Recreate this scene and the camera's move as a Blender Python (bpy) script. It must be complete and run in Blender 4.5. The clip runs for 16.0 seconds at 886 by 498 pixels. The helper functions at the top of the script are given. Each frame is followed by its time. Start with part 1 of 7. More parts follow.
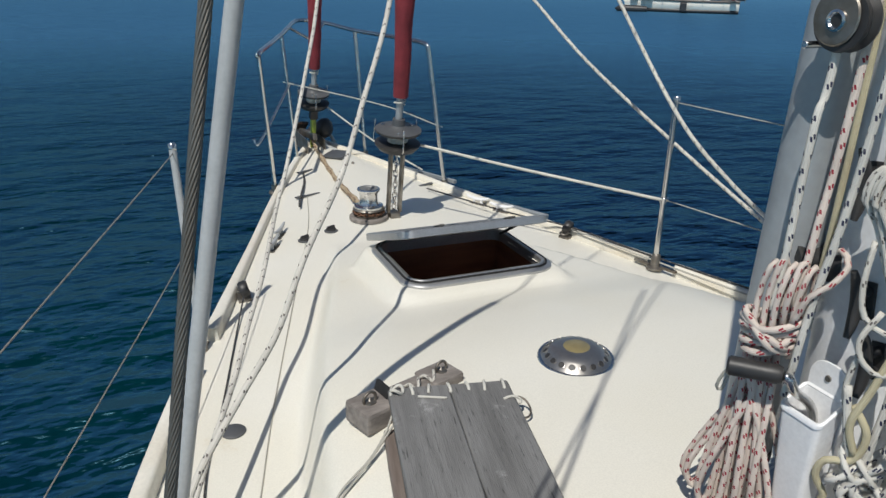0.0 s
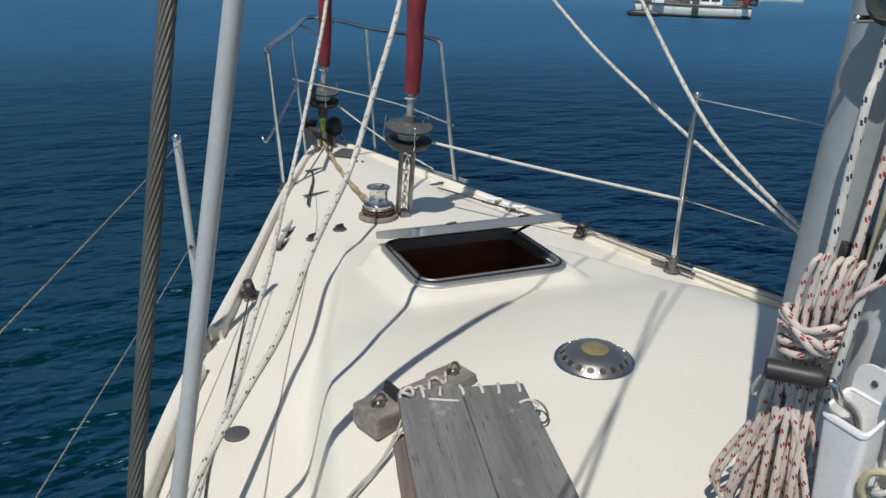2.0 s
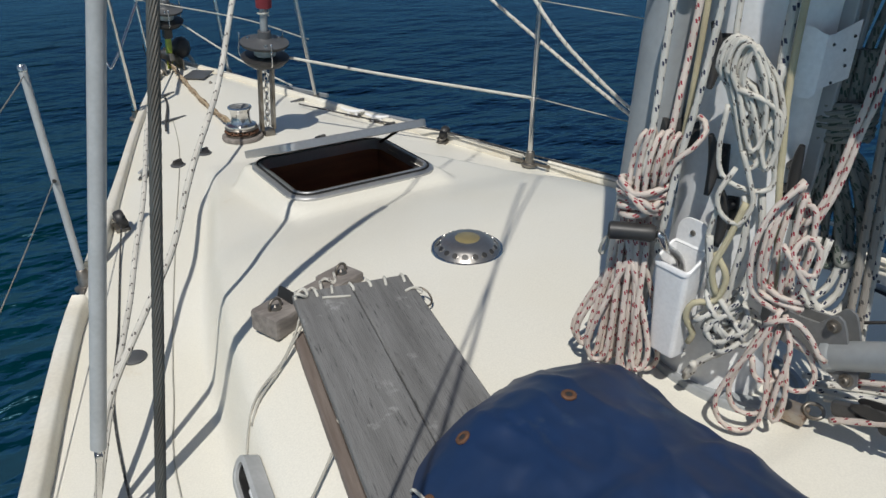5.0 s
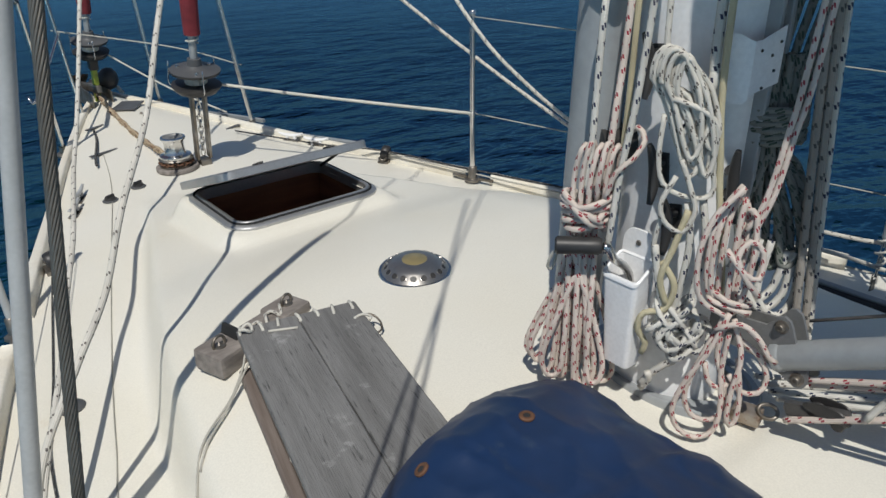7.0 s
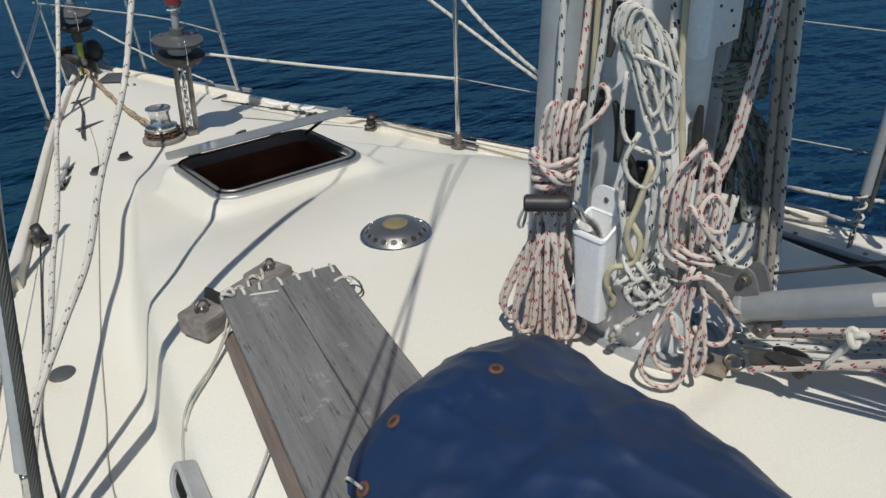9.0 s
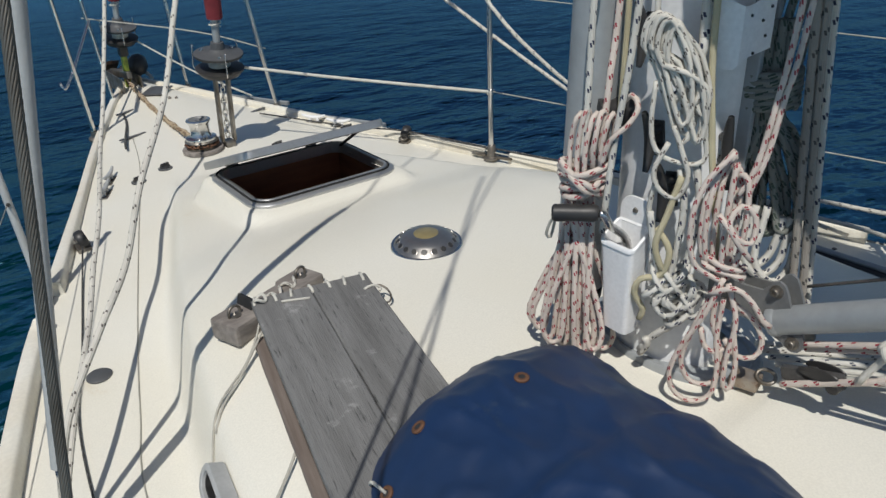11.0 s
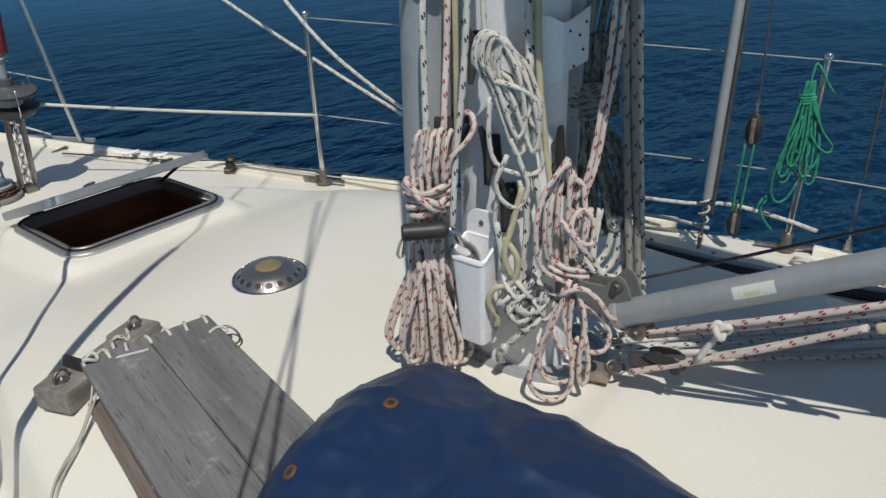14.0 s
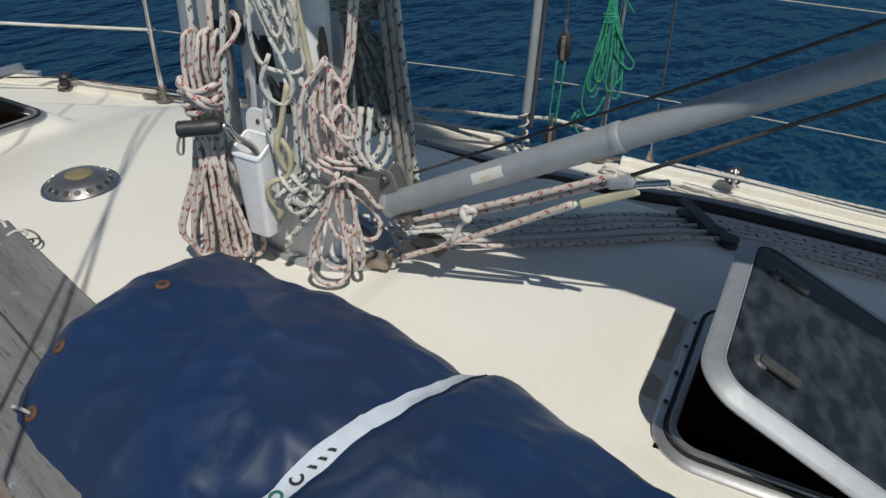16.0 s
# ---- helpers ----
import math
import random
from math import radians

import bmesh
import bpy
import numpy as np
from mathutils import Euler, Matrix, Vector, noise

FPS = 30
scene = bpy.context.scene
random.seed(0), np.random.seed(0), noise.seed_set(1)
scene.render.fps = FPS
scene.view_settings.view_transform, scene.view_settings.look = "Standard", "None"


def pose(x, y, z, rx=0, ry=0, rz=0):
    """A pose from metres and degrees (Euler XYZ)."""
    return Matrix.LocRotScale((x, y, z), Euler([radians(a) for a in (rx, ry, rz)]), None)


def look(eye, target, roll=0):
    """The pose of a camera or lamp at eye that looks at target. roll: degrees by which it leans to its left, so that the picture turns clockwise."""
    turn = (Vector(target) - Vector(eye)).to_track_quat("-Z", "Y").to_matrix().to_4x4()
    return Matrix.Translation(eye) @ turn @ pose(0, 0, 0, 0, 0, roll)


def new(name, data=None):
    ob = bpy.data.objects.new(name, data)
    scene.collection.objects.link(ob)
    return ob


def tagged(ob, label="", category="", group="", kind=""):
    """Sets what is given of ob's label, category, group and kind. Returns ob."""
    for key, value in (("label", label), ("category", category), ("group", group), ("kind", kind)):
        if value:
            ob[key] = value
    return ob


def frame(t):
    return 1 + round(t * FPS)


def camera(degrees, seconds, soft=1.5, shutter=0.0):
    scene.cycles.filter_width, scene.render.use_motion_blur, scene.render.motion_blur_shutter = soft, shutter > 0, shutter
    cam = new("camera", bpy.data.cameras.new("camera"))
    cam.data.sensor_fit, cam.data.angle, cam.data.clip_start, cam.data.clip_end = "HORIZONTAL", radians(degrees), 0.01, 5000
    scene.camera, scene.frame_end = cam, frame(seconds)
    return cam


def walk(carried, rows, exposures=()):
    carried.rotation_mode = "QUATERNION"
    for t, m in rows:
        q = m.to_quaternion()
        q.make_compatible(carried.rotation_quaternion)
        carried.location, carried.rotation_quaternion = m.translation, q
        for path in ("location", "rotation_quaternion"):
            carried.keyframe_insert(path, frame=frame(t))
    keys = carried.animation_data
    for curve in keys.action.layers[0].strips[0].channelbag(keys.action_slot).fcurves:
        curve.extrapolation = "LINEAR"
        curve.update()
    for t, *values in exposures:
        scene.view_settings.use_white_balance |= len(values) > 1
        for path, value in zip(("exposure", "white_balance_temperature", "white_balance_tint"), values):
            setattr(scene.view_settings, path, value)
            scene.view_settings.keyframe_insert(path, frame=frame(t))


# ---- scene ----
cam = camera(63.2, 16.0)
METRES, EYE, TILT, LEAN, TURN = 1.1, 0.95, -20.5, -1.2, 0.0
PATH = [
    (0, (-1.101, 0.012, 0.941), (-0.356, 1.728, 0.233), 1.4),
    (0.5, (-1.089, 0.072, 0.952), (-0.337, 1.803, 0.289), 1.2),
    (1, (-1.083, 0.123, 0.94), (-0.347, 1.865, 0.291), -0.3),
    (1.5, (-1.073, 0.121, 0.908), (-0.348, 1.863, 0.247), 0.5),
    (2, (-1.083, 0.079, 0.894), (-0.359, 1.808, 0.196), 1.6),
    (2.5, (-1.112, 0.018, 0.891), (-0.289, 1.665, 0.109), 2.3),
    (3, (-1.147, -0.027, 0.899), (-0.2, 1.509, 0.038), 2.7),
    (3.5, (-1.193, -0.07, 0.917), (-0.214, 1.415, 0.001), 1.9),
    (6, (-1.147, -0.007, 0.911), (-0.108, 1.466, 0.045), -0.2),
    (6.5, (-1.139, -0.007, 0.915), (-0.048, 1.442, 0.072), -0.5),
    (7, (-1.148, -0.005, 0.914), (-0.015, 1.398, 0.048), -0.9),
    (7.5, (-1.151, -0.007, 0.911), (0.026, 1.339, 0.017), -0.3),
    (8, (-1.14, -0.027, 0.908), (0.041, 1.295, -0.018), -0.8),
    (8.5, (-1.132, -0.049, 0.907), (0.025, 1.287, -0.03), -1.3),
    (9, (-1.131, -0.062, 0.908), (-0.02, 1.31, -0.032), -1.9),
    (9.5, (-1.131, -0.06, 0.906), (-0.046, 1.335, -0.031), -2.9),
    (12, (-1.126, -0.092, 0.901), (-0.094, 1.372, 0.013), -2.2),
    (12.5, (-1.124, -0.067, 0.903), (-0.057, 1.363, 0.001), -3.7),
    (13, (-1.146, -0.043, 0.906), (-0.046, 1.362, 0.003), -2.5),
    (13.5, (-1.152, -0.036, 0.916), (0.061, 1.284, 0.028), -2.3),
    (14, (-1.138, -0.041, 0.902), (0.254, 1.1, 0.032), -2.1),
    (14.5, (-1.13, -0.104, 0.904), (0.297, 0.999, 0.04), -2.2),
    (15, (-1.12, -0.217, 0.899), (0.359, 0.807, 0.024), -1.4),
    (15.5, (-1.107, -0.293, 0.888), (0.386, 0.616, -0.084), -0.5),
    (16, (-1.121, -0.335, 0.889), (0.354, 0.532, -0.146), 1.0),
]
walk(cam, [(t, look(eye, target, roll)) for t, eye, target, roll in PATH], exposures=((0.0, 0.20), (2.0, 0.20), (3.5, 0.12), (12.0, 0.08), (14.0, 0.06), (16.0, 0.08)))


# ---------------------------------------------------------------- light
SEA = -1.28                                          # water level below the cabin roof
SUN_DIR = Vector((0.395, 0.395, -0.829)).normalized()      # the way the sunlight travels
world = bpy.data.worlds.new("world")
scene.world = world
world.use_nodes = True
wn = world.node_tree.nodes
sky = wn.new("ShaderNodeTexSky")
sky.sky_type = "NISHITA"
sky.sun_disc = False
sky.air_density, sky.dust_density, sky.ozone_density = 0.8, 0.4, 2.0
sky.sun_elevation = math.asin(-SUN_DIR.z)
sky.sun_rotation = math.atan2(-SUN_DIR.x, -SUN_DIR.y)
clear = wn.new("ShaderNodeMix")                     # deep blue of a clear sea sky
clear.data_type, clear.blend_type = "RGBA", "MULTIPLY"
clear.inputs[0].default_value, clear.inputs[7].default_value = 1.0, (1.0, 0.98, 0.93, 1)
world.node_tree.links.new(sky.outputs[0], clear.inputs[6])
world.node_tree.links.new(clear.outputs[2], wn["Background"].inputs[0])
wn["Background"].inputs[1].default_value = 0.062
sun_data = bpy.data.lights.new("sun", "SUN")
sun_data.energy, sun_data.angle, sun_data.color = 3.15, radians(0.55), (1.0, 0.97, 0.91)
sun = new("sun", sun_data)
sun.matrix_world = look((0, 0, 12), Vector((0, 0, 12)) + SUN_DIR)

# ---------------------------------------------------------------- materials


def node_mat(name):
    m = bpy.data.materials.new(name)
    m.use_nodes = True
    return m, m.node_tree.nodes, m.node_tree.links, m.node_tree.nodes["Principled BSDF"]


def surface(name, base, alt=None, rough=0.4, metal=0.0, scale=6.0, fine=120.0, bump=0.05, spread=0.25, coat=0.0, stretch=(1, 1, 1), dirt=None, dirt_scale=2.0, dirt_cut=0.58, varied=0.0, turn=0.0, dirt_plain=False, cracks=False):
    """A plain real surface: two scales of colour change, roughness change and fine relief, in metres of the object."""
    m, n, l, b = node_mat(name)
    co = n.new("ShaderNodeTexCoord")
    mp = n.new("ShaderNodeMapping")
    mp.vector_type = "TEXTURE"
    mp.inputs["Scale"].default_value = tuple(1 / c for c in stretch)
    mp.inputs["Rotation"].default_value = (0, 0, radians(turn))
    l.new(co.outputs["Object"], mp.inputs[0])
    big, small = n.new("ShaderNodeTexNoise"), n.new("ShaderNodeTexNoise")
    big.inputs["Scale"].default_value, small.inputs["Scale"].default_value = scale, fine
    big.inputs["Detail"].default_value, small.inputs["Detail"].default_value = 5, 4
    l.new(mp.outputs[0], big.inputs[0]), l.new(mp.outputs[0], small.inputs[0])
    alt = alt or tuple(c * (1 - spread) for c in base)
    ramp = n.new("ShaderNodeMapRange")
    ramp.inputs[1].default_value, ramp.inputs[2].default_value = 0.32, 0.68
    l.new(big.outputs[0], ramp.inputs[0])
    mix = n.new("ShaderNodeMix")
    mix.data_type = "RGBA"
    mix.inputs[6].default_value, mix.inputs[7].default_value = (*base, 1), (*alt, 1)
    l.new(ramp.outputs[0], mix.inputs[0])
    out = mix.outputs[2]
    grain = n.new("ShaderNodeMix")
    grain.data_type, grain.blend_type = "RGBA", "MULTIPLY"
    grain.inputs[0].default_value = 0.35
    g2 = n.new("ShaderNodeMapRange")
    g2.inputs[1].default_value, g2.inputs[2].default_value, g2.inputs[3].default_value = 0.3, 0.7, 0.72
    l.new(small.outputs[0], g2.inputs[0])
    l.new(out, grain.inputs[6]), l.new(g2.outputs[0], grain.inputs[7])
    out = grain.outputs[2]
    if dirt:
        dn = n.new("ShaderNodeTexNoise")
        dn.inputs["Scale"].default_value, dn.inputs["Detail"].default_value, dn.inputs["Roughness"].default_value = dirt_scale, 8, 0.7
        l.new(co.outputs["Object"] if dirt_plain else mp.outputs[0], dn.inputs[0])
        dr = n.new("ShaderNodeMapRange")
        dr.inputs[1].default_value, dr.inputs[2].default_value = dirt_cut, dirt_cut + 0.14
        l.new(dn.outputs[0], dr.inputs[0])
        dm = n.new("ShaderNodeMix")
        dm.data_type = "RGBA"
        l.new(dr.outputs[0], dm.inputs[0]), l.new(out, dm.inputs[6])
        dm.inputs[7].default_value = (*dirt, 1)
        out = dm.outputs[2]
    if cracks:
        cn, cr, cm = n.new("ShaderNodeTexNoise"), n.new("ShaderNodeMapRange"), n.new("ShaderNodeMix")
        cn.inputs["Scale"].default_value, cn.inputs["Detail"].default_value, cn.inputs["Roughness"].default_value = fine * 0.45, 6, 0.75
        l.new(mp.outputs[0], cn.inputs[0]), l.new(cn.outputs[0], cr.inputs[0])
        cr.inputs[1].default_value, cr.inputs[2].default_value = 0.57, 0.64
        cm.data_type = "RGBA"
        l.new(cr.outputs[0], cm.inputs[0]), l.new(out, cm.inputs[6])
        cm.inputs[7].default_value = (*[c * 0.3 for c in base], 1)
        out = cm.outputs[2]
    if varied:
        inf, mm = n.new("ShaderNodeObjectInfo"), n.new("ShaderNodeMapRange")
        mm.inputs[3].default_value, mm.inputs[4].default_value = 1 - varied, 1.0
        vm = n.new("ShaderNodeMix")
        vm.data_type, vm.blend_type = "RGBA", "MULTIPLY"
        vm.inputs[0].default_value = 1
        l.new(inf.outputs["Random"], mm.inputs[0]), l.new(out, vm.inputs[6]), l.new(mm.outputs[0], vm.inputs[7])
        out = vm.outputs[2]
    l.new(out, b.inputs["Base Color"])
    rr = n.new("ShaderNodeMapRange")
    rr.inputs[3].default_value, rr.inputs[4].default_value = max(0.02, rough * 0.8), min(1, rough * 1.25)
    l.new(big.outputs[0], rr.inputs[0]), l.new(rr.outputs[0], b.inputs["Roughness"])
    b.inputs["Metallic"].default_value = metal
    b.inputs["Coat Weight"].default_value = coat
    bp = n.new("ShaderNodeBump")
    bp.inputs["Strength"].default_value, bp.inputs["Distance"].default_value = bump, 0.002
    l.new(small.outputs[0], bp.inputs["Height"]), l.new(bp.outputs[0], b.inputs["Normal"])
    return m


def rope_mat(name, base, fleck=None, pitch=0.021, share=0.36, second=None):
    """Braided rope: the mesh's UV runs round (u) and along in metres (v)."""
    m, n, l, b = node_mat(name)
    uv = n.new("ShaderNodeUVMap")
    sep = n.new("ShaderNodeSeparateXYZ")
    l.new(uv.outputs[0], sep.inputs[0])

    def math_node(op, a, c):
        q = n.new("ShaderNodeMath")
        q.operation = op
        for i, v in enumerate((a, c)):
            if isinstance(v, (int, float)):
                q.inputs[i].default_value = v
            elif v is not None:
                l.new(v, q.inputs[i])
        return q.outputs[0]
    u, v = sep.outputs[0], sep.outputs[1]
    ns = n.new("ShaderNodeTexNoise")
    ns.inputs["Scale"].default_value, ns.inputs["Detail"].default_value = 14, 4
    co = n.new("ShaderNodeTexCoord")
    l.new(co.outputs["Object"], ns.inputs[0])
    mix = n.new("ShaderNodeMix")
    mix.data_type = "RGBA"
    mix.inputs[6].default_value, mix.inputs[7].default_value = (*base, 1), (*[c * 0.76 for c in base], 1)
    nr = n.new("ShaderNodeMapRange")
    nr.inputs[1].default_value, nr.inputs[2].default_value = 0.3, 0.7
    l.new(ns.outputs[0], nr.inputs[0]), l.new(nr.outputs[0], mix.inputs[0])
    out = mix.outputs[2]
    if fleck:
        for k, col in enumerate((fleck, second or fleck)):
            along = math_node("FRACT", math_node("ADD", math_node("DIVIDE", v, pitch), 0.16 * k), None)
            around = math_node("FRACT", math_node("ADD", math_node("ADD", math_node("MULTIPLY", u, 2.0), math_node("DIVIDE", v, pitch * 3.0)), 0.27 * k), None)
            on = math_node("MULTIPLY", math_node("LESS_THAN", along, share * 1.15), math_node("LESS_THAN", around, 0.19))
            fm = n.new("ShaderNodeMix")
            fm.data_type = "RGBA"
            l.new(on, fm.inputs[0]), l.new(out, fm.inputs[6])
            fm.inputs[7].default_value = (*col, 1)
            out = fm.outputs[2]
    l.new(out, b.inputs["Base Color"])
    b.inputs["Roughness"].default_value = 0.85
    w1 = math_node("SINE", math_node("ADD", math_node("MULTIPLY", u, 37.7), math_node("MULTIPLY", v, 1500.0)), None)
    w2 = math_node("SINE", math_node("SUBTRACT", math_node("MULTIPLY", u, 37.7), math_node("MULTIPLY", v, 1500.0)), None)
    bp = n.new("ShaderNodeBump")
    bp.inputs["Strength"].default_value, bp.inputs["Distance"].default_value = 0.5, 0.0012
    l.new(math_node("MULTIPLY", w1, w2), bp.inputs["Height"]), l.new(bp.outputs[0], b.inputs["Normal"])
    return m


M = {}
M["gelcoat"] = surface("gelcoat_cream", (0.80, 0.775, 0.69), (0.77, 0.735, 0.63), 0.34, scale=1.6, fine=260, bump=0.08, dirt=(0.60, 0.50, 0.34), dirt_scale=3.2, dirt_cut=0.66)
M["hull"] = surface("hull_white", (0.78, 0.75, 0.66), None, 0.3, spread=0.06)
M["rail_cream"] = surface("rail_gelcoat", (0.80, 0.775, 0.69), (0.72, 0.665, 0.55), 0.42, scale=5, fine=90, bump=0.15)
M["steel"] = surface("stainless_steel", (0.78, 0.77, 0.75), (0.64, 0.63, 0.61), 0.20, 1.0, scale=20, bump=0.03)
M["steel_dull"] = surface("weathered_steel", (0.31, 0.295, 0.27), (0.19, 0.16, 0.125), 0.45, 0.85, scale=24, bump=0.2)
M["foot_plate"] = surface("rust_stained_steel", (0.40, 0.36, 0.31), (0.26, 0.16, 0.09), 0.5, 0.6, scale=30, bump=0.2, dirt=(0.16, 0.07, 0.03), dirt_scale=25, dirt_cut=0.6)
M["shroud_wire"] = surface("weathered_wire", (0.23, 0.215, 0.19), (0.15, 0.135, 0.115), 0.5, 0.7, scale=24, bump=0.2)
M["rust"] = surface("rusty_steel", (0.19, 0.095, 0.055), (0.10, 0.05, 0.03), 0.75, 0.3, scale=40, bump=0.4)
M["alloy"] = surface("anodised_aluminium", (0.41, 0.43, 0.44), (0.34, 0.36, 0.37), 0.5, 0.3, scale=7, fine=60, bump=0.05, dirt=(0.36, 0.37, 0.36), dirt_scale=6, dirt_cut=0.62)
M["alloy_bright"] = surface("brushed_aluminium", (0.56, 0.56, 0.555), (0.47, 0.47, 0.465), 0.40, 0.8, scale=8, bump=0.06)
M["mast_white"] = surface("mast_paint_white", (0.86, 0.865, 0.87), (0.80, 0.81, 0.81), 0.36, scale=5, fine=80, bump=0.05, dirt=(0.50, 0.50, 0.47), dirt_scale=7, dirt_cut=0.64)
M["plastic_white"] = surface("white_plastic", (0.86, 0.86, 0.86), None, 0.35, spread=0.05, dirt=(0.55, 0.52, 0.46), dirt_scale=9, dirt_cut=0.66)
M["latch_grey"] = surface("worn_grey_plastic", (0.075, 0.073, 0.069), (0.04, 0.039, 0.037), 0.5, scale=30)
M["plastic_grey"] = surface("grey_plastic", (0.095, 0.098, 0.102), None, 0.5, spread=0.25)
M["dome_steel"] = surface("dulled_dome_steel", (0.50, 0.48, 0.45), (0.40, 0.38, 0.355), 0.30, 0.9, scale=20, bump=0.03)
M["sheath_grey"] = surface("greyed_white_plastic", (0.45, 0.46, 0.46), (0.36, 0.37, 0.37), 0.45, scale=12)
M["cast_grey"] = surface("cast_grey_metal", (0.27, 0.275, 0.275), (0.19, 0.19, 0.19), 0.5, 0.4, scale=16, bump=0.2)
M["black"] = surface("black_plastic", (0.022, 0.022, 0.024), (0.04, 0.038, 0.036), 0.45, scale=20, bump=0.1)
M["rubber"] = surface("black_rubber", (0.02, 0.02, 0.02), None, 0.7, scale=20, bump=0.15)
M["wire_black"] = surface("dark_sheathed_wire", (0.05, 0.05, 0.05), (0.09, 0.085, 0.08), 0.5, scale=30, bump=0.2)
M["wood_grey"] = surface("weathered_grey_wood", (0.222, 0.220, 0.216), (0.140, 0.138, 0.135), 0.8, scale=4, fine=34, bump=1.0, stretch=(10, 0.7, 10), dirt=(0.40, 0.40, 0.39), dirt_scale=10.0, dirt_cut=0.60, turn=-13, varied=0.1, dirt_plain=True, cracks=True)
M["wood_edge"] = surface("old_teak", (0.23, 0.19, 0.165), (0.15, 0.118, 0.10), 0.8, scale=6, fine=30, bump=0.7, stretch=(9, 0.8, 9), turn=-13)
M["wood_block"] = surface("sun_bleached_wood", (0.29, 0.26, 0.235), (0.17, 0.15, 0.135), 0.85, scale=8, fine=40, bump=0.7, stretch=(2, 6, 6))
M["vinyl_blue"] = surface("blue_vinyl", (0.0085, 0.031, 0.098), (0.013, 0.029, 0.070), 0.42, scale=3.5, fine=50, bump=0.16, dirt=(0.045, 0.068, 0.105), dirt_scale=4.5, dirt_cut=0.58)
M["strap"] = surface("pale_blue_webbing", (0.56, 0.62, 0.69), None, 0.7, scale=30, fine=300, bump=0.4, spread=0.12)
M["sail_red"] = surface("burgundy_canvas", (0.26, 0.030, 0.040), (0.15, 0.018, 0.025), 0.8, scale=9, fine=150, bump=0.5)
M["canvas"] = surface("boom_cover_canvas", (0.10, 0.11, 0.13), None, 0.85)
M["brass_label"] = surface("paper_label", (0.72, 0.70, 0.64), None, 0.6, spread=0.1)
M["amber"] = surface("amber_lens", (0.26, 0.21, 0.10), (0.20, 0.17, 0.09), 0.3, scale=30)
M["green_metal"] = surface("green_painted_steel", (0.42, 0.50, 0.06), (0.2, 0.24, 0.05), 0.55, scale=20)
M["wood_cabin"] = surface("dark_cabin_wood", (0.34, 0.125, 0.06), (0.22, 0.08, 0.04), 0.4, scale=5, stretch=(1, 1, 6))
M["cushion"] = surface("dark_cabin_cloth", (0.03, 0.02, 0.018), None, 0.9)
M["rope_red"] = rope_mat("white_rope_red_fleck", (0.72, 0.63, 0.56), (0.30, 0.030, 0.045), 0.021, 0.28)
M["rope_blue"] = rope_mat("white_rope_blue_fleck", (0.70, 0.68, 0.62), (0.03, 0.035, 0.07), 0.026, 0.26)
M["rope_dark"] = rope_mat("white_rope_dark_fleck", (0.70, 0.67, 0.60), (0.12, 0.105, 0.095), 0.030, 0.17)
M["rope_green"] = rope_mat("shaded_grey_rope_green_fleck", (0.24, 0.245, 0.22), (0.055, 0.08, 0.06), 0.02, 0.5)
M["rope_plain"] = rope_mat("worn_white_rope", (0.70, 0.68, 0.61))
# grey base mixes soiling with the shade behind the mast
M["rope_dirty_shade"] = rope_mat("soiled_shaded_grey_rope", (0.36, 0.33, 0.29), (0.08, 0.075, 0.07), 0.03, 0.22)
M["rope_cream"] = rope_mat("yellowed_rope", (0.60, 0.54, 0.36))
M["rope_emerald"] = rope_mat("green_rope", (0.035, 0.33, 0.20), (0.01, 0.12, 0.07), 0.03, 0.3)
M["rope_cord"] = rope_mat("thin_grey_cord", (0.52, 0.50, 0.44))
M["rope_black"] = rope_mat("dark_rope", (0.05, 0.05, 0.05), (0.25, 0.25, 0.25), 0.03, 0.2)
M["rope_chain"] = rope_mat("brown_anchor_rode", (0.46, 0.36, 0.24), (0.16, 0.09, 0.05), 0.05, 0.45)

acr, an, al, ab = node_mat("smoked_acrylic")
ab.inputs["Base Color"].default_value = (0.012, 0.016, 0.021, 1)
ab.inputs["Roughness"].default_value = 0.16
ab.inputs["Specular IOR Level"].default_value = 0.18
an_n = an.new("ShaderNodeTexNoise")
an_n.inputs["Scale"].default_value, an_n.inputs["Detail"].default_value = 9, 8
an_r = an.new("ShaderNodeMapRange")
an_r.inputs[3].default_value, an_r.inputs[4].default_value = 0.22, 0.50
an_c, an_m = an.new("ShaderNodeMapRange"), an.new("ShaderNodeMix")
an_c.inputs[1].default_value, an_c.inputs[2].default_value = 0.42, 0.72
an_m.data_type = "RGBA"
an_m.inputs[6].default_value, an_m.inputs[7].default_value = (0.012, 0.016, 0.021, 1), (0.050, 0.060, 0.070, 1)
al.new(an_n.outputs[0], an_c.inputs[0]), al.new(an_c.outputs[0], an_m.inputs[0]), al.new(an_m.outputs[2], ab.inputs["Base Color"])
al.new(an_n.outputs[0], an_r.inputs[0]), al.new(an_r.outputs[0], ab.inputs["Roughness"])
M["acrylic"] = acr

# sea: deep blue with greener shallows, ripples at three sizes
sm, sn, sl, sb = node_mat("sea_water")
sco = sn.new("ShaderNodeTexCoord")


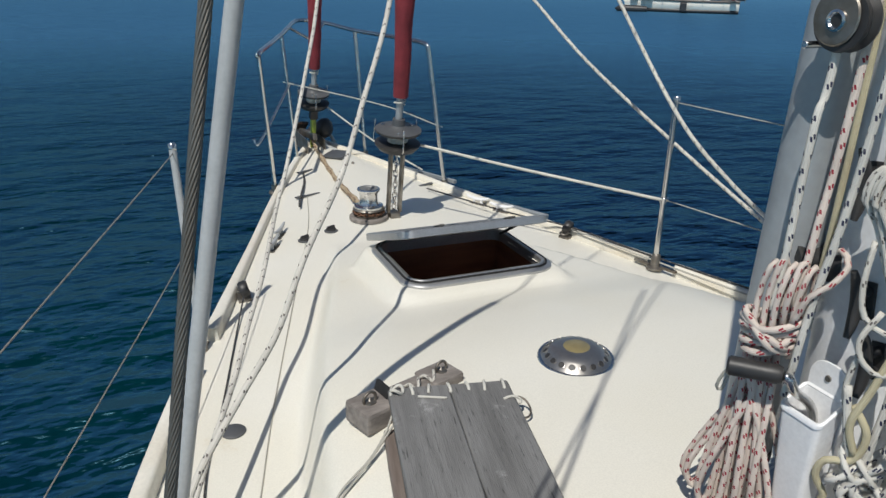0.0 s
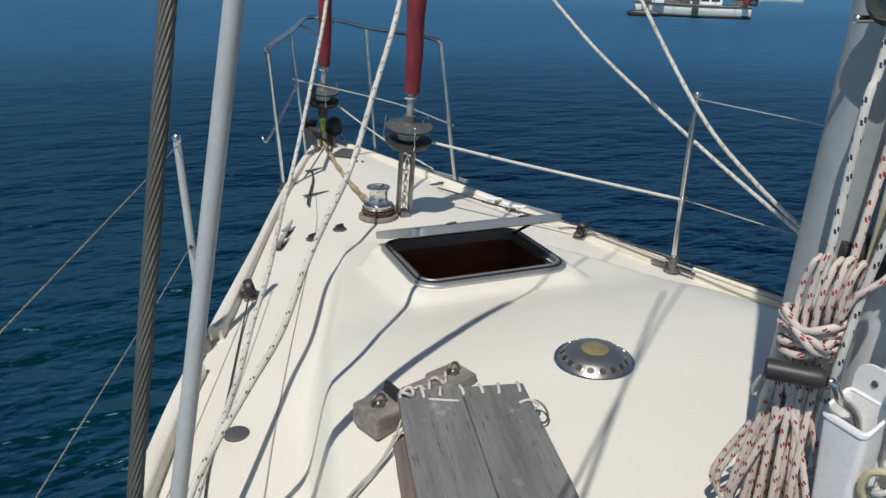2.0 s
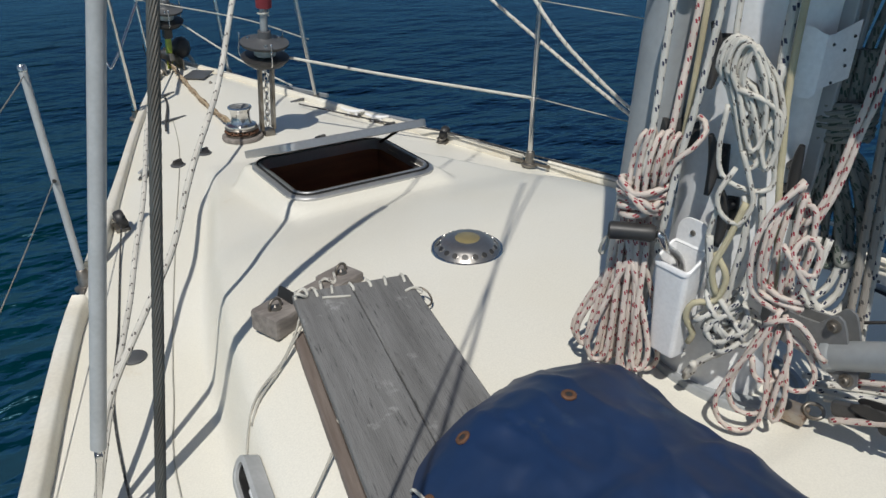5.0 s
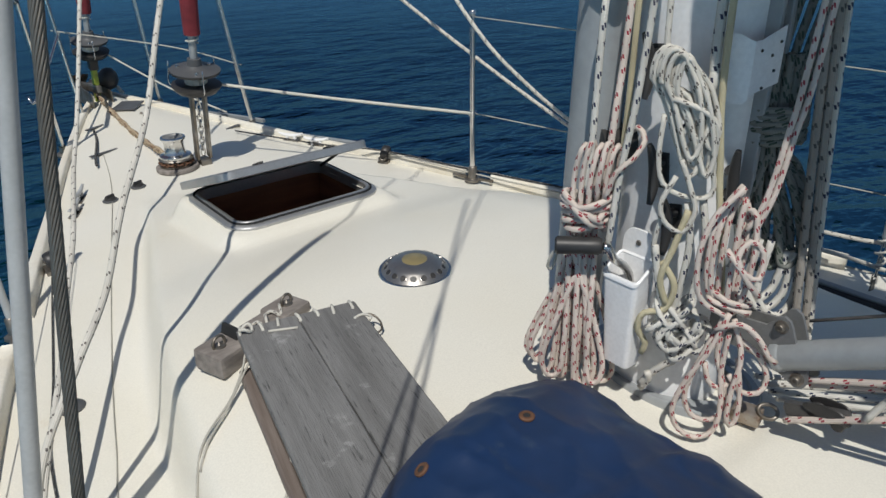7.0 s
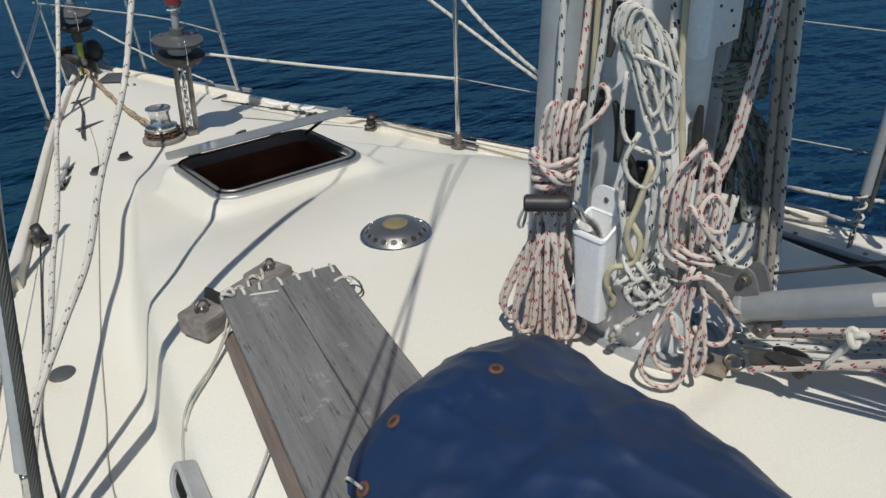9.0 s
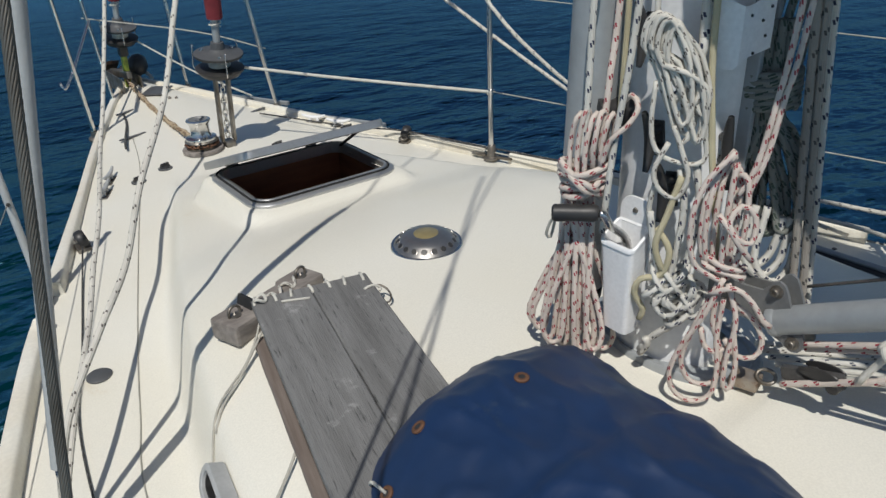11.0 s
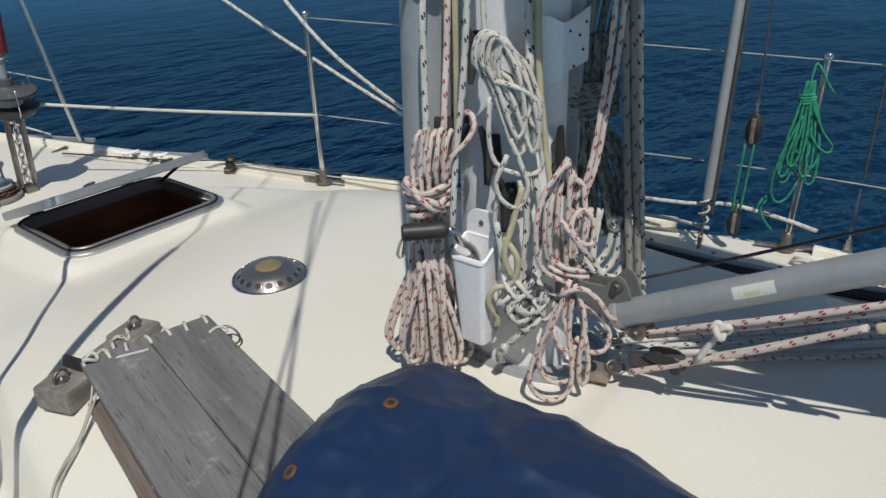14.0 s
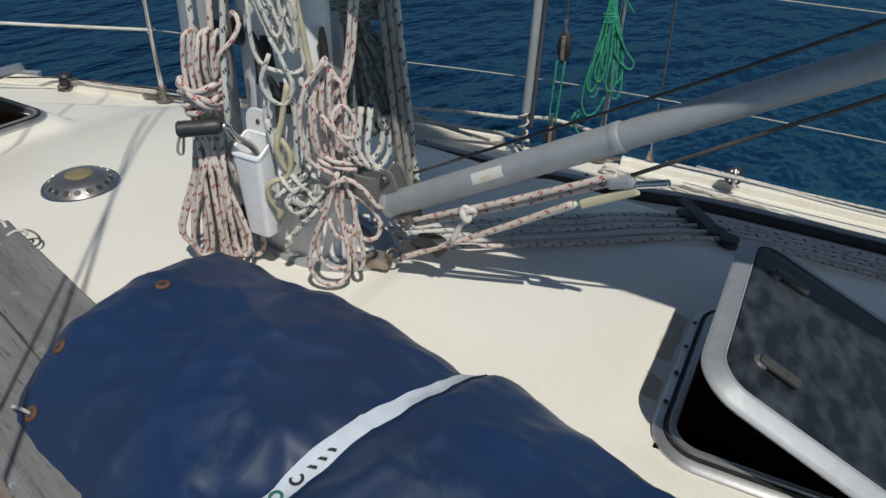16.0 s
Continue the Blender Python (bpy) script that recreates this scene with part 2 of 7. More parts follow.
def sea_noise(scale, detail, stretch=(1, 1, 1), turn=0.5):
    mp, t = sn.new("ShaderNodeMapping"), sn.new("ShaderNodeTexNoise")
    mp.inputs["Scale"].default_value, mp.inputs["Rotation"].default_value = stretch, (0, 0, turn)
    t.inputs["Scale"].default_value, t.inputs["Detail"].default_value, t.inputs["Roughness"].default_value = scale, detail, 0.6
    sl.new(sco.outputs["Object"], mp.inputs[0]), sl.new(mp.outputs[0], t.inputs[0])
    return t.outputs[0]


def sea_range(src, a, b):
    r = sn.new("ShaderNodeMapRange")
    r.interpolation_type = "SMOOTHSTEP"
    r.inputs[1].default_value, r.inputs[2].default_value = a, b
    sl.new(src, r.inputs[0])
    return r.outputs[0]


def sea_blend(f, a, b):
    q = sn.new("ShaderNodeMix")
    q.data_type = "RGBA"
    sl.new(f, q.inputs[0])
    for k, v in ((6, a), (7, b)):
        if isinstance(v, tuple):
            q.inputs[k].default_value = (*v, 1)
        else:
            sl.new(v, q.inputs[k])
    return q.outputs[2]


def sea_reach(centre):
    q = sn.new("ShaderNodeVectorMath")
    q.operation = "DISTANCE"
    q.inputs[1].default_value = centre
    sl.new(sco.outputs["Object"], q.inputs[0])
    return q.outputs["Value"]


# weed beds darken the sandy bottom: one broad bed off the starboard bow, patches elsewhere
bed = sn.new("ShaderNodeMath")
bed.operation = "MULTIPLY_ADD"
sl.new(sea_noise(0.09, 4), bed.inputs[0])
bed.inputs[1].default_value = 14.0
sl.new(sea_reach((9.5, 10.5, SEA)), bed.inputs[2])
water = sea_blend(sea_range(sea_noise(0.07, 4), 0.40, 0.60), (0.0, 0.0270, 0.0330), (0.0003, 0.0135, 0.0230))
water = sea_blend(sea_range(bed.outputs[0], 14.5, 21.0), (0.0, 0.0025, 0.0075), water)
# paler with distance: grazing sky reflection painted into the water's own colour
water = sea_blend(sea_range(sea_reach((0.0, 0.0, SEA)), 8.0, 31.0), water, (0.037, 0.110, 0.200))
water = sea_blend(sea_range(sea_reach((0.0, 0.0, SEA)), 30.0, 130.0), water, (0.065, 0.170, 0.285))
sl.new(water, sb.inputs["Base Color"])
sb.inputs["Roughness"].default_value = 0.5
prev = None
for sc, det, st, dist, strength in ((0.30, 3, (1, 2.0, 1), 0.55, 1.0), (1.1, 3, (1, 2.0, 1), 0.26, 1.0), (3.0, 3, (1, 1.7, 1), 0.050, 1.0), (9.0, 2, (1, 1.5, 1), 0.005, 1.0)):
    bp = sn.new("ShaderNodeBump")
    bp.inputs["Strength"].default_value, bp.inputs["Distance"].default_value = strength, dist
    sl.new(sea_noise(sc, det, st, 0.9), bp.inputs["Height"])
    if prev:
        sl.new(prev, bp.inputs["Normal"])
    prev = bp.outputs[0]
sl.new(prev, sb.inputs["Normal"])
sb.inputs["Specular IOR Level"].default_value = 0.0
# sky light off the ripples, held down at grazing angles as waves hide one another
gl, fr_, fk, mx_ = sn.new("ShaderNodeBsdfGlossy"), sn.new("ShaderNodeFresnel"), sn.new("ShaderNodeMapRange"), sn.new("ShaderNodeMixShader")
gl.inputs["Roughness"].default_value, gl.inputs["Color"].default_value = 0.24, (0.27, 0.64, 0.92, 1)
fr_.inputs["IOR"].default_value = 1.33
fk.inputs[3].default_value, fk.inputs[4].default_value = 0.0, 0.36
sl.new(prev, gl.inputs["Normal"]), sl.new(prev, fr_.inputs["Normal"])
sl.new(fr_.outputs[0], fk.inputs[0]), sl.new(fk.outputs[0], mx_.inputs[0])
sl.new(sb.outputs[0], mx_.inputs[1]), sl.new(gl.outputs[0], mx_.inputs[2])
sl.new(mx_.outputs[0], sn["Material Output"].inputs[0])
M["sea"] = sm

# ---------------------------------------------------------------- building helpers


def link_mesh(name, verts, faces, material, parent=None, label="", smooth=True, uvs=None):
    me = bpy.data.meshes.new(name)
    me.from_pydata([tuple(v) for v in verts], [], faces)
    if uvs is not None:
        lay = me.uv_layers.new(name="UVMap")
        lay.data.foreach_set("uv", np.asarray(uvs, dtype=np.float32).ravel())
    me.materials.append(material)
    if smooth:
        me.polygons.foreach_set("use_smooth", [True] * len(me.polygons))
    ob = new(name, me)
    ob.parent = parent
    if label:
        tagged(ob, label)
    return ob


def part(name, bm, material, parent=None, label="", smooth=False, angle=40):
    """Links a bmesh as one mesh object."""
    me = bpy.data.meshes.new(name)
    bmesh.ops.recalc_face_normals(bm, faces=bm.faces)
    bm.to_mesh(me)
    bm.free()
    me.materials.append(material)
    if smooth:
        me.polygons.foreach_set("use_smooth", [True] * len(me.polygons))
        me.set_sharp_from_angle(angle=radians(angle))
    ob = new(name, me)
    ob.parent = parent
    if label:
        tagged(ob, label)
    return ob


def group_of(name, label, category, group="", kind="", at=(0, 0, 0)):
    ob = new(name)
    ob.empty_display_size = 0.02
    return tagged(ob, label, category, group, kind)


def box(centre, size, m=None, bevel=0.003, bm=None):
    bm = bm or bmesh.new()
    t = bmesh.new()
    bmesh.ops.create_cube(t, size=1, matrix=Matrix.Diagonal((*size, 1)))
    if bevel:
        bmesh.ops.bevel(t, geom=t.edges, offset=min(bevel, min(size) * 0.45), segments=2, affect="EDGES", profile=0.6)
    bmesh.ops.transform(t, matrix=Matrix.Translation(centre) @ (m or Matrix()), verts=t.verts)
    me = bpy.data.meshes.new("t")
    t.to_mesh(me), t.free()
    bm.from_mesh(me)
    bpy.data.meshes.remove(me)
    return bm


def lathe(profile, seg=32, m=None, bm=None, scale=(1, 1)):
    """Turns (radius, height) pairs round z."""
    bm = bm or bmesh.new()
    m = m or Matrix()
    rings = []
    for r, z in profile:
        if r < 1e-6:
            rings.append([bm.verts.new(m @ Vector((0, 0, z)))])
        else:
            rings.append([bm.verts.new(m @ Vector((r * scale[0] * math.cos(2 * math.pi * k / seg), r * scale[1] * math.sin(2 * math.pi * k / seg), z))) for k in range(seg)])
    for a, c in zip(rings, rings[1:]):
        for k in range(seg):
            k2 = (k + 1) % seg
            if len(a) == 1 and len(c) == 1:
                continue
            if len(a) == 1:
                bm.faces.new((a[0], c[k], c[k2]))
            elif len(c) == 1:
                bm.faces.new((a[k], a[k2], c[0]))
            else:
                bm.faces.new((a[k], a[k2], c[k2], c[k]))
    return bm


def frame_to(a, b):
    """A pose at a whose z axis points to b."""
    d = Vector(b) - Vector(a)
    return Matrix.Translation(a) @ d.to_track_quat("Z", "Y").to_matrix().to_4x4()


def rod(a, b, r, r2=None, seg=16, bm=None):
    d = (Vector(b) - Vector(a)).length
    r2 = r if r2 is None else r2
    e = min(r, r2) * 0.2
    return lathe([(0, 0), (r - e, 0), (r, e), (r2, d - e), (r2 - e, d), (0, d)], seg, frame_to(a, b), bm)


def smooth_path(pts, step=0.012, closed=False):
    """A Catmull-Rom curve through the points, at about even steps."""
    p = [Vector(q) for q in pts]
    n = len(p)
    out = []
    for i in range(n if closed else n - 1):
        p0 = p[(i - 1) % n] if closed or i else p[0] * 2 - p[1]
        p1, p2 = p[i], p[(i + 1) % n]
        p3 = p[(i + 2) % n] if closed or i + 2 < n else p[-1] * 2 - p[-2]
        k = max(2, int((p2 - p1).length / step))
        for j in range(k):
            t = j / k
            out.append(0.5 * ((2 * p1) + (p2 - p0) * t + (2 * p0 - 5 * p1 + 4 * p2 - p3) * t * t + (3 * p1 - p0 - 3 * p2 + p3) * t ** 3))
    if not closed:
        out.append(p[-1])
    return out


def tube_data(path, r, seg=8, closed=False, v0=0.0):
    """Verts, faces and UVs of a tube along a path; v runs in metres."""
    n = len(path)
    verts, faces, uvs = [], [], []
    up = None
    length = v0
    vs = []
    for i, p in enumerate(path):
        a = path[(i - 1) % n] if closed or i else p
        b = path[(i + 1) % n] if closed or i < n - 1 else p
        t = (b - a)
        t = t.normalized() if t.length > 1e-9 else Vector((0, 0, 1))
        if up is None:
            up = t.orthogonal().normalized()
        up = up - t * up.dot(t)
        up = up.normalized() if up.length > 1e-6 else t.orthogonal().normalized()
        side = t.cross(up)
        rr = r(i / max(1, n - 1)) if callable(r) else r
        if i:
            length += (p - path[i - 1]).length
        vs.append(length)
        for k in range(seg):
            an = 2 * math.pi * k / seg
            verts.append(p + up * (rr * math.cos(an)) + side * (rr * math.sin(an)))
    for i in range(n if closed else n - 1):
        i2 = (i + 1) % n
        for k in range(seg):
            k2 = (k + 1) % seg
            faces.append((i * seg + k, i * seg + k2, i2 * seg + k2, i2 * seg + k))
            ve = vs[i2] if i2 else length + (path[0] - path[-1]).length
            uvs += [(k / seg, vs[i]), ((k + 1) / seg, vs[i]), ((k + 1) / seg, ve), (k / seg, ve)]
    if not closed:
        for base, order in ((0, -1), ((n - 1) * seg, 1)):
            faces.append(tuple(base + k for k in (range(seg) if order == 1 else range(seg - 1, -1, -1))))
            uvs += [(0, vs[0])] * seg
    return verts, faces, uvs


def tubes(name, runs, r, material, parent=None, label="", seg=8, step=0.012, closed=False, raw=False):
    """One mesh of one or more rope or pipe runs, each a list of points."""
    verts, faces, uvs = [], [], []
    for run in runs:
        path = [Vector(q) for q in run] if raw else smooth_path(run, step, closed)
        v, f, u = tube_data(path, r, seg, closed, v0=random.random())
        o = len(verts)
        verts += v
        faces += [tuple(i + o for i in q) for q in f]
        uvs += u
    return link_mesh(name, verts, faces, material, parent, label, True, uvs)


def knots(table, y):
    """Smooth interpolation in a short table of (y, value)."""
    if y <= table[0][0]:
        return table[0][1]
    for i in range(len(table) - 1):
        (a, va), (b, vb) = table[i], table[i + 1]
        if y <= b:
            ma = (vb - table[i - 1][1]) / (b - table[i - 1][0]) if i else (vb - va) / (b - a)
            mb = (table[i + 2][1] - va) / (table[i + 2][0] - a) if i + 2 < len(table) else (vb - va) / (b - a)
            t, h = (y - a) / (b - a), b - a
            return va * (2 * t ** 3 - 3 * t ** 2 + 1) + vb * (3 * t ** 2 - 2 * t ** 3) + h * (ma * (t ** 3 - 2 * t ** 2 + t) + mb * (t ** 3 - t ** 2))
    return table[-1][1]


def step01(a, b, v):
    t = min(1.0, max(0.0, (v - a) / (b - a)))
    return t * t * (3 - 2 * t)


# ---------------------------------------------------------------- the yacht's deck
BEAM = [(-3.0, 1.49), (-1.0, 1.58), (0.0, 1.56), (0.5, 1.515), (0.9, 1.42), (1.33, 1.272), (1.66, 1.178), (2.0, 1.075), (2.3, 0.965), (3.0, 0.725), (3.7, 0.482), (4.3, 0.245), (4.62, 0.10), (4.78, 0.03)]
SHEER = [(-3.0, -0.34), (-1.0, -0.33), (0.0, -0.315), (0.9, -0.29), (1.5, -0.272), (2.3, -0.245), (3.7, -0.20), (4.78, -0.135)]
ROOF_W = [(-3.0, 1.0), (-0.5, 0.985), (0.3, 0.945), (0.9, 0.880), (1.365, 0.795), (1.58, 0.752), (2.0, 0.638), (2.42, 0.50), (2.75, 0.40), (3.1, 0.30)]
ROOF_Z = [(-3.0, -0.09), (-0.6, -0.055), (0.0, -0.02), (0.6, 0.0), (1.5, 0.0), (1.8, -0.035), (2.06, -0.092), (2.4, -0.128), (2.8, -0.17), (3.2, -0.21)]
HATCH = (-0.275, 0.25, 2.155, 2.555)          # fore hatch opening: x0, x1, y0, y1
HATCH2 = (-0.155, 0.285, -0.655, -0.213)         # aft hatch opening


def beam(y):
    return knots(BEAM, y)


def deck_z(x, y):
    w = max(beam(y), 0.02)
    deck = knots(SHEER, y) + 0.045 * (1 - min(1, abs(x) / w) ** 2)
    wr = knots(ROOF_W, y)
    top = knots(ROOF_Z, y) - 0.045 * (abs(x) / 0.8) ** 2 * (0.3 + 0.7 * step01(2.6, 1.6, y))
    top -= 0.44 * max(0.0, abs(x) - 0.5) ** 2
    # a low moulded break crosses the roof at the mast foot
    top -= 0.011 * step01(0.440, 0.478, y) * step01(0.95, 0.6, y)
    z = deck
    if y < 3.1 and top > deck:
        rise = top - deck
        k = step01(wr + 0.035 + 0.17 * rise, wr - 0.014, abs(x))
        z = deck + rise * k
    for (x0, x1, y0, y1), high, run in ((HATCH, -0.070, 0.07), (HATCH2, -0.041, 0.05)):
        dx, dy = max(x0 - x, x - x1, 0), max(y0 - y, y - y1, 0)
        d = math.hypot(dx, dy)
        if d < 0.3:
            z += (high - z) * (1 - step01(0.045, 0.045 + run, d))
    return z


def build_deck():
    xs = sorted(set([round(-0.62 + 0.02 * i, 4) for i in range(63)] + [HATCH[0], HATCH[1], HATCH2[0] - 0.013, HATCH2[1] + 0.013]))
    ys = sorted(set([round(-2.6 + 0.025 * i, 4) for i in range(295)] + [HATCH[2], HATCH[3], HATCH2[2] - 0.013, HATCH2[3] + 0.013, 4.76]))
    side = 34
    verts, faces = [], []
    cols = side * 2 + len(xs)
    for y in ys:
        w = beam(y)
        c = min(1.0, 0.55 * w / 0.62)
        row = [x * c for x in xs]
        left = [-w + (row[0] + w) * k / side for k in range(side)]
        right = [row[-1] + (w - row[-1]) * (k + 1) / side for k in range(side)]
        for x in left + row + right:
            verts.append((x, y, deck_z(x, y)))
    for j in range(len(ys) - 1):
        for i in range(cols - 1):
            a = j * cols + i
            cx = sum(verts[q][0] for q in (a, a + 1, a + cols, a + cols + 1)) / 4
            cy = (ys[j] + ys[j + 1]) / 2
            if HATCH[0] < cx < HATCH[1] and HATCH[2] < cy < HATCH[3] or HATCH2[0] - 0.012 < cx < HATCH2[1] + 0.012 and HATCH2[2] - 0.012 < cy < HATCH2[3] + 0.012:
                continue
            faces.append((a, a + 1, a + cols + 1, a + cols))
    return tagged(link_mesh("deck", verts, faces, M["gelcoat"]), "cream white moulded deck and low cabin roof of a sailing yacht", "deck", kind="structure")


build_deck()


def build_hull():
    verts, faces = [], []
    ys = [-2.6 + 0.1 * i for i in range(74)] + [4.78]
    prof = ((1.0, 0.0), (1.0, -0.02), (0.985, -0.25), (0.95, -0.6), (0.88, -1.0), (0.80, -1.35))
    for sgn in (-1, 1):
        o = len(verts)
        for y in ys:
            w, z = beam(y) + 0.016, knots(SHEER, y)
            for k, dz in prof:
                verts.append((sgn * w * k, y - 0.25 * (y > 3.5) * (y - 3.5) * (-dz) / 1.3, z + dz))
        n = len(prof)
        for j in range(len(ys) - 1):
            for i in range(n - 1):
                a = o + j * n + i
                faces.append((a, a + 1, a + n + 1, a + n))
    n = len(prof)
    faces.append(tuple(range(0, n)) + tuple(len(ys) * n + i for i in range(n - 1, -1, -1)))
    tagged(link_mesh("hull", verts, faces, M["hull"]), "white glass-fibre hull sides of the yacht at the water", "hull", kind="structure")


build_hull()


def toe_rail(name, sgn, y0, y1, label):
    """Raised moulded bulwark along the deck's edge: a rounded section lofted along the sheer."""
    prof = ((-0.036, -0.012), (-0.028, 0.038), (-0.025, 0.045), (-0.019, 0.049), (0.008, 0.050), (0.014, 0.048), (0.017, 0.042), (0.018, 0.02), (0.022, -0.05), (0.0, -0.06))
    ys = [y0 + (y1 - y0) * i / 60 for i in range(61)]
    verts, faces = [], []
    for y in ys:
        w, z = beam(y), knots(SHEER, y)
        sl_ = (beam(y + 0.02) - beam(y - 0.02)) / 0.04
        nv = Vector((1, -sl_)).normalized()
        for dx, dz in prof:
            low = 1 - 0.30 * step01(2.2, 3.2, y) - 0.35 * step01(0.8, 0.3, y)
            verts.append((sgn * max(0.004, w + dx * low * nv.x), y + dx * low * nv.y, z + (dz * low if dz > 0 else dz)))
    n = len(prof)
    for j in range(len(ys) - 1):
        for i in range(n):
            a, b = j * n + i, j * n + (i + 1) % n
            faces.append((a, b, b + n, a + n))
    faces.append(tuple(range(n)))
    faces.append(tuple(len(verts) - 1 - i for i in range(n)))
    return tagged(link_mesh(name, verts, faces, M["rail_cream"]), label, "toe rail", kind="structure")


toe_rail("toe_rail_port", -1, 2.33, 4.72, "raised cream moulded toe rail along the foredeck edge")
toe_rail("toe_rail_port_aft", -1, -2.5, 2.13, "raised cream moulded toe rail beside the side deck")
toe_rail("toe_rail_starboard", 1, 2.38, 4.72, "raised cream moulded toe rail along the foredeck edge")
toe_rail("toe_rail_starboard_mid", 1, 0.875, 2.26, "raised cream moulded toe rail ending at the shrouds")
toe_rail("toe_rail_starboard_aft", 1, -2.5, 0.40, "raised cream moulded toe rail beside the side deck")

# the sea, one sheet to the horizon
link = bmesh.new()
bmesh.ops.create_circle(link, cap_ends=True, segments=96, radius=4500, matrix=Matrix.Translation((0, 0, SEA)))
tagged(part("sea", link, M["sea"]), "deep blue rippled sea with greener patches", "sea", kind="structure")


# ---------------------------------------------------------------- hatches


def rounded(x0, x1, y0, y1, r, n=7):
    pts = []
    for cx, cy, a0 in ((x1 - r, y1 - r, 0), (x0 + r, y1 - r, 90), (x0 + r, y0 + r, 180), (x1 - r, y0 + r, 270)):
        for k in range(n + 1):
            a = radians(a0 + 90 * k / n)
            pts.append((cx + r * math.cos(a), cy + r * math.sin(a)))
    return pts


def ring_frame(rect, r, profile, m=None, sag=None):
    """A closed frame: the profile's (outward, up) pairs swept round a rounded rectangle."""
    bm, m = bmesh.new(), m or Matrix()
    rows = []
    for off, z in profile:
        pts = rounded(rect[0] - off, rect[1] + off, rect[2] - off, rect[3] + off, max(0.004, r + off))
        rows.append([bm.verts.new(m @ Vector((x, y, z + (sag(x, y) if sag else 0)))) for x, y in pts])
    n = len(rows[0])
    for a, b in zip(rows, rows[1:] + rows[:1]):
        for k in range(n):
            bm.faces.new((a[k], a[(k + 1) % n], b[(k + 1) % n], b[k]))
    return bm


def slab(rect, r, z0, z1, m=None, edge=0.003):
    bm, m = bmesh.new(), m or Matrix()
    rows = []
    for off, z in ((-edge, z0), (0, z0 + edge), (0, z1 - edge), (-edge, z1)):
        rows.append([bm.verts.new(m @ Vector((x, y, z))) for x, y in rounded(rect[0] - off, rect[1] + off, rect[2] - off, rect[3] + off, r)])
    n = len(rows[0])
    for a, b in zip(rows, rows[1:]):
        for k in range(n):
            bm.faces.new((a[k], a[(k + 1) % n], b[(k + 1) % n], b[k]))
    bm.faces.new(rows[0]), bm.faces.new(rows[-1])
    return bm


def cabin_well(name, rect, z0, z1, label):
    """The lined opening below a hatch, with a cabin floor deep under it."""
    x0, x1, y0, y1 = rect
    e = 0.10
    verts, faces = [], []
    for ex, z in ((0.004, z1), (0.004, -0.42), (e, -0.44), (e, z0)):
        verts += [(x0 - ex, y0 - ex, z), (x1 + ex, y0 - ex, z), (x1 + ex, y1 + ex, z), (x0 - ex, y1 + ex, z)]
    for k in range(3):
        for i in range(4):
            faces.append((4 * k + i, 4 * k + (i + 1) % 4, 4 * k + 4 + (i + 1) % 4, 4 * k + 4 + i))
    faces.append((12, 13, 14, 15))
    return tagged(link_mesh(name, verts, faces, M["wood_cabin"], smooth=False), label, "cabin lining", kind="structure")


cabin_well("cabin_lining_fore", HATCH, -1.25, -0.07, "dark wooden cabin lining seen below the open hatch")
cabin_well("cabin_lining_aft", HATCH2, -1.35, -0.05, "dark cabin lining seen below the open hatch")


def hatch(name, rect, z, sag, hinge, angle, lid_rect, label, handles, yaw=0.0, soft=False):
    th = group_of(name, label, "hatch")
    cx, cy = (rect[0] + rect[1]) / 2, rect[3]
    t = Matrix.Translation((cx, cy, 0)) @ Matrix.Rotation(yaw, 4, "Z") @ Matrix.Translation((-cx, -cy, 0))
    part("frame", ring_frame(rect, 0.05, ((0.0, -0.03), (0.0, 0.012), (0.004, 0.015), (0.012, 0.015), (0.016, 0.008), (0.034, 0.006), (0.040, 0.0), (0.040, -0.03)), t @ Matrix.Translation((0, 0, z)), sag), M["alloy_bright"], th, smooth=True)
    part("gasket", ring_frame(rect, 0.05, ((0.017, 0.008), (0.018, 0.0125), (0.022, 0.0125), (0.023, 0.006)), t @ Matrix.Translation((0, 0, z + 0.001)), sag), M["rubber"], th, "black rubber gasket", True)
    m = t @ Matrix.Translation((0, hinge[0], hinge[1])) @ Matrix.Rotation(-angle, 4, "X")
    if soft:
        prof = ((-0.028, 0.003), (-0.028, 0.020), (-0.0260, 0.0245), (-0.0240, 0.0245), (-0.022, 0.020), (-0.004, 0.009), (0.0, 0.004), (0.002, 0.001), (-0.001, -0.004), (-0.03, -0.001))
    else:
        prof = ((-0.034, 0.003), (-0.034, 0.024), (-0.030, 0.027), (-0.004, 0.027), (0.0, 0.023), (0.0, 0.0), (-0.006, -0.003), (-0.03, -0.001))
    lid = part("lid", ring_frame(lid_rect, 0.078 if soft else 0.055, prof, m), M["alloy"] if soft else M["alloy_bright"], th, "brushed aluminium lid frame", True)
    inner = tuple(c + s * (0.0285 if soft else 0.0345) for c, s in zip(lid_rect, (1, -1, 1, -1)))
    part("pane", slab(inner, 0.040 if soft else 0.022, 0.008, 0.021, m), M["acrylic"], lid, "dark smoked acrylic pane", True)
    for hx, hy in handles:
        latch = part("latch", lathe([(0, 0), (0.014, 0), (0.014, 0.004), (0.011, 0.007), (0, 0.007)], 20, m @ Matrix.Translation((hx, hy, 0.021))), M["plastic_grey"], lid, "grey plastic latch handle", True)
        part("lever", box((0, 0, 0), (0.022, 0.070, 0.009), m @ pose(hx, hy - 0.030, 0.0300, -3, 0, -6), 0.004), M["latch_grey"], latch, "pale grey lever")
    return th, m, lid


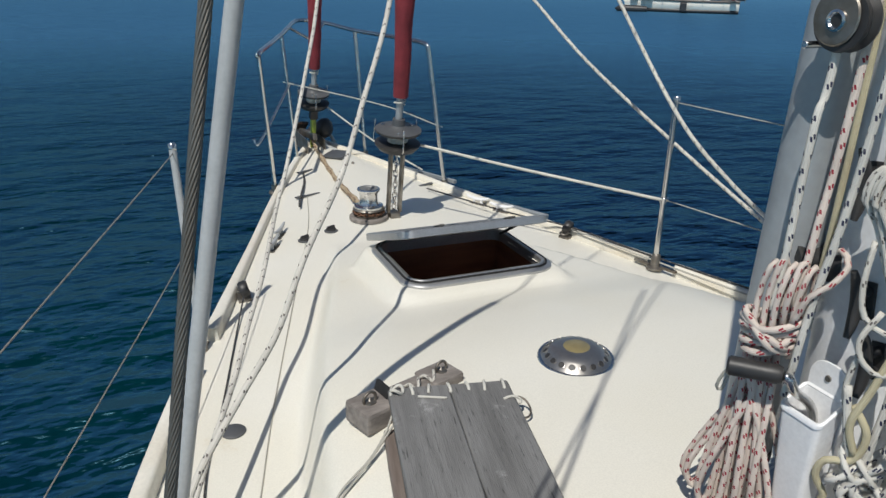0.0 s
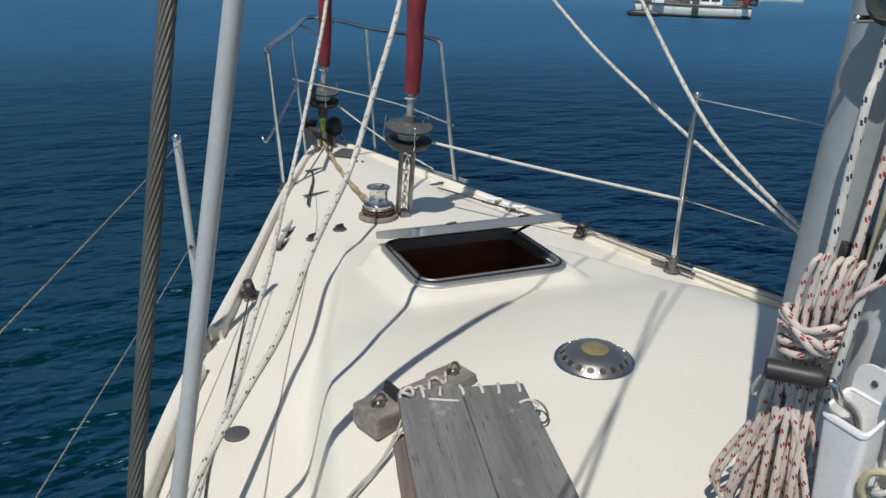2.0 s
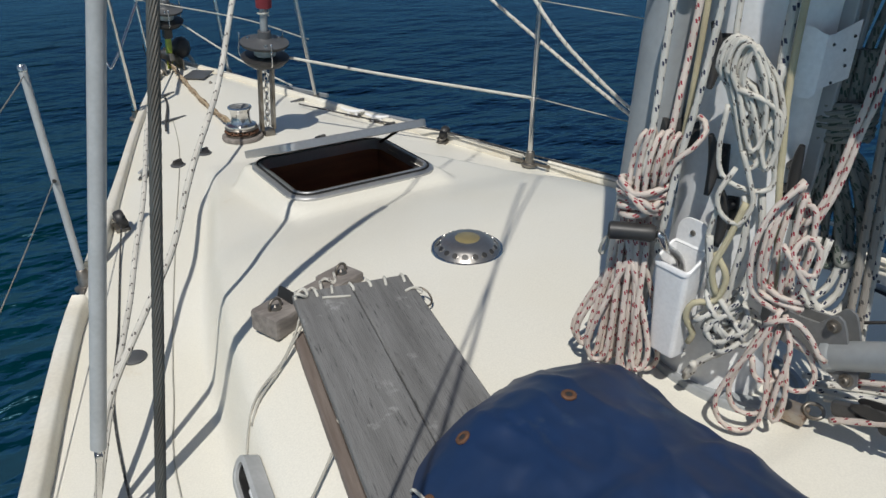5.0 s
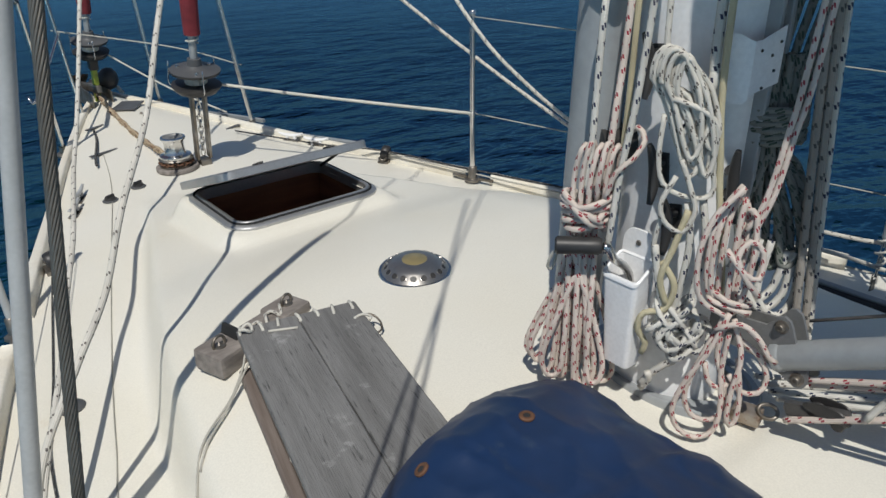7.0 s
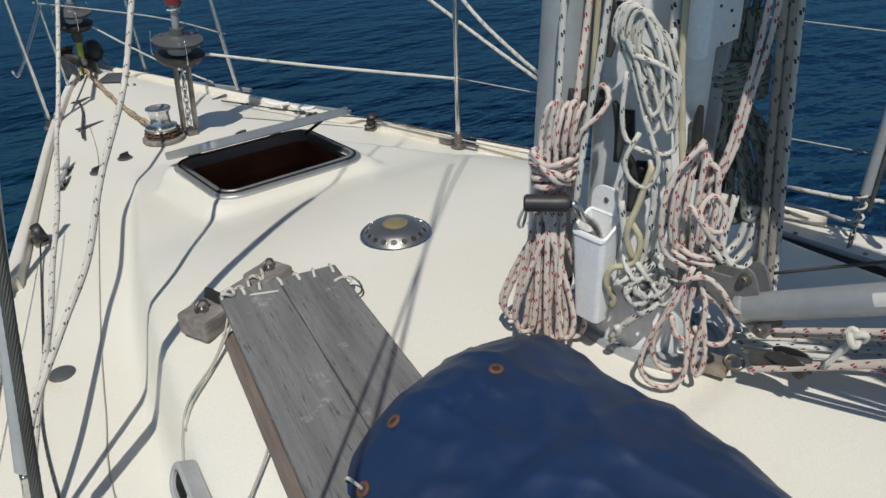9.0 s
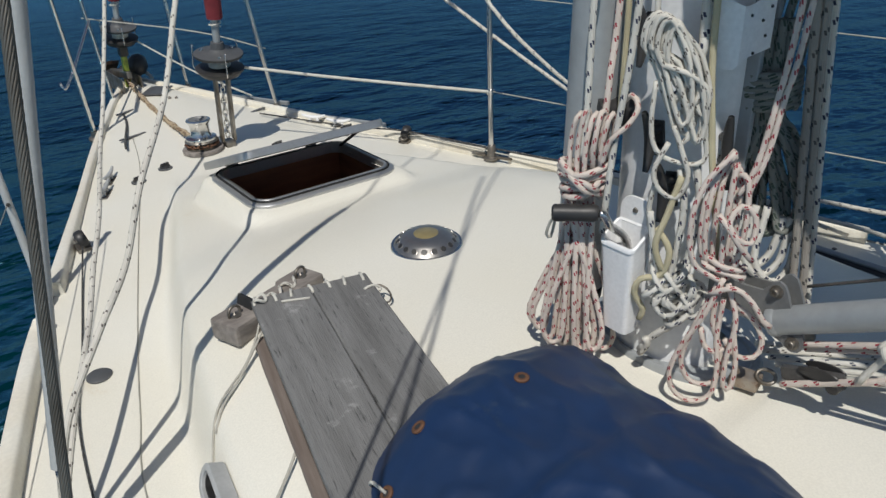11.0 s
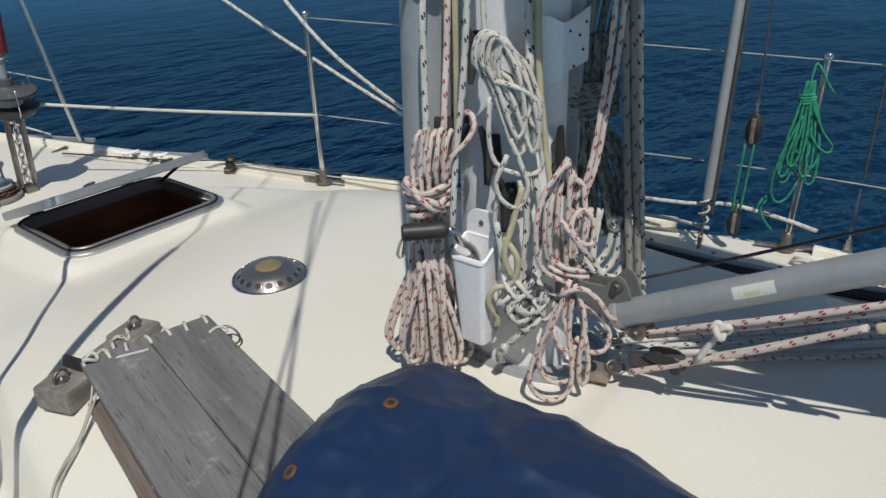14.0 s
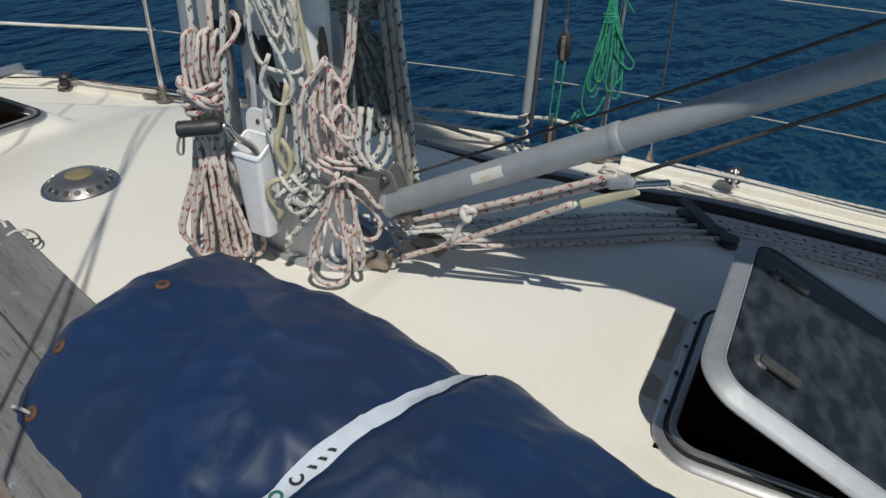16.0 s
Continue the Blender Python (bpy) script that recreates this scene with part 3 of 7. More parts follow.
HX = (-0.275, 0.25)
fore, fm_, fore_lid = hatch("fore_hatch", HATCH, -0.062, None, (2.615, -0.052), radians(19.4), (-0.318, 0.272, -0.475, 0.0), "open aluminium framed deck hatch with propped smoked lid", ((-0.16, -0.40), (0.12, -0.40)))
part("strut", rod((0.236, 2.50, -0.05), (0.236, 2.36, 0.035), 0.006, bm=rod((0.236, 2.36, 0.035), (0.236, 2.30, 0.062), 0.004)), M["black"], fore, "black lid stay", True)
for hx in (-0.2, 0.15):
    part("hinge", box((hx, 2.612, -0.05), (0.05, 0.03, 0.016), None, 0.004), M["alloy"], fore)
aft, am_, aft_lid = hatch("aft_hatch", HATCH2, -0.032, lambda x, y: -0.02 * (x / 0.4) ** 2, (-0.676, -0.036), radians(-24.8), (-0.226, 0.288, 0.0, 0.494), "open aluminium framed deck hatch with raised smoked lid", ((-0.112, 0.412), (0.167, 0.420)), radians(3.2), True)
for hx in (-0.06, 0.03, 0.12, 0.21):
    part("screw", lathe([(0, 0), (0.005, 0), (0.004, 0.003), (0, 0.003)], 10, pose(hx, -0.181 + 0.056 * (hx - 0.10), -0.027)), M["black"], aft)
# old sealant patches forward of the aft hatch
for k, (cx, w) in enumerate(((0.15, 0.17), (-0.02, 0.07))):
    verts, faces = [], []
    for i in range(15):
        for j in range(5):
            x = cx - w / 2 + w * i / 14
            y = -0.166 + 0.034 * j / 4 + 0.056 * (x - 0.08)
            inside = math.sin(math.pi * i / 14) ** 0.3 * math.sin(math.pi * (j + 0.5) / 5)
            verts.append((x, y + 0.004 * noise.noise((x * 30, k, 0)), deck_z(x, y) + 0.0005 + 0.0022 * inside))
    for i in range(14):
        for j in range(4):
            faces.append((i * 5 + j, i * 5 + 5 + j, i * 5 + 6 + j, i * 5 + 1 + j))
    tagged(link_mesh("sealant_patch", verts, faces, surface("old_sealant_%s" % "ab"[k], (0.60, 0.53, 0.41), (0.48, 0.41, 0.30), 0.7, scale=40, dirt=(0.06, 0.05, 0.04), dirt_scale=30, dirt_cut=0.66)), "stained tan sealant patch on the deck beside the hatch", "sealant", group="sealant patches")

# ---------------------------------------------------------------- ventilator dome
VC = (-0.097, 1.421)
vz = deck_z(*VC)
vent = group_of("deck_ventilator", "round stainless steel deck ventilator with solar lens", "ventilator")
vm = pose(VC[0], VC[1], vz - 0.002, 1.5, -2, 0)
dome = part("dome", lathe([(0.096, 0.005), (0.0925, 0.008), (0.0875, 0.0120), (0.0725, 0.0250), (0.066, 0.0290), (0.056, 0.0330), (0.046, 0.0354), (0.035, 0.0368)], 56, vm), M["dome_steel"], vent, smooth=True, angle=60)
part("flange", lathe([(0.088, 0.0), (0.101, 0.0), (0.1025, 0.003), (0.100, 0.0065), (0.092, 0.0075), (0.088, 0.006)], 56, vm), M["steel"], vent, "bright polished flange", True)
part("lens", lathe([(0.035, 0.0368), (0.033, 0.0378), (0.0, 0.0390)], 40, vm), M["amber"], vent, "yellowed round solar lens", True)
for k in range(18):
    a = 2 * math.pi * (k + 0.5) / 18
    hm = vm @ pose(0.0800 * math.cos(a), 0.0800 * math.sin(a), 0.0185) @ Matrix.Rotation(a, 4, "Z") @ Matrix.Rotation(radians(41), 4, "Y")
    hole = part("vent_hole", lathe([(0.0082, 0.0008), (0.0078, 0.0009), (0, 0.0009)], 14, hm @ Matrix.Diagonal((0.95, 1.0, 1, 1))), M["black"], vent, "dark round vent hole")
    part("hole_lip", lathe([(0.0080, 0.0), (0.0084, 0.0018), (0.0094, 0.0016), (0.0098, 0.0)], 14, hm @ Matrix.Diagonal((0.95, 1.0, 1, 1))), M["dome_steel"], hole, "pressed steel lip", True)

# ---------------------------------------------------------------- mast and what hangs on it
MX, MY, MA, MB = 0.025, 0.71, 0.090, 0.122
U = Vector((0.639, -0.769, 0))
AWAY = Vector((0.769, 0.639, 0))


def hung(p0, u, z, d=0.0):
    """A point in the upright plane through p0 that faces the side deck: u along it, z up, d towards the mast."""
    return Vector((p0[0], p0[1], 0)) + U * u + AWAY * d + Vector((0, 0, z))


mast = group_of("mast", "white painted oval mast stepped through the cabin roof", "mast")
mz = deck_z(MX, MY) - 0.01
bm = bmesh.new()
rows = []
for z in [mz + 0.002 + 0.25 * k for k in range(32)]:
    rows.append([bm.verts.new((MX + MA * math.copysign(abs(math.cos(2 * math.pi * k / 64)) ** 0.86, math.cos(2 * math.pi * k / 64)), MY + MB * math.copysign(abs(math.sin(2 * math.pi * k / 64)) ** 0.9, math.sin(2 * math.pi * k / 64)), z)) for k in range(64)])
for a, b in zip(rows, rows[1:]):
    for k in range(64):
        bm.faces.new((a[k], a[(k + 1) % 64], b[(k + 1) % 64], b[k]))
part("spar", bm, M["mast_white"], mast, smooth=True, angle=70)
part("mast_collar", lathe([(1.0, -0.02), (1.0, 0.012), (0.97, 0.018), (0.9, 0.018), (0.88, 0.012), (0.80, 0.016), (0.72, 0.016)], 72, pose(0.045, 0.70, mz + 0.006), scale=(0.130, 0.205)), M["alloy"], mast, "grey aluminium mast collar", True)
bm = bmesh.new()
for dx in (-0.017, 0.017):
    box((MX + dx, MY - MB - 0.006, 3.5), (0.012, 0.03, 6.4), None, 0.003, bm)
part("luff_track", bm, M["alloy"], mast, "grey luff groove")


def horn_cleat(p, along, out, size=0.11):
    """A two-horned cleat: base bar and a rounded upright bar."""
    along, out = Vector(along).normalized(), Vector(out).normalized()
    m = Matrix((along, out.cross(along), out)).transposed().to_4x4()
    m.translation = p
    b = bmesh.new()
    path = [m @ Vector((size * s, 0, 0.028 + 0.014 * abs(2 * s) ** 2)) for s in (-0.5, -0.36, -0.2, 0, 0.2, 0.36, 0.5)]
    v, f, _ = tube_data(smooth_path(path, 0.01), lambda t: 0.010 - 0.005 * abs(2 * t - 1) ** 2, 10)
    vs = [b.verts.new(q) for q in v]
    for q in f:
        b.faces.new([vs[i] for i in q])
    for s in (-0.16, 0.16):
        rod(m @ Vector((size * s, 0, -0.002)), m @ Vector((size * s, 0, 0.026)), 0.009, seg=12, bm=b)
    box((0, 0, 0), (size * 0.6, 0.024, 0.006), m @ Matrix.Translation((0, 0, 0.002)), 0.002, b)
    return b


for cy, cz, sgn in ((0.735, 0.66, 1), (0.70, 0.475, 1), (0.665, 0.385, 1), (0.70, 0.53, -1)):
    dx = MA * math.sqrt(max(0, 1 - ((cy - MY) / MB) ** 2))
    part("cleat", horn_cleat((MX - sgn * dx, cy, cz), (0, 0.12, 1), (-sgn, 0, 0)), M["black"], mast, "black horn cleat", True)
part("cleat", horn_cleat((-0.015, 0.605, 0.47), (0, 0.1, 1), (-0.6, -0.8, 0), 0.13), M["black"], mast, "black horn cleat", True)
winch_m = frame_to((-0.045, 0.795, 0.505), (-0.16, 0.85, 0.505))
part("mast_winch", lathe([(0, 0), (0.036, 0), (0.034, 0.008), (0.026, 0.014), (0.024, 0.045), (0.031, 0.056), (0.031, 0.064), (0.012, 0.066), (0.012, 0.062), (0, 0.062)], 28, winch_m), M["black"], mast, "small black mast winch", True)
# folded white guard plate
bm = bmesh.new()


def plate_point(u, z, dd):
    bend = max(0.0, u + 0.006)
    return hung((-0.06, 0.56), u + 0.25 * bend, z, 0.008 + dd + (-0.10 * (u + 0.006) if u < -0.006 else 1.1 * bend))


grid = [[(0.0 + (-0.062 + 0.098 * i / 14), j / 8) for i in range(15)] for j in range(9)]
for dd in (0.0, 0.003):
    vv = []
    for row in grid:
        rr = []
        for u, t in row:
            lo = 0.621 if u < -0.03 else 0.617 + 0.30 * max(0, u + 0.012) + 0.012 * step01(-0.012, 0.0, u)
            hi = 0.727 - 0.012 * step01(-0.035, -0.004, u) + 0.55 * max(0, u + 0.0)
            rr.append(bm.verts.new(plate_point(u, lo + (hi - lo) * t, dd)))
        vv.append(rr)
    for a, b in zip(vv, vv[1:]):
        for i in range(14):
            bm.faces.new((a[i], a[i + 1], b[i + 1], b[i]) if dd else (a[i], b[i], b[i + 1], a[i + 1]))
plate = part("guard_plate", bm, M["plastic_white"], mast, "folded white guard plate with rivets", True)
for u, z in ((0.004, 0.70), (0.02, 0.69), (0.03, 0.71), (0.012, 0.64), (0.026, 0.665)):
    part("rivet", lathe([(0, 0), (0.0028, 0), (0.002, 0.0015), (0, 0.002)], 8, Matrix.Translation(plate_point(u, z, -0.001)) @ AWAY.to_track_quat("-Z", "Y").to_matrix().to_4x4()), M["black"], plate)

# gooseneck bracket at the mast's foot
goose = group_of("vang_bracket", "grey cast metal bracket bolted to the mast foot", "bracket")
for px in (-0.010, 0.030):
    bm = bmesh.new()
    outline = [(0.62, 0.225), (0.52, 0.222), (0.488, 0.226), (0.477, 0.238), (0.470, 0.250), (0.459, 0.255), (0.448, 0.250), (0.441, 0.238), (0.428, 0.206), (0.414, 0.196), (0.401, 0.170), (0.397, 0.146), (0.404, 0.132), (0.418, 0.129), (0.440, 0.140), (0.48, 0.155), (0.62, 0.16)]
    f = bm.faces.new([bm.verts.new((px, y, z)) for y, z in outline])
    ext = bmesh.ops.extrude_face_region(bm, geom=[f])
    bmesh.ops.translate(bm, vec=(0.006, 0, 0), verts=[g for g in ext["geom"] if isinstance(g, bmesh.types.BMVert)])
    cheek = part("cheek", bm, M["cast_grey"], goose)
    for y, z in ((0.460, 0.235), (0.415, 0.148)):
        a, b = ((px, y, z), (px - 0.1, y, z)) if px < 0 else ((px + 0.006, y, z), (px + 0.1, y, z))
        part("bolt", lathe([(0, 0), (0.0125, 0), (0.0125, 0.003), (0.0085, 0.004), (0.0085, 0.010), (0.007, 0.012), (0.003, 0.012), (0.003, 0.009), (0, 0.009)], 14, frame_to(a, b)), M["steel_dull"], cheek, "steel bolt head", True)

# rigid vang strut
vang = group_of("boom_vang_strut", "grey aluminium boom vang strut with collar and label", "boom vang")
VA, VB = Vector((0.0, 0.462, 0.168)), Vector((0.0, -1.05, 1.0))
vdir = (VB - VA).normalized()
VC1 = VA + vdir * 0.545
part("lower_tube", rod(VA, VC1, 0.0265, 0.0265, 32), M["alloy"], vang, smooth=True)
part("collar", lathe([(0.022, -0.010), (0.0275, -0.010), (0.028, -0.005), (0.028, 0.004), (0.0265, 0.007), (0.022, 0.007)], 32, frame_to(VC1, VB)), M["alloy"], vang, smooth=True)
part("upper_tube", rod(VC1, VB, 0.0245, None, 32), M["alloy"], vang, smooth=True)
part("end_cap", lathe([(0, -0.004), (0.024, -0.004), (0.0285, 0.0), (0.0285, 0.012), (0.0265, 0.016)], 32, frame_to(VA, VB)), M["alloy"], vang, smooth=True)
bm = bmesh.new()
fr = frame_to(VA + vdir * 0.247, VB)
side = Vector((-0.62, 0, 0.78))
a0 = math.atan2((fr.to_3x3().inverted() @ Vector((-0.93, 0.05, 0.28))).y, (fr.to_3x3().inverted() @ Vector((-0.93, 0.05, 0.28))).x)
rows = [[bm.verts.new(fr @ Vector((0.0267 * math.cos(a0 + 0.12 * i - 0.42), 0.0267 * math.sin(a0 + 0.12 * i - 0.42), 0.036 * j))) for i in range(8)] for j in range(3)]
for a, b in zip(rows, rows[1:]):
    for i in range(7):
        bm.faces.new((a[i], a[i + 1], b[i + 1], b[i]))
sticker = part("sticker", bm, M["brass_label"], vang, "white paper label with a gold bar", True)
bm = bmesh.new()
rows = [[bm.verts.new(fr @ Vector((0.0269 * math.cos(a0 + 0.1 * i + 0.02), 0.0269 * math.sin(a0 + 0.1 * i + 0.02), 0.02 + 0.026 * j))) for i in range(4)] for j in range(2)]
for i in range(3):
    bm.faces.new((rows[0][i], rows[0][i + 1], rows[1][i + 1], rows[1][i]))
part("gold_bar", bm, M["rope_cream"], sticker, "gold printed bar", True)

# boom above the vang; unseen stowed sail, its cover sized to shade the deck
boom = group_of("boom", "aluminium boom with a stowed covered mainsail", "boom")
part("boom_tube", rod((0.0, 0.58, 1.10), (0.0, -3.2, 1.24), 0.06, None, 28), M["alloy"], boom, smooth=True)
verts, faces = [], []
for j in range(40):
    y = 0.42 - 3.55 * j / 39
    for k in range(20):
        a = 2 * math.pi * k / 20
        r = 1 + 0.10 * noise.noise((3 * math.cos(a), 3 * math.sin(a), y * 2.2))
        ca, sa = math.cos(a), math.sin(a)
        verts.append((-0.11 + 0.225 * math.copysign(abs(ca) ** 0.5, ca) * (0.94 + 0.06 * r), y, 1.72 - 0.035 * y + 0.74 * math.copysign(abs(sa) ** 0.5, sa) * (0.94 + 0.06 * r)))
for j in range(39):
    for k in range(20):
        faces.append((j * 20 + k, j * 20 + (k + 1) % 20, j * 20 + 20 + (k + 1) % 20, j * 20 + 20 + k))
link_mesh("sail_cover", verts, faces, M["canvas"], boom, "tall dark canvas sail cover")

# spinnaker pole stowed upright against the mast
PX, PY = -0.070, 0.852
spole = group_of("spinnaker_pole", "grey aluminium spinnaker pole stowed upright before the mast", "spinnaker pole")
part("tube", rod((PX - 0.012, PY + 0.01, 0.10), (PX + 0.03, PY - 0.06, 3.6), 0.050, None, 36), M["alloy"], spole, smooth=True)
part("end_fitting", lathe([(0, 0), (0.02, 0), (0.034, 0.03), (0.051, 0.07), (0.052, 0.085), (0.05, 0.09)], 30, pose(PX - 0.012, PY + 0.01, 0.015)), M["black"], spole, "black pole end fitting", True)

# turning block hung in front of the pole
blk = group_of("turning_block", "large turning block with black sheave and steel cheeks", "pulley block")
bc = Vector((-0.160, 0.768, 0.896))
bmx = Matrix.Translation(bc) @ AWAY.to_track_quat("Z", "Y").to_matrix().to_4x4() @ Matrix.Rotation(radians(-38), 4, "Y") @ Matrix.Diagonal((0.68, 0.68, 1.15, 1))
part("sheave", lathe([(0.0, -0.013), (0.063, -0.013), (0.065, -0.009), (0.056, 0.0), (0.065, 0.009), (0.063, 0.013), (0, 0.013)], 48, bmx), M["black"], blk, smooth=True)
for s in (-1, 1):
    chx = bmx @ Matrix.Translation((0.007, 0.006, 0)) @ Matrix.Diagonal((0.93, 1.0, 1, 1))
    ch = part("cheek", lathe([(0, 0.014 * s), (0.057, 0.014 * s), (0.0585, 0.0155 * s), (0.055, 0.0175 * s), (0.030, 0.0185 * s), (0, 0.0185 * s)], 48, chx), M["steel_dull"], blk, "brushed steel cheek plate", True)
    part("axle_nut", lathe([(0.013, 0.0185 * s), (0.0235, 0.0185 * s), (0.0225, 0.0215 * s), (0.0165, 0.0225 * s), (0.013, 0.0200 * s)], 28, bmx), M["steel"], ch, "bright steel axle collar", True)
    part("axle_socket", lathe([(0, 0.0188 * s), (0.0145, 0.0188 * s), (0.0145, 0.0196 * s), (0, 0.0196 * s)], 6, bmx), M["black"], ch, "dark six-sided socket")
    part("strap", box((0, 0, 0), (0.030, 0.15, 0.004), bmx @ Matrix.Translation((0.0, 0.115, 0.0165 * s)), 0.002), M["steel_dull"], blk)
part("becket_pin", rod(bmx @ Vector((0.052, -0.052, -0.030)), bmx @ Vector((0.052, -0.052, 0.024)), 0.0055, None, 14), M["steel"], blk, "bright steel pin across the cheeks", True)


def ropes(name, runs, r, mat, label, group="", seg=8, step=0.012):
    return tagged(tubes(name, runs, r, M[mat], None, "", seg, step), label, "rope", group)


def strands(name, runs, r, material, parent, label="", seg=8, step=0.012, closed=False):
    """Each run a part of its own."""
    for run in runs:
        tubes(name, [run], r, material, parent, label, seg, step, closed)


# running halyards on the mast
R1, S1, T1 = (-0.17, 0.77), (-0.06, 0.62), (-0.07, 0.53)
ropes("halyard", [[hung(R1, 0.015, 1.6, 0.02), hung(R1, 0.004, 0.88, 0.01), hung(R1, -0.006, 0.752, -0.01), hung(R1, -0.009, 0.554, -0.012), hung(R1, -0.012, 0.45, -0.02)]], 0.0062, "rope_blue", "white halyard with dark flecks running beside the pole", "halyards")
ropes("halyard", [[hung(R1, 0.06, 1.6, 0.02), hung(R1, 0.038, 0.80, 0.02), hung(R1, 0.026, 0.585, 0.0), hung(R1, 0.018, 0.46, -0.01)]], 0.0062, "rope_red", "white halyard with red flecks running down the mast", "halyards")
ropes("halyard", [[hung(R1, 0.105, 1.6, -0.02), hung(R1, 0.068, 0.76, -0.025), hung(R1, 0.042, 0.484, -0.03), hung(R1, 0.034, 0.37, -0.03), hung(R1, 0.03, 0.30, -0.01)]], 0.0062, "rope_blue", "white halyard with dark flecks running down the mast", "halyards")
ropes("halyard", [[hung(R1, 0.05, 1.6, 0.05), hung(R1, 0.05, 0.75, 0.05), hung(R1, 0.048, 0.50, 0.06)]], 0.0055, "rope_cream", "yellowed halyard close to the mast", "halyards")
ropes("halyard", [[hung(S1, -0.10, 1.6, -0.01), hung(S1, -0.093, 0.80, -0.02), hung(S1, -0.088, 0.70, -0.025)]], 0.005, "rope_dark", "thin white halyard with dark flecks", "halyards")
ropes("halyard", [[hung(S1, -0.02, 1.6, -0.035), hung(S1, -0.018, 0.77, -0.035), hung(S1, -0.016, 0.66, -0.04), hung(S1, -0.035, 0.60, -0.045), hung(S1, -0.06, 0.56, -0.04)]], 0.0085, "rope_blue", "thick white halyard with blue flecks", "halyards")
ropes("halyard", [[hung(S1, 0.0, 1.6, -0.045), hung(S1, -0.005, 0.773, -0.045), hung(S1, 0.012, 0.52, -0.05), hung(S1, 0.041, 0.337, -0.055), hung(S1, 0.05, 0.27, -0.04)]], 0.0058, "rope_cream", "yellowed halyard hanging slack down the mast", "halyards")
for du, dz in ((0.0, 0.0), (0.014, 0.02)):
    ropes("halyard", [[hung(T1, 0.09 + du, 1.6, 0.0), hung(T1, 0.05 + du, 0.76, -0.01), hung(T1, 0.036 + du * 0.7, 0.58, -0.012), hung(T1, 0.02 + du, 0.47 + dz, -0.015), hung(T1, 0.0 + du, 0.42, -0.015)]], 0.005, "rope_red", "white halyard with red flecks running to its coil", "halyards")
# two of these lines carry mast shade as well as soiling in their colour
for (ua, ub, d, mt, lb) in ((-0.022, 0.036, 0.0, "rope_dirty_shade", "reefing line greyed for shade behind the mast"), (-0.036, 0.018, 0.0, "rope_dirty_shade", "soiled reefing line greyed for shade behind the mast"), (-0.004, 0.052, 0.03, "rope_blue", "white reefing line with dark flecks")):
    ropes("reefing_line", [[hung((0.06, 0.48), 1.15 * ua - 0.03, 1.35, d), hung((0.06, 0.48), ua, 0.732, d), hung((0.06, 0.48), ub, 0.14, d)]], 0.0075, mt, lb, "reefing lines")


def hank(p0, n, neck, bottom, r, seed, spread=0.03, lift=0.05, neck_w=0.022):
    """Runs of a hung coil: each strand falls from the neck, turns in a loop and comes up again."""
    rng = random.Random(seed)
    runs = []
    (ul, ur), (zl, zh) = bottom
    for i in range(n):
        u = ul + (ur - ul) * ((i + 0.5) / n) + rng.uniform(-0.006, 0.006)
        w = rng.uniform(0.02, 0.042)
        z = rng.uniform(zl, zh)
        d = rng.uniform(-spread, spread)
        n0, n1 = neck[0] + rng.uniform(-neck_w, neck_w), neck[0] + rng.uniform(-neck_w, neck_w)
        zm = neck[1] * 0.5 + z * 0.5
        runs.append([hung(p0, n0, neck[1] + lift, d * 0.3), hung(p0, n0 * 0.8 + u * 0.2, neck[1] - 0.03, d * 0.4), hung(p0, n0 * 0.35 + (u - w / 2) * 0.65, zm, d), hung(p0, u - w / 2, z + 0.045, d), hung(p0, u - w * 0.3, z + 0.008, d * 1.1), hung(p0, u, z, d * 1.1), hung(p0, u + w * 0.35, z + 0.010, d * 1.1), hung(p0, u + w / 2, z + 0.05, d), hung(p0, n1 * 0.35 + (u + w / 2) * 0.65, zm + 0.01, d * 0.8), hung(p0, n1 * 0.8 + u * 0.2, neck[1] - 0.03, d * 0.4), hung(p0, n1, neck[1] + lift, d * 0.3)])
    return runs


def wraps(p0, u, z, turns, half, depth, pitch, tilt=0.0, wob=0.004, seed=3):
    rng = random.Random(seed)
    pts = []
    for k in range(turns * 10 + 1):
        a = 2 * math.pi * k / 10
        pts.append(hung(p0, u + half * math.cos(a) + rng.uniform(-wob, wob), z + pitch * k / 10 + tilt * half * math.cos(a), depth * math.sin(a) + rng.uniform(-wob, wob)))
    return [pts]


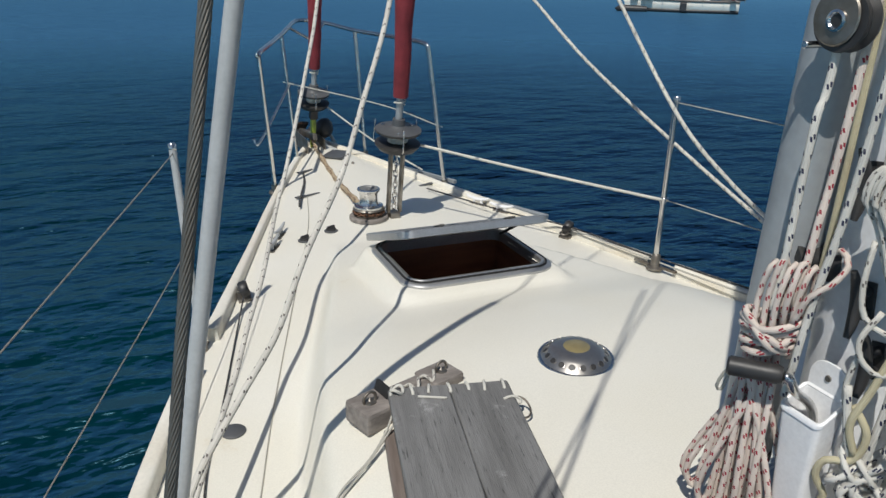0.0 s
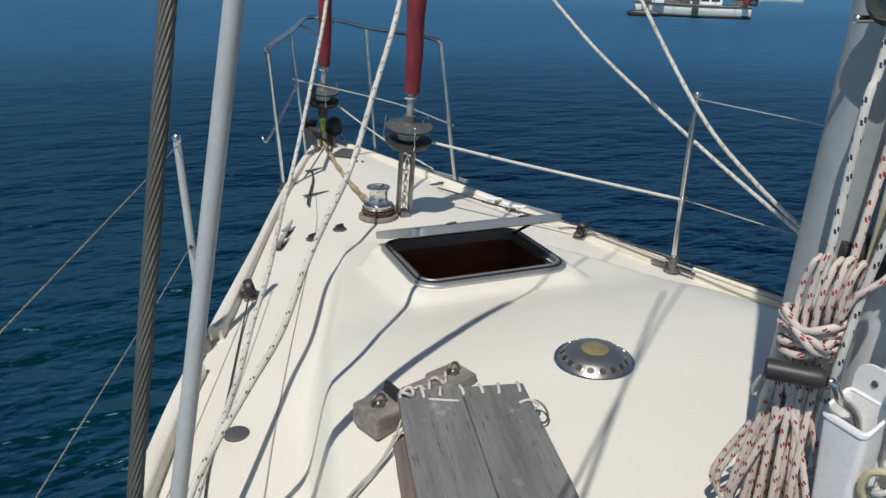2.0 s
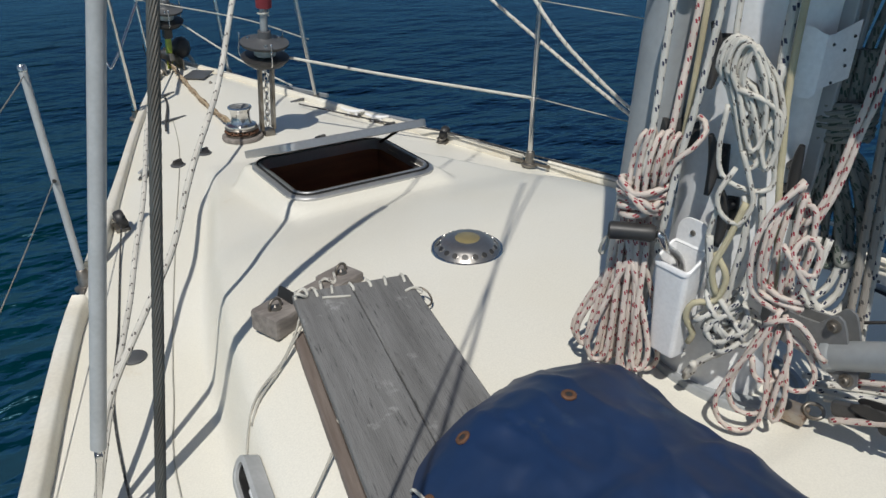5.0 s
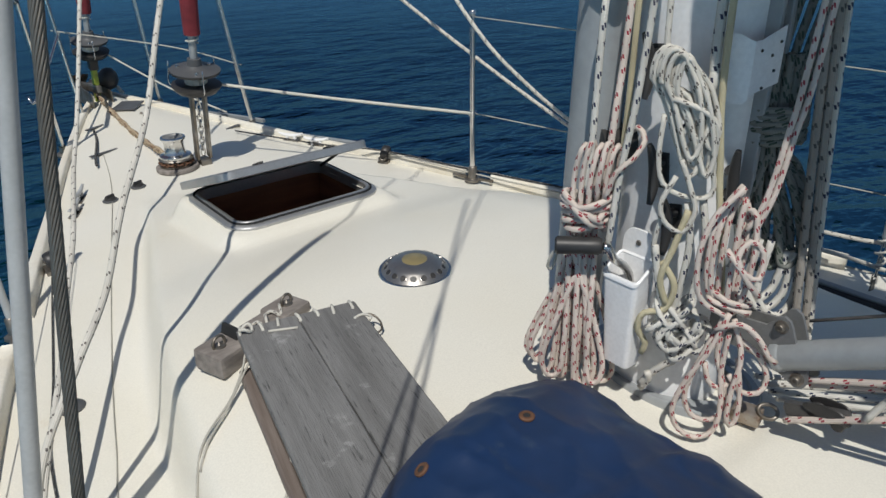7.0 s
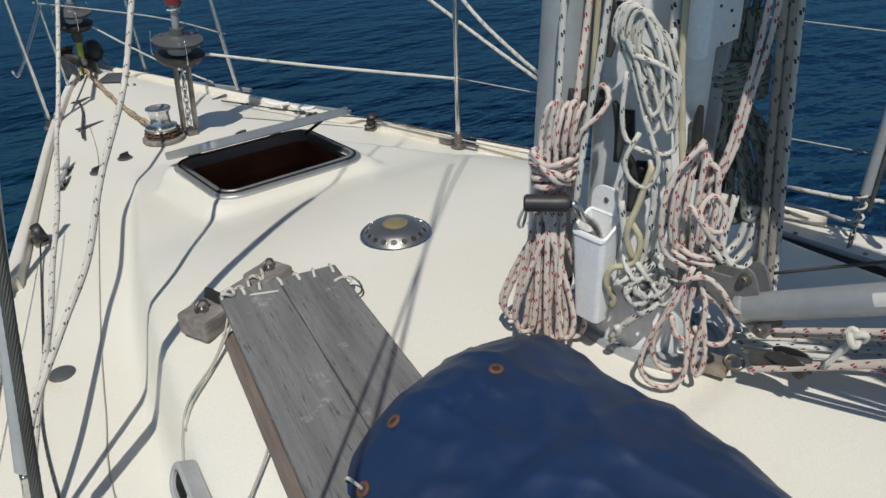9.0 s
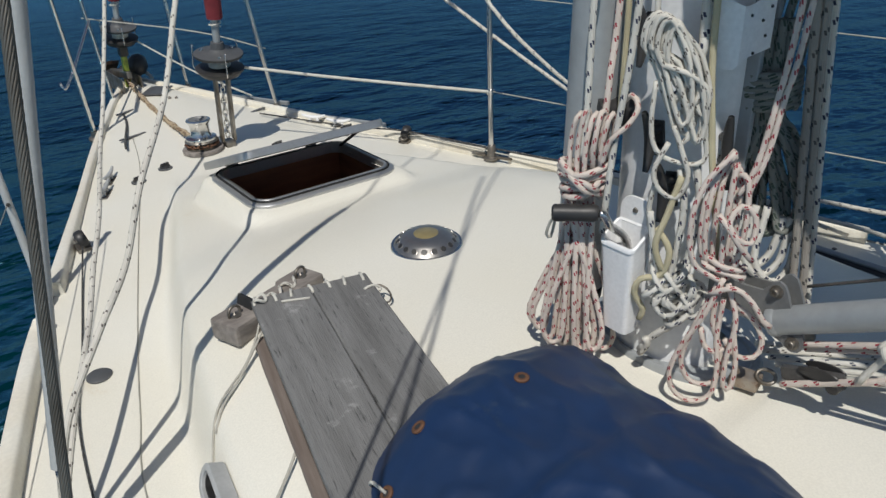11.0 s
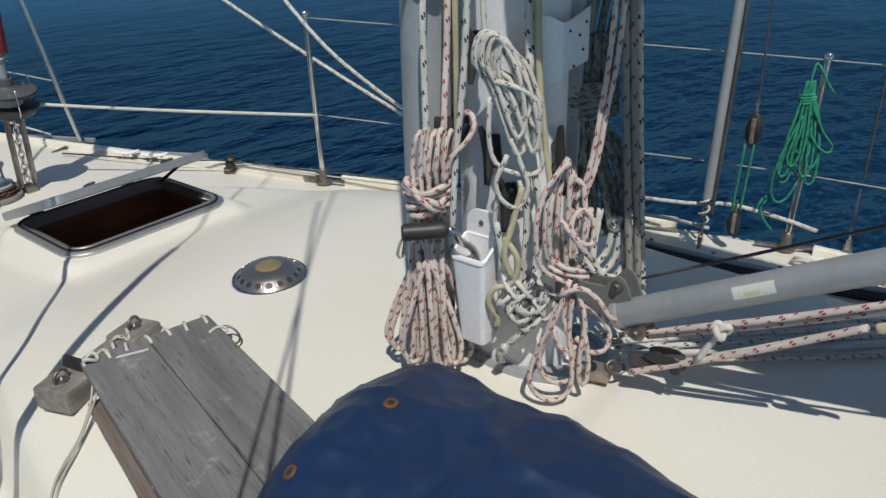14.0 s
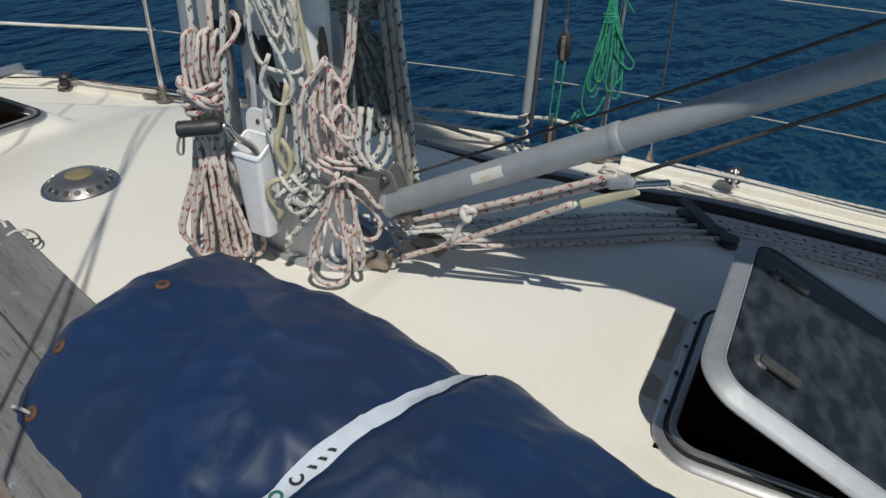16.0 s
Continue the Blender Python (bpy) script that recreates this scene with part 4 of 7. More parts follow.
# red-flecked coil on the mast's fore side
coil = group_of("rope_coil", "hanked white rope with red flecks hanging beside the pole", "rope coil", "rope coils")
strands("strand", hank(R1, 11, (-0.014, 0.335), ((-0.100, 0.050), (0.012, 0.06)), 0.0058, 5, 0.035), 0.0058, M["rope_red"], coil)
tubes("wrapping", wraps(R1, -0.010, 0.372, 4, 0.042, 0.036, 0.0145, 0.22, 0.007) + wraps(R1, -0.012, 0.395, 2, 0.037, 0.042, 0.010, -0.75, 0.006, 9), 0.0062, M["rope_red"], coil)
rng = random.Random(8)
strands("top_loop", [[hung(R1, -0.035 + 0.014 * k, 0.40, rng.uniform(-0.03, 0)), hung(R1, -0.036 + 0.014 * k, 0.47, rng.uniform(-0.04, -0.01)), hung(R1, -0.026 + 0.014 * k, 0.525 + 0.01 * (k % 2), -0.02), hung(R1, -0.016 + 0.014 * k, 0.52, 0.0), hung(R1, -0.012 + 0.013 * k, 0.44, 0.01)] for k in range(5)] + [[hung(R1, 0.02, 0.44, -0.03), hung(R1, 0.035, 0.492, -0.04), hung(R1, 0.06, 0.515, -0.035), hung(R1, 0.078, 0.545, -0.02), hung(R1, 0.066, 0.562, 0.0), hung(R1, 0.05, 0.54, 0.02)]], 0.0051, M["rope_red"], coil)
strands("tail", [[hung(R1, -0.05, 0.345, -0.03), hung(R1, -0.066, 0.325, -0.03), hung(R1, -0.074, 0.295, -0.025), hung(R1, -0.066, 0.288, -0.02), hung(R1, -0.06, 0.315, -0.02), hung(R1, -0.056, 0.35, -0.02)]], 0.003, M["rope_cord"], coil, "thin grey lanyard")

# winch handle in its pocket
handle = group_of("winch_crank", "steel winch handle with a black grip", "winch handle")
ga, gb = hung(R1, -0.062, 0.353, -0.052), hung(R1, 0.022, 0.357, -0.052)
part("grip", lathe([(0, 0), (0.013, 0), (0.0165, 0.004), (0.0165, 0.02), (0.0155, 0.05), (0.0165, 0.076), (0.013, 0.084), (0, 0.084)], 22, frame_to(ga, gb)), M["black"], handle, smooth=True)
tubes("arm", [[gb, hung(R1, 0.034, 0.352, -0.052), hung(R1, 0.044, 0.33, -0.045), (-0.128, 0.706, 0.285), (-0.118, 0.70, 0.20)]], 0.0078, M["steel"], handle, seg=14)
pocket = group_of("winch_handle_pocket", "white plastic winch handle pocket screwed to the mast", "pocket")
bm = bmesh.new()
ro, ri = [], []
for t, z in ((0.0, 0.105), (0.04, 0.098), (1.0, 0.285)):
    g = 0.010 * (1 - min(1, t))
    ro.append([bm.verts.new((x, y, z + (0.0 if t < 1 else 0.030 * (x + 0.166) / 0.05))) for x, y in rounded(-0.166 + g, -0.114, 0.660 + g, 0.738 - g, 0.010, 4)])
for t, z in ((1.0, 0.285), (0.05, 0.12)):
    g = 0.003 + 0.010 * (1 - t)
    ri.append([bm.verts.new((x, y, z + (0.0 if t < 1 else 0.030 * (x + 0.166) / 0.05))) for x, y in rounded(-0.166 + g, -0.117, 0.660 + g, 0.738 - g, 0.008, 4)])
allr = ro + ri
n = len(allr[0])
for a, b in zip(allr, allr[1:]):
    for k in range(n):
        bm.faces.new((a[k], a[(k + 1) % n], b[(k + 1) % n], b[k]))
bm.faces.new(ro[0]), bm.faces.new(ri[-1])
part("pouch", bm, M["plastic_white"], pocket, smooth=True)
part("rim", ring_frame((-0.165, -0.115, 0.661, 0.737), 0.009, ((0.0, 0.281), (0.003, 0.283), (0.003, 0.289), (0.0, 0.291), (-0.003, 0.289)), None, lambda x, y: 0.030 * (x + 0.166) / 0.05), M["plastic_white"], pocket, smooth=True)
bm = slab((0.662, 0.736, 0.10, 0.372), 0.03, -0.004, 0.0, Matrix(((0, 0, 1, -0.111), (1, 0, 0, 0), (0, 1, 0, 0), (0, 0, 0, 1))), 0.001)
box((-0.085, 0.70, 0.22), (0.05, 0.03, 0.10), None, 0.004, bm)
part("back_plate", bm, M["plastic_white"], pocket)
part("screw", lathe([(0, 0), (0.006, 0), (0.005, 0.003), (0, 0.003)], 12, frame_to((-0.1145, 0.70, 0.345), (-0.2, 0.70, 0.345))), M["steel_dull"], pocket)

# dark-flecked coil on the mast's side
coil = group_of("rope_coil", "loose coil of white rope with dark flecks on a mast cleat", "rope coil", "rope coils")
rng = random.Random(21)
runs = []
for k in range(13):
    q = k / 12
    tu, tz = -0.088 + 0.030 * q + rng.uniform(-0.003, 0.003), 0.712 - 0.016 * q - rng.uniform(0, 0.006)
    bu, bz_ = -0.050 + 0.040 * q + rng.uniform(-0.006, 0.006), 0.545 + 0.055 * (1 - q) * (k % 3) / 2 - 0.045 * (k % 2)
    w, d = 0.021 - 0.011 * q + rng.uniform(-0.003, 0.003), -0.036 - 0.0042 * (k % 6)
    mu, mz = (tu + bu) / 2, (tz + bz_) / 2
    runs.append([hung(S1, tu - w * 0.7, tz - 0.012, d), hung(S1, tu + w * 0.1, tz, d - 0.006), hung(S1, tu + w * 0.9, tz - 0.016, d - 0.004), hung(S1, mu + w + 0.004, mz + 0.02, d - 0.008 * (k % 2)), hung(S1, bu + w * 0.9, bz_ + 0.03, d - 0.004), hung(S1, bu + w * 0.2, bz_, d - 0.006), hung(S1, bu - w * 0.7, bz_ + 0.022, d - 0.002), hung(S1, mu - w - 0.003, mz + 0.01, d), hung(S1, tu - w * 0.95, tz - 0.05, d)])
strands("strand", runs, 0.0044, M["rope_dark"], coil, closed=True)
strands("loose_loop", [
    [hung(S1, -0.075, 0.63, -0.06), hung(S1, -0.03, 0.615, -0.065), hung(S1, -0.004, 0.59, -0.062), hung(S1, 0.0, 0.55, -0.058), hung(S1, 0.0, 0.52, -0.055), hung(S1, 0.008, 0.48, -0.05), hung(S1, -0.005, 0.462, -0.05), hung(S1, -0.045, 0.466, -0.052), hung(S1, -0.075, 0.485, -0.05), hung(S1, -0.086, 0.53, -0.045), hung(S1, -0.084, 0.60, -0.04)],
    [hung(S1, -0.050, 0.53, -0.06), hung(S1, -0.03, 0.48, -0.06), hung(S1, -0.018, 0.44, -0.06), hung(S1, -0.034, 0.402, -0.06), hung(S1, -0.062, 0.415, -0.06), hung(S1, -0.075, 0.45, -0.058), hung(S1, -0.055, 0.50, -0.055)],
    [hung(S1, -0.07, 0.43, -0.05), hung(S1, -0.076, 0.36, -0.045), hung(S1, -0.06, 0.30, -0.045), hung(S1, -0.05, 0.26, -0.05)],
], 0.0046, M["rope_dark"], coil)
strands("lower_leg", [
    [hung(S1, -0.030, 0.45, -0.045), hung(S1, -0.018, 0.38, -0.05), hung(S1, -0.022, 0.30, -0.05), hung(S1, -0.03, 0.22, -0.05)],
    [hung(S1, -0.005, 0.46, -0.04), hung(S1, 0.008, 0.38, -0.045), hung(S1, 0.0, 0.29, -0.05), hung(S1, -0.01, 0.21, -0.05)],
    [hung(S1, -0.074, 0.37, -0.05), hung(S1, -0.062, 0.30, -0.055), hung(S1, -0.045, 0.24, -0.05)],
], 0.0064, M["rope_blue"], coil, "thick white rope with blue flecks")
runs = []
for k in range(9):
    c, w = -0.018 + rng.uniform(-0.02, 0.02), rng.uniform(0.022, 0.042)
    z0 = 0.195 + rng.uniform(-0.02, 0.04)
    runs.append([hung(S1, c + w * math.cos(a) * (1 + 0.1 * math.sin(3 * a + k)), z0 + 0.035 * math.sin(a + 0.6 * k), -0.055 + 0.018 * math.sin(2 * a + k)) for a in [2 * math.pi * i / 9 for i in range(9)]])
strands("knot_turn", runs, 0.0052, M["rope_blue"], coil, closed=True)
strands("tail", [[hung(S1, -0.03, 0.18, -0.05), hung(S1, -0.012, 0.145, -0.055), hung(S1, -0.03, 0.125, -0.05), hung(S1, -0.052, 0.095, -0.04), hung(S1, -0.068, 0.062, -0.03)], [hung(S1, -0.06, 0.10, -0.045), hung(S1, -0.055, 0.082, -0.04), hung(S1, -0.066, 0.05, -0.025)]], 0.0068, M["rope_dark"], coil)
strands("yellowed_end", [[hung(S1, -0.028, 0.44, -0.055), hung(S1, -0.045, 0.37, -0.06), hung(S1, -0.06, 0.31, -0.06), hung(S1, -0.045, 0.26, -0.06)], [hung(S1, -0.06, 0.34, -0.05), hung(S1, -0.035, 0.30, -0.062), hung(S1, -0.045, 0.25, -0.06), hung(S1, -0.08, 0.235, -0.055), hung(S1, -0.088, 0.20, -0.05), hung(S1, -0.07, 0.165, -0.045), hung(S1, -0.075, 0.14, -0.04)]], 0.006, M["rope_cream"], coil, "yellowed rope end")

# second red-flecked coil aft of it
coil = group_of("rope_coil", "knotted coil of white rope with red flecks above the bracket", "rope coil", "rope coils")
runs = []
for k in range(8):
    c = -0.014 + 0.008 * (k - 4) + rng.uniform(-0.004, 0.004)
    d = rng.uniform(-0.03, 0.01)
    runs.append([hung(T1, -0.005 + 0.2 * c, 0.50 - 0.006 * k, d), hung(T1, c * 1.1, 0.45, d - 0.006), hung(T1, c * 1.5 + 0.002, 0.38, d - 0.012), hung(T1, c * 1.2, 0.30, d - 0.008), hung(T1, 0.2 * c, 0.262, d)])
strands("strand", runs, 0.0051, M["rope_red"], coil)
tubes("wrapping", wraps(T1, -0.004, 0.268, 2, 0.036, 0.026, 0.012, -0.4, 0.004, 4) + [[hung(T1, -0.03, 0.395, -0.04), hung(T1, 0.0, 0.36, -0.05), hung(T1, 0.028, 0.345, -0.04), hung(T1, 0.03, 0.39, -0.03), hung(T1, 0.005, 0.41, -0.035), hung(T1, -0.012, 0.385, -0.045), hung(T1, 0.004, 0.35, -0.05), hung(T1, 0.034, 0.31, -0.035)]], 0.0052, M["rope_red"], coil)
strands("lower_loop", [
    [hung(T1, -0.005, 0.27, -0.03), hung(T1, -0.03, 0.20, -0.04), hung(T1, -0.062, 0.13, -0.04), hung(T1, -0.078, 0.065, -0.04), hung(T1, -0.062, 0.022, -0.04), hung(T1, -0.03, 0.006, -0.04), hung(T1, 0.0, 0.028, -0.04), hung(T1, 0.006, 0.08, -0.035), hung(T1, -0.002, 0.15, -0.03), hung(T1, 0.0, 0.23, -0.03)],
    [hung(T1, -0.01, 0.26, -0.02), hung(T1, -0.045, 0.16, -0.03), hung(T1, -0.058, 0.09, -0.03), hung(T1, -0.035, 0.045, -0.03), hung(T1, 0.005, 0.05, -0.03), hung(T1, 0.01, 0.11, -0.025), hung(T1, -0.012, 0.18, -0.025), hung(T1, -0.006, 0.25, -0.02)],
    [hung(T1, 0.004, 0.26, -0.03), hung(T1, 0.024, 0.19, -0.04), hung(T1, 0.018, 0.11, -0.04), hung(T1, 0.02, 0.05, -0.04), hung(T1, 0.034, 0.045, -0.036), hung(T1, 0.036, 0.10, -0.034), hung(T1, 0.022, 0.18, -0.03)],
    [hung(T1, -0.026, 0.24, -0.035), hung(T1, 0.012, 0.262, -0.05), hung(T1, 0.045, 0.235, -0.05), hung(T1, 0.066, 0.20, -0.045), hung(T1, 0.082, 0.186, -0.04)],
    [hung(T1, 0.02, 0.22, -0.03), hung(T1, 0.055, 0.19, -0.03), hung(T1, 0.076, 0.145, -0.03), hung(T1, 0.066, 0.112, -0.03), hung(T1, 0.035, 0.112, -0.03), hung(T1, 0.012, 0.145, -0.03)],
    [hung(T1, -0.03, 0.16, -0.02), hung(T1, -0.02, 0.125, -0.025), hung(T1, 0.0, 0.115, -0.03), hung(T1, 0.02, 0.125, -0.02)],
], 0.0051, M["rope_red"], coil)

# grey-green coil in the mast's shadow, that shade also mixed into its rope colour
G1 = (0.10, 0.50)
coil = group_of("rope_coil", "coil of green-flecked rope greyed for shade behind the mast", "rope coil", "rope coils")
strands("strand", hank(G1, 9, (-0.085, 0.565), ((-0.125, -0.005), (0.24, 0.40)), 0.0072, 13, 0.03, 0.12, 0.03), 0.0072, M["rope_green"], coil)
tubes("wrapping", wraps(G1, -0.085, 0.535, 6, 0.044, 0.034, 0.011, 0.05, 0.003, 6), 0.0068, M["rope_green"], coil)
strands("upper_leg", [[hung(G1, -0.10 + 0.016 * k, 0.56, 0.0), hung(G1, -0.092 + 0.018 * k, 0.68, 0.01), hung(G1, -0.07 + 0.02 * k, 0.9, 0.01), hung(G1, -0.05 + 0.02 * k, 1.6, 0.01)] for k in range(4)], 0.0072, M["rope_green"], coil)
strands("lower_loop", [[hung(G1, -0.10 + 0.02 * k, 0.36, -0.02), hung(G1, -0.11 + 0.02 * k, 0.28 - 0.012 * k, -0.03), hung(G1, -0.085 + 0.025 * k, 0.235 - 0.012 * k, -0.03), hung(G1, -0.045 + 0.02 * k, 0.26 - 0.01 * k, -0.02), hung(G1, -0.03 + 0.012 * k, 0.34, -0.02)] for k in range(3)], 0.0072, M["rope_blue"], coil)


# ---------------------------------------------------------------- gangplank and eye block on the roof
def board(name, a, b, half, z, thick, mat, parent, label="", curl=0.0):
    """A worn plank from a to b (plan points of its centre line), with slightly uneven edges."""
    a, b = Vector((*a, 0)), Vector((*b, 0))
    d = (b - a).normalized()
    s = Vector((d.y, -d.x, 0))
    n = 26
    verts, faces = [], []
    for i in range(n + 1):
        t = i / n
        c = a.lerp(b, t)
        w = half + 0.0015 * noise.noise((c.y * 14, c.x * 9, half))
        zz = z + curl * (t - 0.5) ** 2
        e = 0.004
        for dx, dz in ((-w, e), (-w + e, 0), (w - e, 0), (w, e), (w, thick - e), (w - e, thick), (-w + e, thick), (-w, thick - e)):
            verts.append(c + s * dx + Vector((0, 0, zz + dz)))
    for i in range(n):
        for k in range(8):
            o = i * 8
            faces.append((o + k, o + (k + 1) % 8, o + 8 + (k + 1) % 8, o + 8 + k))
    faces.append(tuple(range(7, -1, -1)))
    faces.append(tuple(n * 8 + k for k in range(8)))
    return link_mesh(name, verts, faces, mat, parent, label, smooth=False)


gang = group_of("gangplank", "weathered grey wooden gangplank of two lashed boards", "gangplank")
d0 = Vector((-0.225, -0.975)).normalized()
s0 = Vector((-d0.y, d0.x))
head = Vector((-0.492, 1.362))
ZP = 0.012
for off in (-0.0725, 0.0725):
    h = head + s0 * off
    e = h + d0 * 1.45
    board("board", (h.x, h.y), (e.x, e.y), 0.0718, ZP, 0.026, M["wood_grey"], gang)
for off, back in ((-0.150, 0.09),):
    h = head + s0 * off + d0 * back
    e = h + d0 * 1.35
    board("bearer", (h.x, h.y), (e.x, e.y), 0.013, deck_z(h.x, h.y) - 0.004, 0.030, M["wood_edge"], gang, "reddish brown wooden bearer")
h = head + s0 * 0.10 + d0 * 0.06
e = h + d0 * 1.38
board("bearer", (h.x, h.y), (e.x, e.y), 0.020, -0.022, 0.034, M["wood_edge"], gang, "reddish brown wooden bearer")
rng = random.Random(31)
for k in range(7):
    q = head + s0 * (-0.135 + 0.044 * k)
    q2 = q + d0 * rng.uniform(0.022, 0.034) + s0 * rng.uniform(-0.006, 0.006)
    tubes("lashing", [[(q.x - d0.x * 0.004, q.y - d0.y * 0.006, ZP + 0.008), (q.x, q.y, ZP + 0.029), (q2.x, q2.y, ZP + 0.029), (q2.x + d0.x * 0.004, q2.y + d0.y * 0.004, ZP + 0.022)]], 0.0038, M["rope_plain"], gang, "knotted white cord lashing")
q, q2 = head + s0 * -0.08 + d0 * 0.045, head + s0 * -0.015 + d0 * 0.060
tubes("lashing", [[(q.x, q.y, ZP + 0.0285), (q2.x, q2.y, ZP + 0.0285)]], 0.003, M["rope_plain"], gang, "straight white cord")
q = head + s0 * -0.125 + d0 * 0.02
tubes("lashing", [[(q.x + 0.014 * math.cos(a), q.y + 0.012 * math.sin(a), ZP + 0.034 + 0.006 * math.sin(2 * a)) for a in [0.7 * i for i in range(15)]]], 0.004, M["rope_plain"], gang, "knot of white cord")
q = head + s0 * 0.146 + d0 * 0.085
tubes("ring", [[(q.x + 0.004 + 0.020 * math.cos(a), q.y - 0.012 + 0.026 * math.sin(a), ZP + 0.012 + 0.012 * math.sin(a)) for a in [2 * math.pi * i / 14 for i in range(14)]]], 0.0025, M["steel_dull"], gang, "small steel ring", closed=True)
tubes("lashing", [[(q.x - 0.03, q.y + 0.012, ZP + 0.027), (q.x - 0.008, q.y + 0.012, ZP + 0.03), (q.x + 0.012, q.y + 0.006, ZP + 0.02), (q.x + 0.002, q.y - 0.006, ZP + 0.02)]], 0.0034, M["rope_plain"], gang, "white cord end")


def laid(points, r):
    """Deck points lifted to lie on the roof."""
    return [(x, y, max(deck_z(x, y) + r + lift, -1)) for x, y, lift in points]


tubes("cord", [laid(((-0.60, 1.335, 0.055), (-0.635, 1.335, 0.05), (-0.668, 1.30, 0.03), (-0.72, 1.258, 0.012), (-0.80, 1.215, 0.004), (-0.84, 1.175, 0.004), (-0.885, 1.10, 0.01), (-0.92, 1.02, 0.012), (-0.955, 0.94, 0.006), (-1.0, 0.89, 0.002), (-1.03, 0.80, 0.0)), 0.0026)], 0.0026, M["rope_cord"], gang, "thin grey cord trailing on the deck")
tubes("cord", [laid(((-0.605, 1.285, 0.055), (-0.64, 1.302, 0.045), (-0.672, 1.285, 0.03), (-0.74, 1.238, 0.01), (-0.80, 1.20, 0.004), (-0.835, 1.165, 0.004)), 0.0026)], 0.0026, M["rope_cord"], gang, "thin grey cord trailing on the deck")
tubes("cord", [laid(((-0.675, 1.05, 0.05), (-0.70, 1.02, 0.045), (-0.725, 0.975, 0.035), (-0.75, 0.945, 0.02), (-0.80, 0.905, 0.012), (-0.86, 0.86, 0.02), (-0.885, 0.855, 0.026)), 0.0028)], 0.0028, M["rope_cord"], gang, "stiff grey cord end")

block = group_of("eye_block", "weathered wooden chock with two steel ring eyes", "wooden chock")
ba, bb = Vector((-0.715, 1.378)), Vector((-0.428, 1.478))
bd = (bb - ba).normalized()
bn = Vector((-bd.y, bd.x))
bm = bmesh.new()
bang = math.degrees(math.atan2(bd.y, bd.x))
bz = -0.038
for t0, t1, hw in ((0.0, 0.34, 0.046), (0.30, 0.72, 0.034), (0.68, 1.0, 0.042)):
    c = ba.lerp(bb, (t0 + t1) / 2)
    box((c.x, c.y, bz + 0.025), ((bb - ba).length * (t1 - t0), hw * 2, 0.056 if hw > 0.04 else 0.046), pose(0, 0, 0, 0, 0, bang), 0.009, bm)
part("bar", bm, M["wood_block"], block)
for t in (0.13, 0.86):
    c = ba.lerp(bb, t)
    r = 0.017
    eye = tubes("ring_eye", [[(c.x + bd.x * r * math.cos(a), c.y + bd.y * r * math.cos(a), bz + 0.062 + r * math.sin(a)) for a in [2 * math.pi * i / 12 for i in range(12)]]], 0.0036, M["steel_dull"], block, "dull steel ring eye", closed=True)
    part("eye_plate", lathe([(0, 0), (0.016, 0), (0.015, 0.003), (0.006, 0.005), (0, 0.012)], 14, pose(c.x, c.y, bz + 0.053)), M["steel_dull"], eye)
c = ba.lerp(bb, 0.27)
part("wedge", box((c.x, c.y + 0.012, bz + 0.06), (0.010, 0.06, 0.034), pose(0, 0, 0, 0, 18, bang - 6), 0.003), M["rubber"], block, "dark rubber wedge")
c = ba.lerp(bb, 0.6)
tubes("lashing", [[(c.x - 0.05 + 0.008 * k, c.y - 0.035 + 0.004 * k + 0.02 * math.sin(k), bz + 0.055 + 0.006 * math.cos(2 * k)) for k in range(14)]], 0.004, M["rope_dark"], block, "frayed dark lashing")

# ---------------------------------------------------------------- covered bundle lashed on the roof
EDGE_S = [(-1.3, -0.43), (-0.2, -0.30), (0.04, -0.222), (0.13, -0.245), (0.34, -0.205), (0.55, -0.205), (0.70, -0.195), (0.80, -0.24), (0.86, -0.38)]
EDGE_P = [(-1.3, -1.02), (-0.2, -0.97), (0.14, -0.94), (0.5, -0.87), (0.68, -0.80), (0.76, -0.72), (0.80, -0.60), (0.86, -0.42)]


def cover_point(s, y):
    xs_, xp_ = knots(EDGE_S, y), knots(EDGE_P, y)
    x = xs_ + (xp_ - xs_) * s
    base = deck_z(max(-0.8, x), y) + 0.012
    h = 0.185 * (math.sin(math.pi * min(1, max(0, s))) ** (0.38 + 0.22 * max(0.0, s - 0.35))) * step01(0.865, 0.655, y) ** 0.48
    h *= 0.93 + 0.12 * noise.noise((x * 2.4, y * 2.2, 4.0))
    cinch = math.exp(-((y - (0.10 + 0.10 * s)) / 0.045) ** 2)
    h -= 0.020 * cinch
    fold = abs(math.sin(9 * (x + 0.8 * y) + 4 * noise.noise((x * 4, y * 4, 0)))) ** 6
    wr = 0.005 * noise.noise((x * 9, y * 9, 1.0)) + 0.004 * noise.noise((x * 26, y * 26, 2.0)) - 0.006 * abs(noise.noise((x * 5 + 2 * y, y * 4 - x, 5.0)))
    near = math.exp(-((y - 0.22) / 0.12) ** 2 - ((s - 0.72) / 0.22) ** 2)
    crease = 0.008 * (1 - abs(noise.noise((x * 4.5 + 3 * y, y * 3.5 - 2 * x, 7.0)))) ** 7 + 0.005 * (1 - abs(noise.noise((x * 10 - 4 * y, y * 9 + 3 * x, 3.0)))) ** 6
    h += wr + crease - 0.006 + 0.030 * near * fold - 0.012 * near
    return Vector((x, y, base + max(0.0, h)))


